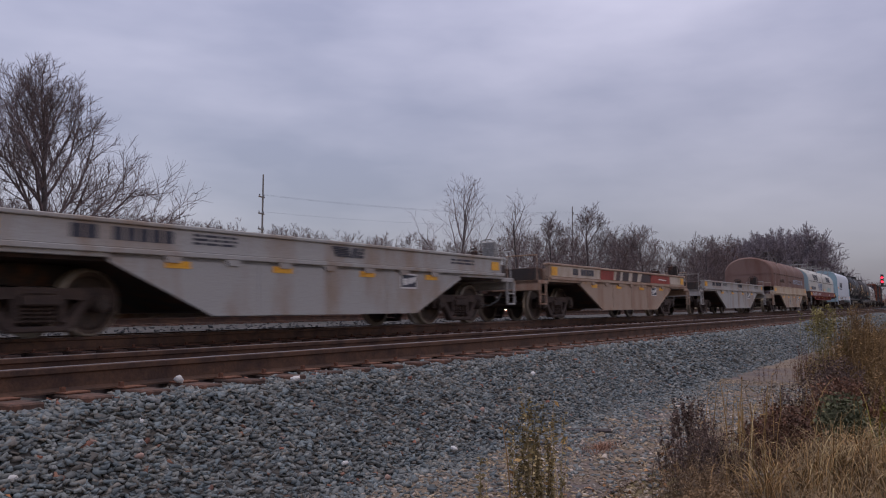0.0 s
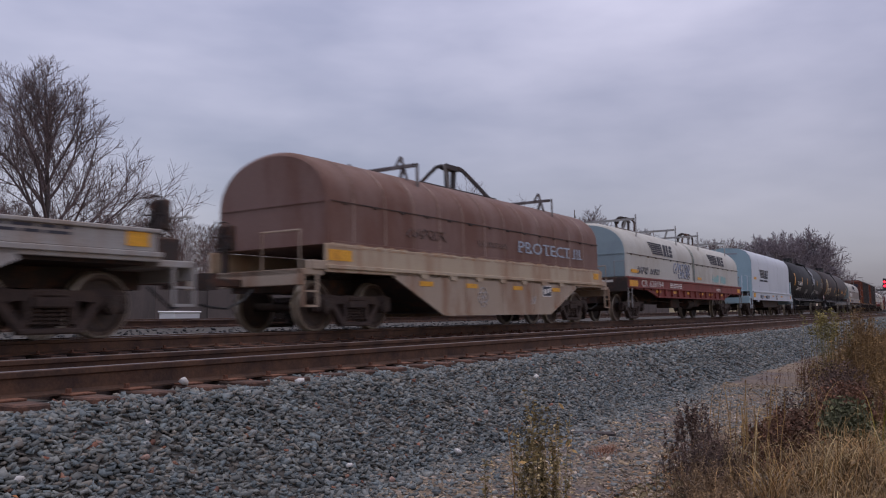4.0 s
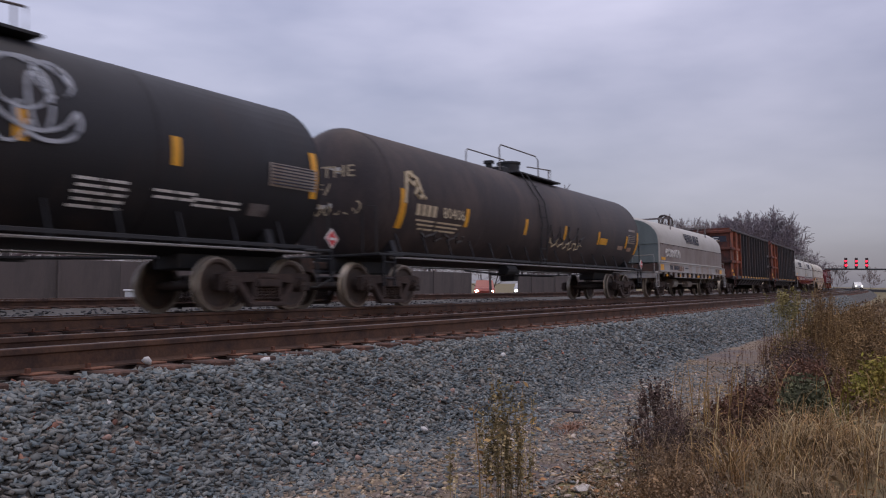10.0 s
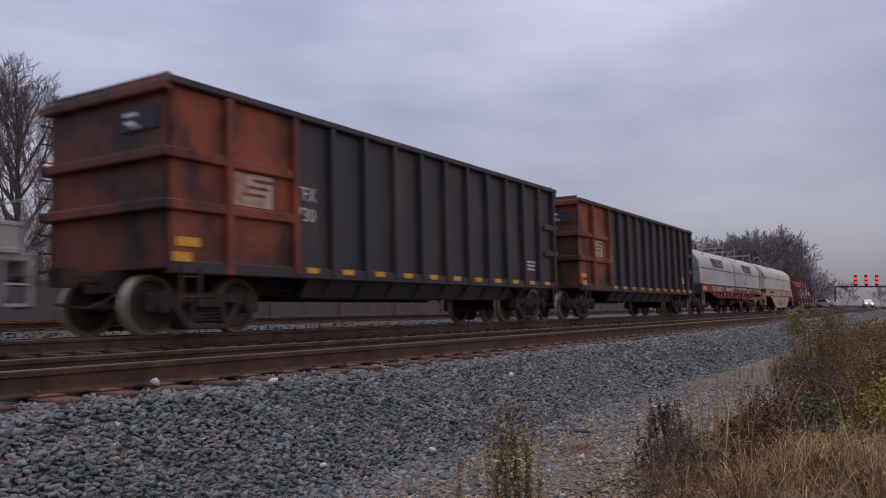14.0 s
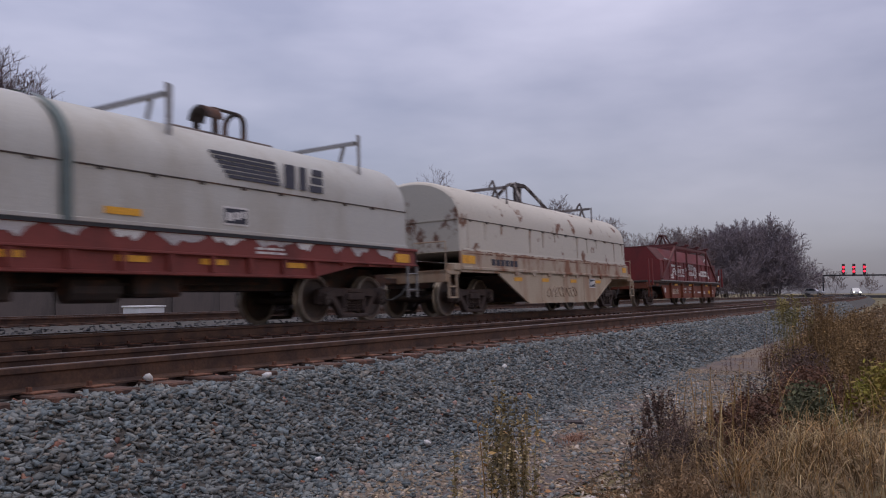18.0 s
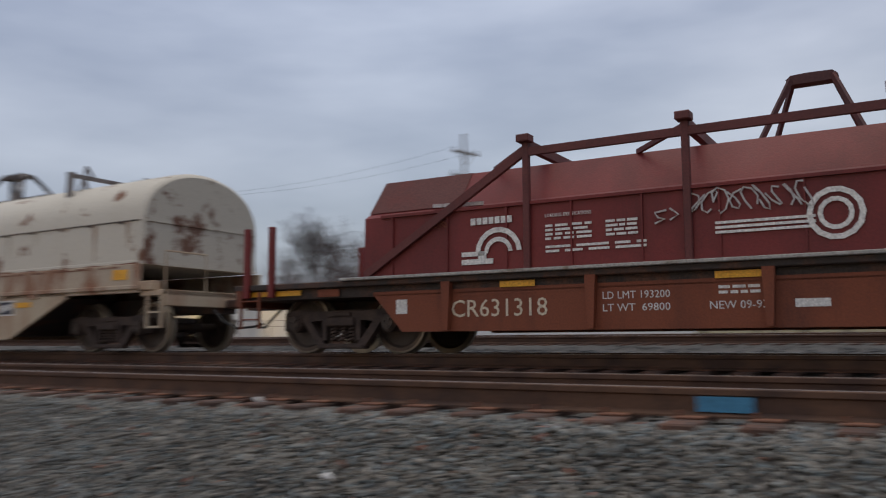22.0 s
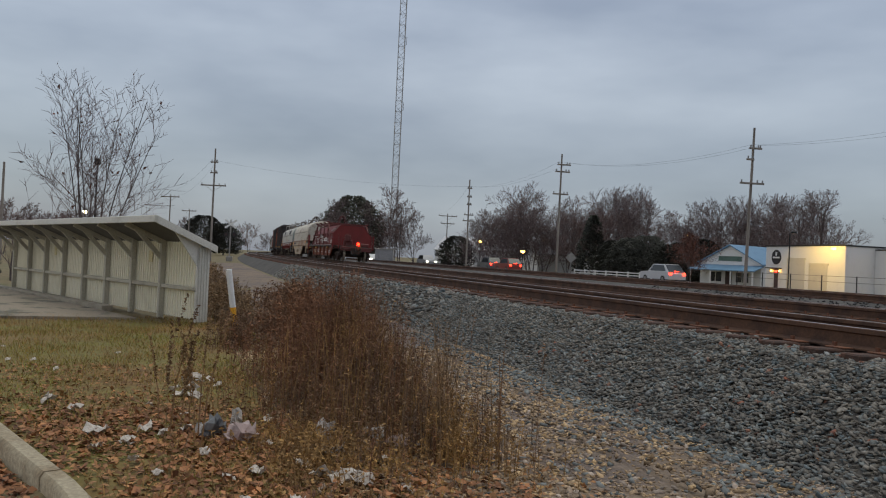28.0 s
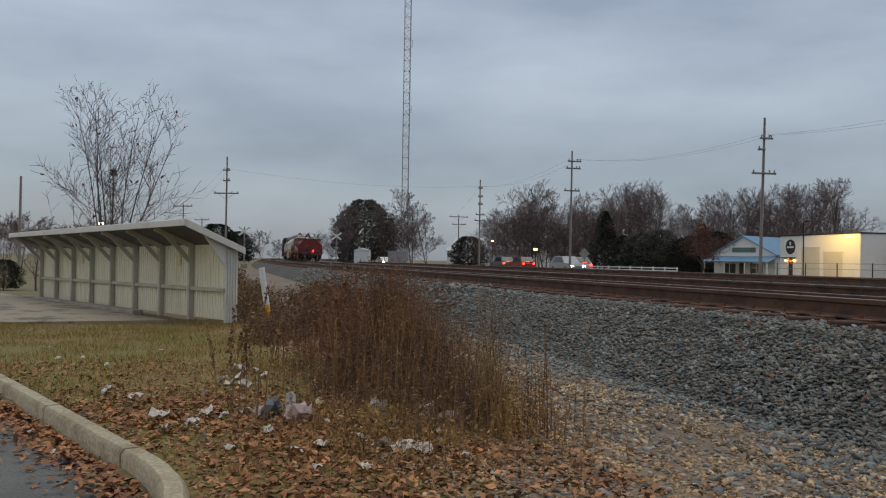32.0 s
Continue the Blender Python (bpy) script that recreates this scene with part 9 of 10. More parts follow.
for x, y, z, r in ((3.63, 4.86, -0.35, 0.04), (5.03, 4.20, -0.78, 0.034), (2.59, 4.58, -0.52, 0.04), (5.41, 5.1, -0.20, 0.04), (9.34, 4.74, -0.42, 0.05), (4.4, 5.42, -0.15, 0.045), (-5.04, 5.30, -0.17, 0.05), (6.4, 4.05, -0.85, 0.04), (-3.68, 4.52, -0.56, 0.045)):
    pebble(x, y, z, r, pale, "small white stone lying on the grey ballast")
for x, y, z, r in ((3.42, 4.58, -0.52, 0.036), (3.2, 4.75, -0.42, 0.032), (5.2, 3.9, -0.88, 0.034), (7.5, 4.4, -0.64, 0.036)):
    pebble(x, y, z, r, pink, "pinkish stone lying on the grey ballast")
thing("rail_paint", Geo().loft([[along(s, -0.045, -0.15), along(s, -0.016, -0.13), along(s, -0.016, -0.06), along(s, -0.045, -0.05)] for s in (-1.45, -1.10)]), mat("blue_rail_paint", (0.05, 0.19, 0.32), 0.8, 0, (0.04, 0.13, 0.2), 0.4, 8), "blue paint mark on the near rail", "paint mark")


# ---- the verge between kerb and path ----
M_LAWN = mat("olive_lawn_soil", (0.150, 0.128, 0.028), 0.95, 0, (0.19, 0.115, 0.04), 0.50, 0.55, 1, 0.35, 0.6, 14)
g = Geo()
rows_ = []
for k in range(40):
    x = -15.4 + 0.3 * k
    y0 = max(kerb_line(x) + 0.075, -4.6)
    rows_.append([(x, y0 + (1.18 - y0) * j / 16, max(ground_z(x, y0 + (1.18 - y0) * j / 16), -0.86 if j == 0 else -1) + 0.006) for j in range(17)])
g.loft(rows_, False, False)
thing("grass_verge", g, M_LAWN, "olive and tan grass verge beside the kerb", "verge", "structure")


# ---- weeds, grass, leaves and litter ----
def strips(name, roots, heights, lean, width, material, label, leaflets=0, leaf_size=0.03, category="weeds", heads=0.0, slim=0.22, low=0.25):
    """Dry stalks: bent tapering blades from the ground, with small leaflets along them."""
    n = len(roots)
    roots = np.asarray(roots, float)
    if name == "dry_weeds" and n > 60:      # a patch is highest in its middle
        off = (roots[:, :2] - roots[:, :2].mean(0)) / (2.0 * roots[:, :2].std(0))
        heights = heights * np.clip(1.08 - 0.42 * (off ** 2).sum(1), 0.4, 1.08)
    az, tw = rs.uniform(0, 2 * np.pi, n), rs.uniform(0, 2 * np.pi, n)
    bendv = np.stack([np.cos(az), np.sin(az), np.zeros(n)], -1) * (np.asarray(lean) * rs.uniform(0.2, 1.0, n) * heights)[:, None]
    across = np.stack([np.cos(tw), np.sin(tw), np.zeros(n)], -1)
    k = np.array([0.0, 0.4, 0.75, 1.0])
    mid = roots[:, None, :] + bendv[:, None, :] * (k ** 2)[None, :, None] + np.array([0, 0, 1.0]) * (heights[:, None] * k[None])[..., None]
    w = width * np.array([1.0, 0.85, 0.6, 0.25])
    side = across[:, None, :] * w[None, :, None] * 0.5
    v = np.concatenate([mid - side, mid + side], 1)
    f = np.concatenate([np.array([[i, i + 1, i + 5], [i, i + 5, i + 4]]) for i in range(3)])
    allv, allf = [v.reshape(-1, 3)], [(f[None] + (np.arange(n) * 8)[:, None, None]).reshape(-1, 3)]
    if leaflets:
        m = n * leaflets
        idx = np.repeat(np.arange(n), leaflets)
        t = rs.uniform(low, 1.0, m) if not heads else np.where(rs.rand(m) < heads, rs.uniform(0.78, 1.0, m), rs.uniform(0.2, 0.8, m))
        c = roots[idx] + bendv[idx] * (t ** 2)[:, None] + np.array([0, 0, 1.0]) * (heights[idx] * t)[:, None]
        d = rs.normal(size=(m, 3))
        d[:, 2] = d[:, 2] * 0.6 + 0.2
        d /= np.linalg.norm(d, axis=1)[:, None]
        e = np.cross(d, rs.normal(size=(m, 3)))
        e /= np.linalg.norm(e, axis=1)[:, None]
        ln = leaf_size * rs.uniform(0.5, 1.4, m)[:, None]
        lv = np.stack([c, c + d * ln * 0.5 + e * ln * slim, c + d * ln, c + d * ln * 0.5 - e * ln * slim], 1)
        base = n * 8
        lf = np.array([[0, 1, 2], [0, 2, 3]])[None] + (base + np.arange(m) * 4)[:, None, None]
        allv.append(lv.reshape(-1, 3)), allf.append(lf.reshape(-1, 3))
    ob = new(name, fast_mesh(name, np.concatenate(allv), np.concatenate(allf), material))
    return tagged(ob, label, category, kind="stuff")


def rust_stone_places(count):
    return [p for p in bed_points(count, -10, 14, -1.7, -0.22)]


rust_foot = bed_points(500, -10, 16, -0.42, -0.16)
rubble("ballast_stones", rust_foot, rs.uniform(0.018, 0.036, 500), SHARD, SHARD_F, mat("rust_red_stone", (0.25, 0.10, 0.065), 0.9, 0, (0.13, 0.07, 0.055), 0.5, 5, 1, 0.2, 0.2, 60, island=0.5), "rust-red stones along the foot of the near rail", "ballast")
rubble("ballast_stones", rust_stone_places(300), rs.uniform(0.016, 0.034, 300), SHARD, SHARD_F, mat("rust_stained_stone", (0.24, 0.115, 0.075), 0.9, 0, (0.17, 0.12, 0.10), 0.5, 8, 1, 0.25, 0.5, 60, island=0.4), "rust-stained stones among the grey ballast", "ballast")
rubble("ballast_stones", rust_stone_places(700), rs.uniform(0.018, 0.034, 700), SHARD, SHARD_F, mat("light_grey_stone", (0.25, 0.255, 0.25), 0.9, 0, (0.19, 0.195, 0.195), 0.5, 8, 1, 0.25, 0.5, 60, island=0.35), "lighter grey stones among the ballast", "ballast")


def spread(count, x0, x1, y0, y1, clump=0.0, seed=0):
    out_ = []
    while len(out_) < count:
        x, y = rs.uniform(x0, x1), rs.uniform(y0, y1)
        if clump == 0 or noise.noise((x * 1.1 + seed, y * 1.1, 7)) > clump * rs.uniform(-1, 1) - 0.05:
            out_.append((x, y, ground_z(x, y) - 0.01))
    return out_


def blob(count, cx, cy, rx, ry):
    """Roots in a loose patch, thick in the middle and thin at its uneven rim."""
    out_ = []
    while len(out_) < count:
        a, r = rs.uniform(0, 2 * np.pi), abs(rs.normal(0, 0.52))
        r *= 1 + 0.5 * noise.noise((math.cos(a) * 1.7 + cx, math.sin(a) * 1.7 + cy, 2))
        x, y = cx + rx * r * math.cos(a), cy + ry * r * math.sin(a)
        if r < 1.35 and noise.noise((x * 2.2, y * 2.2, 11)) > rs.uniform(-0.9, 0.25):
            out_.append((x, y, ground_z(x, y) - 0.01))
    return out_


M_RUSSET = mat("russet_weed_stalks", (0.225, 0.105, 0.052), 0.95, 0, (0.145, 0.072, 0.042), 0.5, 3, 1, 0.2, 0.0, island=0.45)
M_GOLD = mat("golden_dry_grass", (0.36, 0.21, 0.072), 0.95, 0, (0.21, 0.125, 0.055), 0.5, 3, 1, 0.2, 0.0, island=0.4)
M_OLIVE = mat("olive_weed", (0.26, 0.21, 0.075), 0.95, 0, (0.17, 0.15, 0.06), 0.5, 3, 1, 0.2, 0.0, island=0.4)
M_GREEN = mat("green_weed", (0.200, 0.185, 0.026), 0.95, 0, (0.26, 0.18, 0.038), 0.5, 3, 1, 0.2, 0.0, island=0.4)
M_DARKWEED = mat("dark_brown_seed_heads", (0.20, 0.11, 0.058), 0.95, 0, (0.13, 0.08, 0.055), 0.5, 3, 1, 0.2, 0.0, island=0.4)
M_DULL = mat("dull_tan_weeds", (0.25, 0.155, 0.078), 0.95, 0, (0.15, 0.105, 0.07), 0.5, 3, 1, 0.2, 0.0, island=0.45)
M_SPIKE = mat("dead_flower_heads", (0.27, 0.160, 0.070), 0.95, 0, (0.15, 0.09, 0.05), 0.5, 3, 1, 0.2, 0.0, island=0.4)
M_STRAW = mat("pale_straw", (0.50, 0.38, 0.19), 0.95, 0, (0.36, 0.26, 0.13), 0.5, 3, 1, 0.2, 0.0, island=0.35)
M_BIGLEAF = mat("red_brown_leaves", (0.34, 0.155, 0.066), 0.85, 0, (0.19, 0.085, 0.045), 0.5, 5, 1, 0.2, 0.0, island=0.6)
M_LITTER = mat("fallen_leaves", (0.34, 0.17, 0.07), 0.9, 0, (0.22, 0.115, 0.06), 0.5, 5, 1, 0.2, 0.0, island=0.6)


def H(n, a, b):
    return rs.uniform(a, b, n)


def arching(roots, lengths, width, material, label, droop=0.55, out=0.7):
    """Grass stems that rise, lean over and hang at their tips."""
    n = len(roots)
    az = rs.uniform(0, 2 * np.pi, n)
    to = np.stack([np.cos(az), np.sin(az), np.zeros(n)], -1) * (rs.uniform(0.25, 1.0, n) * out * lengths)[:, None]
    k = np.linspace(0, 1, 7)
    mid = np.asarray(roots, float)[:, None, :] + to[:, None, :] * (k ** 1.6)[None, :, None] + np.array([0, 0, 1.0]) * (lengths[:, None] * (k[None] - (droop * rs.uniform(0.5, 1.3, n))[:, None] * k[None] ** 3))[..., None]
    side = np.stack([-np.sin(az), np.cos(az), rs.uniform(-0.5, 0.5, n)], -1)[:, None, :] * (width * 0.5 * (1 - 0.75 * k))[None, :, None]
    v = np.concatenate([mid - side, mid + side], 1)
    f = np.concatenate([np.array([[i, i + 1, i + 8], [i, i + 8, i + 7]]) for i in range(6)])
    ob = new("dry_grass", fast_mesh("dry_grass", v.reshape(-1, 3), (f[None] + (np.arange(n) * 14)[:, None, None]).reshape(-1, 3), material))
    return tagged(ob, label, "grass", kind="stuff")


def stand(count, x0, x1, y0, y1):
    return [(x, y, ground_z(x, y) - 0.01) for x, y in zip(rs.uniform(x0, x1, count), rs.uniform(y0, y1, count))]


M_BUSHDARK = mat("dark_purple_brown_weed", (0.135, 0.085, 0.066), 0.95, 0, (0.085, 0.057, 0.05), 0.5, 3, 1, 0.2, 0.0, island=0.45)
M_STEM = mat("ochre_grass_stem", (0.36, 0.225, 0.085), 0.9, 0, (0.26, 0.145, 0.06), 0.5, 3, 1, 0.2, 0.0, island=0.3)
M_HAY = mat("weathered_hay", (0.275, 0.185, 0.095), 0.95, 0, (0.165, 0.115, 0.065), 0.5, 3, 1, 0.2, 0.0, island=0.5)
M_REDDISH = mat("red_brown_dead_foliage", (0.175, 0.082, 0.048), 0.95, 0, (0.11, 0.06, 0.04), 0.5, 3, 1, 0.2, 0.0, island=0.5)
M_GREYGREEN = mat("grey_green_weed", (0.125, 0.125, 0.062), 0.95, 0, (0.085, 0.09, 0.05), 0.5, 3, 1, 0.2, 0.0, island=0.45)
M_TALLGOLD = mat("brown_gold_tall_weed", (0.235, 0.140, 0.056), 0.95, 0, (0.135, 0.085, 0.042), 0.5, 3, 1, 0.2, 0.0, island=0.5)
M_OLIVEDARK = mat("olive_brown_leaves", (0.235, 0.175, 0.075), 0.95, 0, (0.14, 0.11, 0.055), 0.5, 3, 1, 0.2, 0.0, island=0.5)
M_PINKTUFT = mat("pinkish_tan_tuft", (0.34, 0.185, 0.125), 0.95, 0, (0.24, 0.13, 0.09), 0.5, 3, 1, 0.2, 0.0, island=0.35)
# the weeds seen before the turn
for x_, y_, h_ in ((4.83, 2.47, 0.86), (4.90, 2.37, 0.90), (4.78, 2.58, 0.66), (4.98, 2.30, 0.70), (4.95, 2.44, 0.55), (4.72, 2.50, 0.5), (5.02, 2.40, 0.62)):
    strips("weed_plant", [(x_, y_, ground_z(x_, y_) - 0.01)], np.array([h_]), 0.10, 0.012, M_STEM, "slender upright weed with olive-brown leaves", 6, 0.05)["group"] = "slender weeds at the path"
strips("dry_weeds", blob(26, 4.88, 2.42, 0.34, 0.30), H(26, 0.4, 0.88), 0.12, 0.006, M_OLIVEDARK, "olive-brown leaves of slender weeds at the path's edge", 60, 0.030, slim=0.3)
strips("dry_weeds", blob(18, 4.88, 2.42, 0.34, 0.30), H(18, 0.4, 0.85), 0.12, 0.003, M_STRAW, "pale dry flower heads of the slender weeds", 34, 0.016, slim=0.45)
strips("dry_weeds", blob(190, 6.95, 1.90, 0.85, 0.52), H(190, 0.14, 0.48), 0.45, 0.006, M_BUSHDARK, "dark purple-brown bushy weed", 18, 0.045, slim=0.07)
arching(blob(220, 7.1, 1.75, 0.9, 0.5), H(220, 0.2, 0.6), 0.007, M_HAY, "hay-coloured stems through the bushy weed", 0.4, 0.7)
strips("dry_weeds", blob(70, 7.2, 2.12, 0.50, 0.26), H(70, 0.35, 0.64), 0.22, 0.006, M_BUSHDARK, "dark bushy weed with fluffy seed heads", 34, 0.020, heads=0.85, slim=0.4)
strips("dry_weeds", blob(300, 6.2, 1.75, 0.8, 0.5), H(300, 0.08, 0.32), 0.7, 0.006, M_DULL, "tangled dark stems at the foot of the bushy weed", 10, 0.035, slim=0.1)
strips("dry_weeds", blob(700, 5.5, 1.5, 1.0, 0.6), H(700, 0.05, 0.26), 0.8, 0.006, M_DULL, "matted brown stems at the path's edge", 6, 0.03)
strips("dry_weeds", blob(560, 8.6, 1.65, 1.0, 0.5), H(560, 0.14, 0.46), 0.4, 0.005, M_REDDISH, "red-brown dead foliage behind the bushy weed", 22, 0.035, slim=0.3)
strips("dry_weeds", stand(46, 7.5, 8.8, 1.5, 2.25), H(46, 0.40, 0.82), 0.16, 0.011, M_STEM, "single upright ochre grass stems", 4, 0.05, slim=0.1)
arching(blob(1500, 7.4, 0.85, 1.5, 0.75), H(1500, 0.22, 0.62), 0.007, M_HAY, "weathered hay-coloured grass hanging over in a thick tuft")
arching(blob(520, 7.3, 0.80, 1.5, 0.7), H(520, 0.30, 0.75), 0.008, M_STEM, "golden grass stems arching out of the tuft", 0.5, 0.6)
arching(blob(140, 7.2, 0.95, 1.6, 0.8), H(140, 0.35, 0.85), 0.009, M_STRAW, "pale curling straw in the dry grass", 0.62, 0.7)
arching(blob(700, 5.9, 0.75, 1.2, 0.7), H(700, 0.15, 0.45), 0.007, M_HAY, "low matted grass beside the path", 0.6, 0.9)
arching(blob(120, 6.2, 1.3, 0.9, 0.5), H(120, 0.25, 0.6), 0.008, M_STEM, "golden stems leaning from the dark weed", 0.35, 0.9)
strips("dry_weeds", blob(240, 9.6, 1.20, 0.75, 0.40), H(240, 0.2, 0.52), 0.4, 0.008, M_GREYGREEN, "grey-green leafy weeds among dry grass", 12, 0.055, slim=0.3)
strips("dry_weeds", blob(320, 11.4, 0.55, 1.3, 0.55), H(320, 0.25, 0.62), 0.4, 0.009, M_GREEN, "green leafy weeds among dry grass", 9, 0.06, slim=0.25)
strips("dry_weeds", blob(480, 10.8, 1.35, 1.5, 0.6), H(480, 0.2, 0.58), 0.4, 0.006, M_REDDISH, "red-brown weeds behind the dry grass", 16, 0.045, slim=0.25)
strips("dry_weeds", blob(320, 12.6, 1.7, 1.6, 0.7), H(320, 0.3, 0.72), 0.3, 0.007, M_BUSHDARK, "dark brown weeds behind the dry grass", 14, 0.045, slim=0.2)
arching(stand(5, 9.0, 9.3, 0.75, 0.95), H(5, 0.8, 1.05), 0.016, M_GREEN, "tall yellow-green stalk that bends over at its tip", 0.35, 0.35)
arching(stand(90, 9.0, 11.5, 0.2, 1.8), H(90, 0.5, 0.95), 0.010, M_STEM, "long golden stems over the weeds", 0.35, 0.5)
strips("dry_weeds", blob(760, 16.9, 1.85, 1.9, 0.85), H(760, 0.6, 1.36), 0.16, 0.008, M_TALLGOLD, "tall brown-gold weeds beside the path", 16, 0.045, slim=0.15)
strips("dry_weeds", blob(90, 16.8, 1.9, 1.9, 0.85), H(90, 0.8, 1.42), 0.14, 0.011, M_STEM, "tall golden stems beside the path", 6, 0.06, slim=0.15)
strips("dry_weeds", blob(60, 16.5, 2.35, 0.7, 0.40), H(60, 1.0, 1.45), 0.14, 0.009, M_OLIVE, "tall weeds with yellow-green tops beside the path", 26, 0.05, heads=0.8)
strips("dry_weeds", blob(200, 17.5, 2.8, 3.6, 0.75), H(200, 0.2, 0.65), 0.3, 0.006, M_REDDISH, "thin brown weeds between the path and the tall weeds", 10, 0.04, slim=0.1)
strips("dry_weeds", blob(500, 14.2, 0.9, 1.8, 0.9), H(500, 0.3, 0.85), 0.3, 0.008, M_TALLGOLD, "brown-gold weeds beside the line", 14, 0.05, slim=0.2)
strips("dry_weeds", blob(1300, 24, 1.9, 7, 1.2), H(1300, 0.4, 1.0), 0.25, 0.010, M_TALLGOLD, "dull brown weeds along the line", 8, 0.06)
strips("dry_weeds", blob(260, 23, 0.5, 2.2, 0.6), H(260, 0.9, 1.6), 0.2, 0.011, M_BUSHDARK, "tall dark brush beside the line", 24, 0.08, slim=0.12)
strips("dry_weeds", spread(3600, 5.5, 30, -4.5, 1.3, 0.3, 2), H(3600, 0.15, 0.55), 0.6, 0.009, M_HAY, "rough dry grass beside the line", 4, 0.06)
strips("dry_weeds", spread(900, 30, 70, -2, 3.4), H(900, 0.4, 1.1), 0.2, 0.022, M_DULL, "dull brown weeds far along the line", 8, 0.14)
arching(blob(420, 7.58, 3.12, 0.42, 0.14), H(420, 0.06, 0.17), 0.006, M_PINKTUFT, "small pinkish tuft of fine grass on the path", 0.6, 0.8)
pl_near = [(x, y, ground_z(x, y) + 0.02) for x, y in zip(rs.uniform(3.4, 8.5, 1300), rs.uniform(0.2, 2.6, 1300))]
# the weeds seen after the turn
strips("dry_weeds", blob(1150, -7.0, 1.30, 1.9, 0.72), H(1150, 0.45, 1.12), 0.18, 0.005, M_RUSSET, "dense thicket of brown weed stalks", 24, 0.017, heads=0.35)
strips("dry_weeds", blob(460, -6.5, 1.35, 1.3, 0.75), H(460, 0.3, 0.95), 0.24, 0.005, M_DARKWEED, "dark weed stalks in the thicket", 20, 0.016)
strips("dry_weeds", blob(330, -8.6, 1.2, 1.7, 0.70), H(330, 0.5, 1.08), 0.18, 0.006, M_RUSSET, "tall brown weeds behind the thicket", 22, 0.035, heads=0.5)
strips("dry_weeds", blob(420, -6.9, 1.30, 1.9, 0.78), H(420, 0.45, 1.08), 0.22, 0.006, M_RUSSET, "branching brown weeds in the thicket", 24, 0.05, slim=0.06)
strips("dry_weeds", blob(320, -6.4, 1.35, 1.5, 0.85), H(320, 0.35, 1.0), 0.25, 0.006, M_DARKWEED, "branching dark weeds in the thicket", 22, 0.045, slim=0.06)
strips("dry_weeds", blob(380, -6.5, 1.25, 1.8, 0.85), H(380, 0.4, 0.98), 0.18, 0.005, M_GOLD, "tan weed stalks in the thicket", 12, 0.018)
strips("dry_weeds", blob(1100, -6.7, 1.25, 2.1, 1.10), H(1100, 0.12, 0.46), 0.45, 0.005, M_DULL, "short brown weeds round the thicket", 14, 0.018)
strips("dry_weeds", blob(160, -5.2, 1.55, 0.8, 0.75), H(160, 0.35, 0.95), 0.14, 0.005, M_DULL, "sparse upright stalks before the thicket", 12, 0.022)
strips("dry_weeds", blob(300, -5.0, 1.6, 1.1, 0.7), H(300, 0.12, 0.45), 0.3, 0.005, M_GOLD, "short tan stalks at the path's edge", 8, 0.024)
strips("dry_weeds", blob(1700, -5.2, 0.8, 1.8, 1.1), H(1700, 0.04, 0.20), 0.8, 0.005, M_GOLD, "matted dry grass under the weeds", 3, 0.03)
for k in range(11):     # flower spikes with seed heads down their upper half
    x_, y_ = -5.95 + 0.42 * math.sin(k * 2.1), 0.0 + 0.13 * math.sin(k * 1.3 + 0.4)
    high = 0.62 + 0.36 * ((k * 7) % 11) / 10
    stem = strips("flower_spike", [(x_, y_, ground_z(x_, y_) - 0.01)], np.array([high]), 0.28, 0.010, M_SPIKE, "tall dead flower spike with brown seed heads", 150, 0.018, heads=0.0, slim=0.35, low=0.50)
    stem["group"] = "dead flower spikes"
strips("dry_weeds", [(-4.55, 1.92, ground_z(-4.5, 1.9)), (-4.9, 1.85, ground_z(-4.9, 1.85)), (-5.3, 2.0, ground_z(-5.3, 2.0)), (-6.2, 2.1, ground_z(-6, 2)), (-6.6, 2.0, ground_z(-6, 2))], np.array([0.82, 0.7, 0.75, 0.9, 0.8]), 0.08, 0.009, M_DARKWEED, "single thin dead stalks at the path's edge", 40, 0.022)
strips("dry_weeds", blob(260, -11.3, 0.75, 0.7, 0.4), H(260, 0.25, 0.55), 0.25, 0.006, M_DARKWEED, "dull brown weeds at the marker post", 12, 0.03)
strips("dry_weeds", blob(800, -23, 0.9, 4.5, 0.8), H(800, 0.4, 0.95), 0.25, 0.012, M_DULL, "brown brush behind the shelter", 10, 0.06)
strips("dry_weeds", blob(900, -16.2, 1.0, 2.6, 0.6), H(900, 0.3, 0.8), 0.25, 0.008, M_DULL, "dull brown brush at the end of the shelter", 12, 0.045)
strips("dry_weeds", blob(800, -12.8, 1.7, 2.6, 0.8), H(800, 0.25, 0.75), 0.3, 0.009, M_DARKWEED, "dull brown brush beside the marker post", 14, 0.05)
strips("dry_weeds", blob(700, -19, 2.6, 5, 1.1), H(700, 0.2, 0.7), 0.3, 0.014, M_DARKWEED, "brown brush beside the line", 10, 0.07)
for m_, cnt, sd, h0, h1, lab in ((M_GOLD, 28000, 5, 0.02, 0.09, "short yellowed grass of the verge"), (M_GREEN, 34000, 9, 0.02, 0.08, "short green grass of the verge")):
    roots = [p for p in spread(cnt, -16.5, -3.6, -5.4, 1.3, 0.35, sd) if p[1] > kerb_line(p[0]) + 0.12]
    if m_ is M_GREEN:
        roots = [p for p in roots if p[0] < -8.0 or rs.rand() < max(0.15, (-5.8 - p[0]) / 2.2)]
    strips("lawn_grass", roots, H(len(roots), h0, h1), 0.8, 0.006, m_, lab, 0, category="grass")


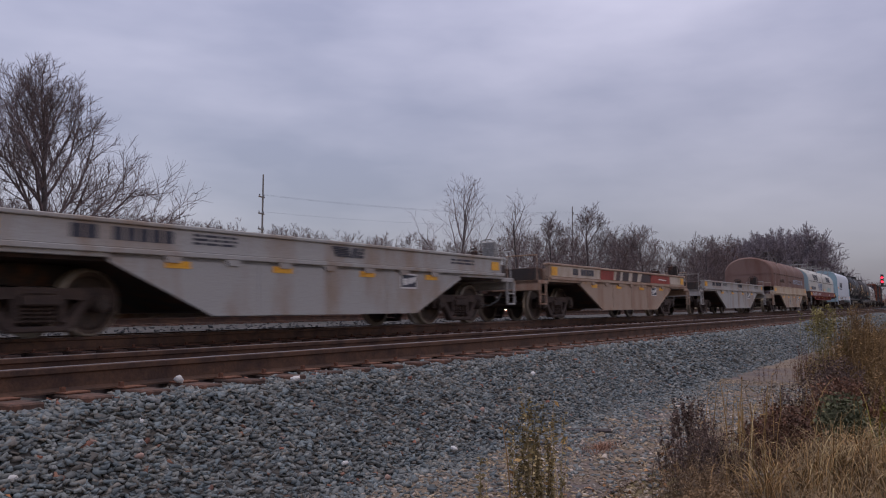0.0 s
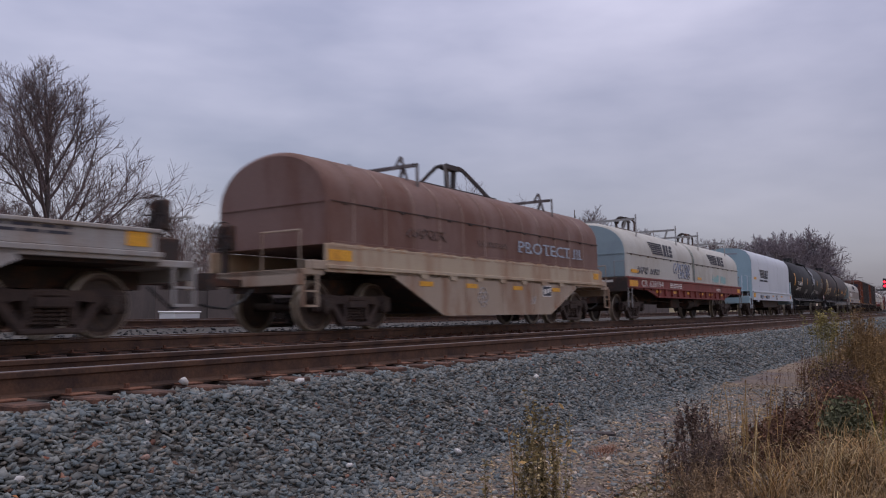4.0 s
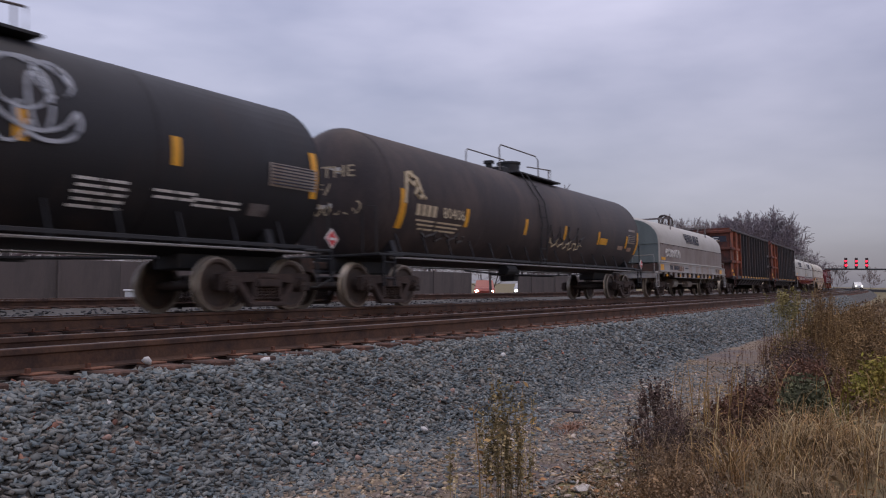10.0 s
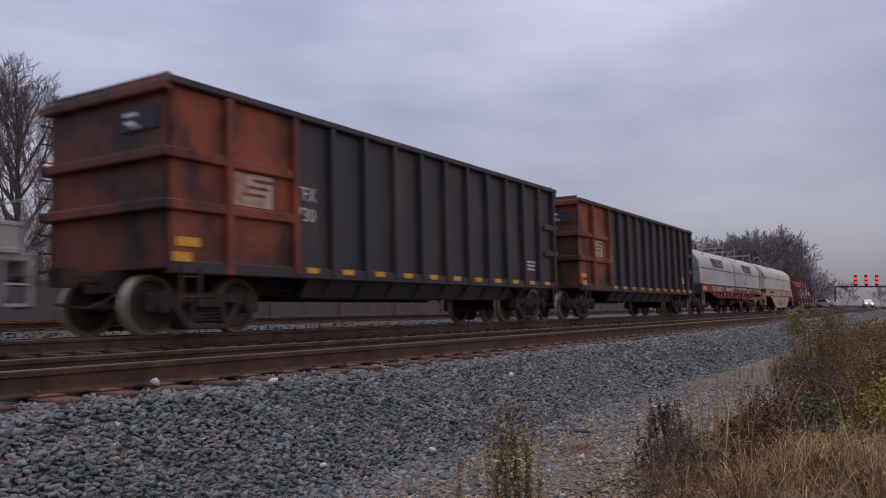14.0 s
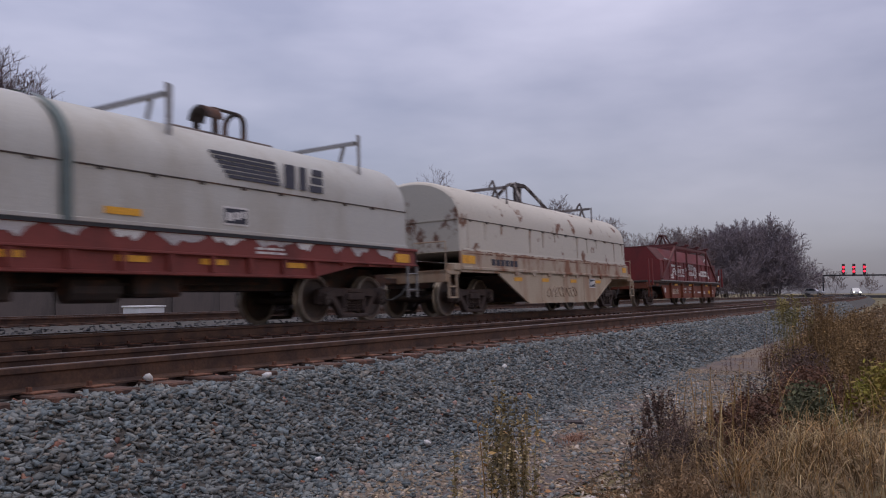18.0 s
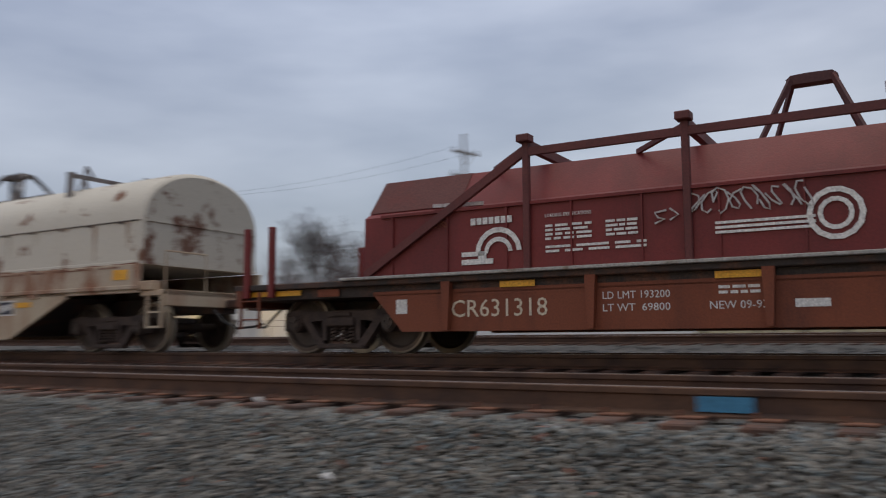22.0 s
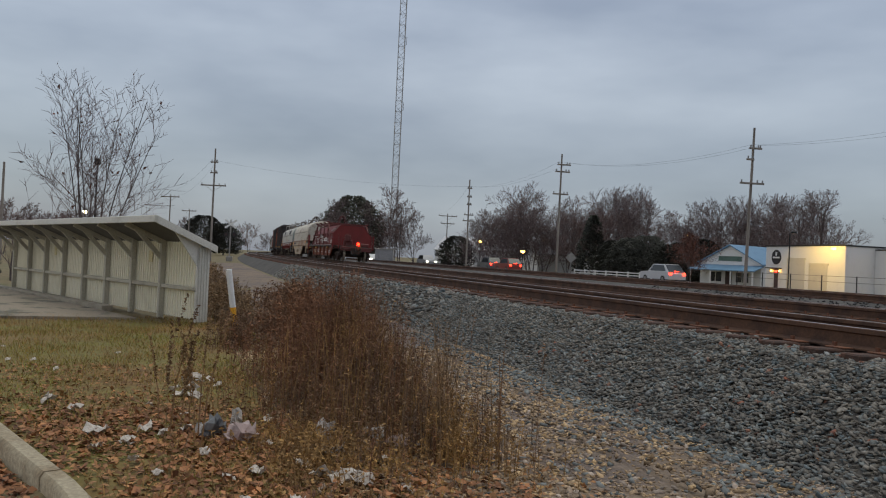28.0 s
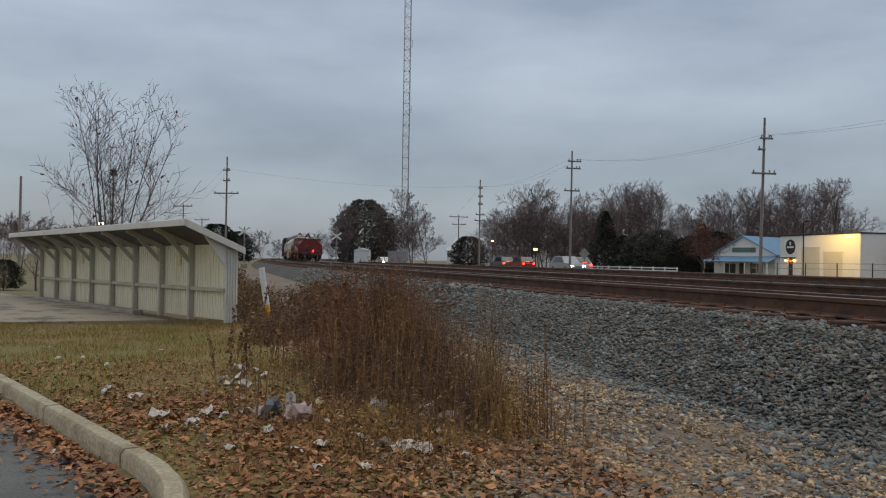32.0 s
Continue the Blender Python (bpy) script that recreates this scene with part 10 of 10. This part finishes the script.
def leaf_litter(name, places, size, material, label):
    n = len(places)
    c = np.asarray(places)
    d = rs.normal(size=(n, 3)) * np.array([1, 1, 0.35])
    d /= np.linalg.norm(d, axis=1)[:, None]
    e = np.cross(d, np.array([0, 0, 1.0]) + rs.normal(size=(n, 3)) * 0.35)
    e /= np.linalg.norm(e, axis=1)[:, None]
    s = size * rs.uniform(0.6, 1.5, n)[:, None]
    up = np.array([0, 0, 1.0]) * s * 0.35
    v = np.stack([c - d * s, c + e * s * 0.55 + up * rs.uniform(0, 1, (n, 1)), c + d * s, c - e * s * 0.55 + up * rs.uniform(0, 1, (n, 1))], 1).reshape(-1, 3)
    f = (np.array([[0, 1, 2], [0, 2, 3]])[None] + (np.arange(n) * 4)[:, None, None]).reshape(-1, 3)
    tagged(new(name, fast_mesh(name, v, f, material)), label, "leaves", kind="stuff")


pl = []
while len(pl) < 8000:
    x, y = rs.uniform(-9.5, -3.2), rs.uniform(-2.6, 2.3)
    far = y - kerb_line(x)
    if far > 0.1 and rs.rand() < math.exp(-max(far - 1.1, 0) * 0.7) * (1.0 if x > -7.5 else 0.5):
        pl.append((x, y, ground_z(x, y) + rs.uniform(0.005, 0.03)))
leaf_litter("fallen_leaves", pl, 0.021, M_LITTER, "brown fallen leaves lying over the grass verge")
pl = []
while len(pl) < 4200:       # larger leaves gather in drifts before the weeds
    x, y = rs.uniform(-6.9, -3.4), rs.uniform(-1.2, 1.9)
    if y > kerb_line(x) + 0.1 and noise.noise((x * 1.3, y * 1.3, 21)) > rs.uniform(-0.6, 0.5):
        pl.append((x, y, ground_z(x, y) + rs.uniform(0.01, 0.045)))
leaf_litter("fallen_leaves", pl, 0.026, M_BIGLEAF, "large red-brown fallen leaves before the weeds")
pl = []
while len(pl) < 2300:
    x = rs.uniform(-10, -3.6)
    y = kerb_line(x) - 0.1 - abs(rs.normal(0, 0.17))
    pl.append((x, y, -0.93 + rs.uniform(0.004, 0.035)))
leaf_litter("fallen_leaves", pl, 0.027, M_BIGLEAF, "red-brown fallen leaves drifted along the kerb")
leaf_litter("fallen_leaves", pl_near, 0.024, M_LITTER, "brown leaves lying among the weeds by the path")
pl = [(x, rs.uniform(3.4, 4.6), 0) for x in rs.uniform(-7, 7, 26)]
pl = [along(x, y - Y_NEAR, float(np.interp(y - Y_NEAR, PROF_N, PROF_Z)) + 0.03)[:] for x, y, _ in pl]
leaf_litter("fallen_leaves", pl, 0.032, mat("orange_leaf", (0.34, 0.13, 0.045), 0.9, 0, (0.25, 0.1, 0.04), 0.4, 6), "a few orange leaves lying on the ballast")

# paper and plastic litter
M_PAPER = mat("dirty_white_paper", (0.60, 0.55, 0.49), 0.9, 0, (0.40, 0.34, 0.29), 0.45, 6, 1, 0.15)
scraps = []
for k in range(5):
    bm = bmesh.new()
    bmesh.ops.create_grid(bm, x_segments=4, y_segments=4, size=0.5)
    rr = random.Random(k)
    for p in bm.verts:
        p.co = Vector((p.co.x * (0.6 + 0.4 * rr.random()), p.co.y * (0.5 + 0.4 * rr.random()), rr.uniform(-0.16, 0.22)))
    bmesh.ops.solidify(bm, geom=bm.faces[:], thickness=0.012)
    me = bpy.data.meshes.new("paper_scrap")
    bm.to_mesh(me)
    bm.free()
    me.materials.append(M_PAPER)
    scraps.append(me)


def scrap(k, x, y, size, up=0.02):
    ob = new("paper_scrap", scraps[k % 5])
    ob.matrix_basis = pose(x, y, ground_z(x, y) + up, *rs.uniform(-30, 30, 2), rs.uniform(0, 360)) @ Matrix.Diagonal((size, size, size, 1))
    tagged(ob, "crumpled scrap of dirty white paper on the verge", "litter", "litter on the verge")


for k, (x, y, s) in enumerate(((-7.55, 0.07, 0.26), (-7.4, 0.14, 0.15), (-7.7, -0.02, 0.12), (-7.24, -0.96, 0.12), (-6.95, -0.72, 0.16), (-6.12, -0.52, 0.19), (-5.75, -0.31, 0.12), (-5.65, -0.47, 0.11), (-8.4, 0.17, 0.18), (-8.2, 0.3, 0.12),
                               (-6.12, -0.21, 0.16), (-6.0, -0.1, 0.10), (-6.1, 0.05, 0.12), (-5.05, 0.68, 0.13), (-4.72, 0.88, 0.20), (-4.8, 0.75, 0.15), (-4.91, 0.41, 0.11), (-4.82, 0.25, 0.09), (-4.65, 0.96, 0.14), (-5.37, 1.5, 0.09),
                               (-10.26, -0.63, 0.09), (-10.9, -1.9, 0.07), (-9.6, -1.4, 0.08), (5.34, 2.09, 0.15), (-8.26, 0.09, 0.14), (-8.1, 0.2, 0.10), (-7.34, -0.95, 0.13), (-5.8, -0.31, 0.12), (-4.97, -0.11, 0.08), (-4.96, 0.41, 0.12), (-4.71, 0.83, 0.16), (-9.65, -1.64, 0.08), (-8.9, -1.1, 0.07), (-7.9, 0.35, 0.11), (-6.6, 0.05, 0.08), (-6.35, 0.62, 0.10), (-5.1, 1.2, 0.10), (-4.45, 1.15, 0.09), (-5.6, 0.55, 0.07), (-7.0, -0.2, 0.07), (-5.3, -0.25, 0.08), (-4.35, 0.55, 0.10), (-4.4, 0.3, 0.08), (-5.4, 0.15, 0.09))):
    scrap(k, x, y, s * 0.85, 0.05)


def plastic_bag(x, y, high, wide, turn, material, label):
    """A crumpled bag half standing: a creased hollow shell with an open, torn rim."""
    rr = random.Random(int(abs(x * 50 + y * 90)))
    g = Geo()
    rings = []
    for j in range(7):
        a = j / 6
        rad = wide * 0.5 * (0.75 + 0.5 * math.sin(a * 2.6)) * (1 - 0.2 * a)
        rings.append([((rad * (0.45 + 0.9 * rr.random())) * math.cos(q) + 0.1 * wide * a, (rad * (0.3 + 0.8 * rr.random())) * math.sin(q), high * a * (0.6 + 0.8 * rr.random())) for q in [2 * math.pi * c / 12 for c in range(12)]])
    g.loft(rings)
    thing("plastic_bag", g, material, label, "litter", group="bags caught in the weeds", at=pose(x, y, ground_z(x, y) - 0.01, 0, 8, turn))


M_BAGW = mat("dirty_white_plastic", (0.50, 0.47, 0.44), 0.55, 0, (0.25, 0.23, 0.21), 0.5, 8, 1, 0.15)
M_BAGG = mat("grey_plastic", (0.16, 0.165, 0.17), 0.5, 0, (0.10, 0.10, 0.105), 0.5, 8, 1, 0.15)
M_BAGP = mat("faded_pink_plastic", (0.44, 0.33, 0.31), 0.6, 0, (0.36, 0.30, 0.29), 0.5, 8, 1, 0.15)
plastic_bag(-5.97, 0.22, 0.13, 0.16, 20, M_BAGG, "crumpled grey plastic bag among the weeds")
plastic_bag(-6.0, 0.13, 0.10, 0.09, 60, M_BAGW, "small crumpled white plastic bag among the weeds")
plastic_bag(-5.80, 0.37, 0.12, 0.18, 110, M_BAGP, "faded pinkish plastic bag among the weeds")
plastic_bag(-6.30, 0.40, 0.12, 0.09, 200, M_BAGW, "torn white plastic strip hanging in the weeds")
plastic_bag(-5.70, 0.92, 0.14, 0.14, 45, M_BAGW, "crumpled white plastic bag standing in the weeds")
plastic_bag(-5.25, 0.88, 0.10, 0.20, 5, M_BAGG, "flattened grey plastic bag before the weeds")
plastic_bag(-5.52, 1.21, 0.13, 0.15, 150, M_BAGW, "crumpled white plastic bag at the foot of the weeds")
plastic_bag(-5.46, 1.36, 0.09, 0.17, 80, M_BAGP, "faded pinkish plastic bag at the foot of the weeds")
for k, (x, y, s) in enumerate(((-7.9, -1.75, 0.10), (-6.9, -1.5, 0.08), (-5.6, -1.1, 0.12), (-6.3, -1.35, 0.07))):
    ob = new("paper_scrap", scraps[k % 5])
    ob.matrix_basis = pose(x, y, -0.915, 10, 5, k * 70) @ Matrix.Diagonal((s, s, s * 0.6, 1))
    tagged(ob, "scrap of white paper among leaves in the car park", "litter", "litter on the verge")
thing("fallen_branch", Geo().tube([(8.50, 3.88, ground_z(8.5, 3.88) + 0.02), (8.58, 3.65, ground_z(8.58, 3.65) + 0.025), (8.64, 3.42, ground_z(8.64, 3.42) + 0.03)], 0.020, 6, 0.030), M_BARK, "short dead branch lying on the gravel path", "branch")


# ---- what moves ----
TRAIN_AT = [(0, -224.96), (16.5, -53.13), (19, -27.15), (21.6, -0.00), (23, 14.71), (25, 35.54), (28, 66.65), (32, 108.14)]


def train_at(t):
    return float(np.interp(t, [a for a, _ in TRAIN_AT], [b for _, b in TRAIN_AT]))


def motions():
    tilt = math.degrees(math.atan2(-0.051, RAIL_GAP))
    for car, u in CARS:
        rows = []
        for k in range(17):
            t = 2.0 * k
            s = u - train_at(t)
            rows.append((t, Matrix.Translation(along(s, N_MID, -0.052)) @ pose(0, 0, 0, tilt, 0, bend(s))))
        walk(car, rows)
    # the tail lamp's flash is imitated: its drum turns once in 0.765 s and faces back at 25 s
    spot = BEACON[0].matrix_basis.translation.copy()
    walk(BEACON[0], [(k * 0.1, pose(*spot, 0, 0, 360 * (k * 0.1 - 25.0) / 0.765)) for k in range(321)])
    z = -0.76
    walk(SUV, [(t, pose(x * 1.07, 40.6, ground_z(x * 1.07, 40.6) + 0.05)) for t, x in ((0, -25), (24.2, -28.2), (25, -35), (26.5, -46.6), (28, -57.8), (29, -63.6), (30, -68.9), (32, -75.7))])
    walk(COMING, [(0, pose(-232, 34.6, z, 0, 0, 180)), (16, pose(-232, 34.6, z, 0, 0, 180)), (28, pose(-112, 34.6, z, 0, 0, 180)), (30, pose(-91.5, 34.6, z, 0, 0, 180)), (32, pose(-71, 34.6, z, 0, 0, 180))])
    for d, found in WHEELSETS.items():
        rows = [(k / 15, pose(d, 0, 0.457, 0, -math.degrees(train_at(k / 15) / 0.457), 0)) for k in range(481)]
        walk(found[0], rows)
        act = found[0].animation_data.action
        for w in found[1:]:
            w.rotation_mode = "QUATERNION"
            keys = w.animation_data_create()
            keys.action = act
            keys.action_slot = act.slots[0]


motions()
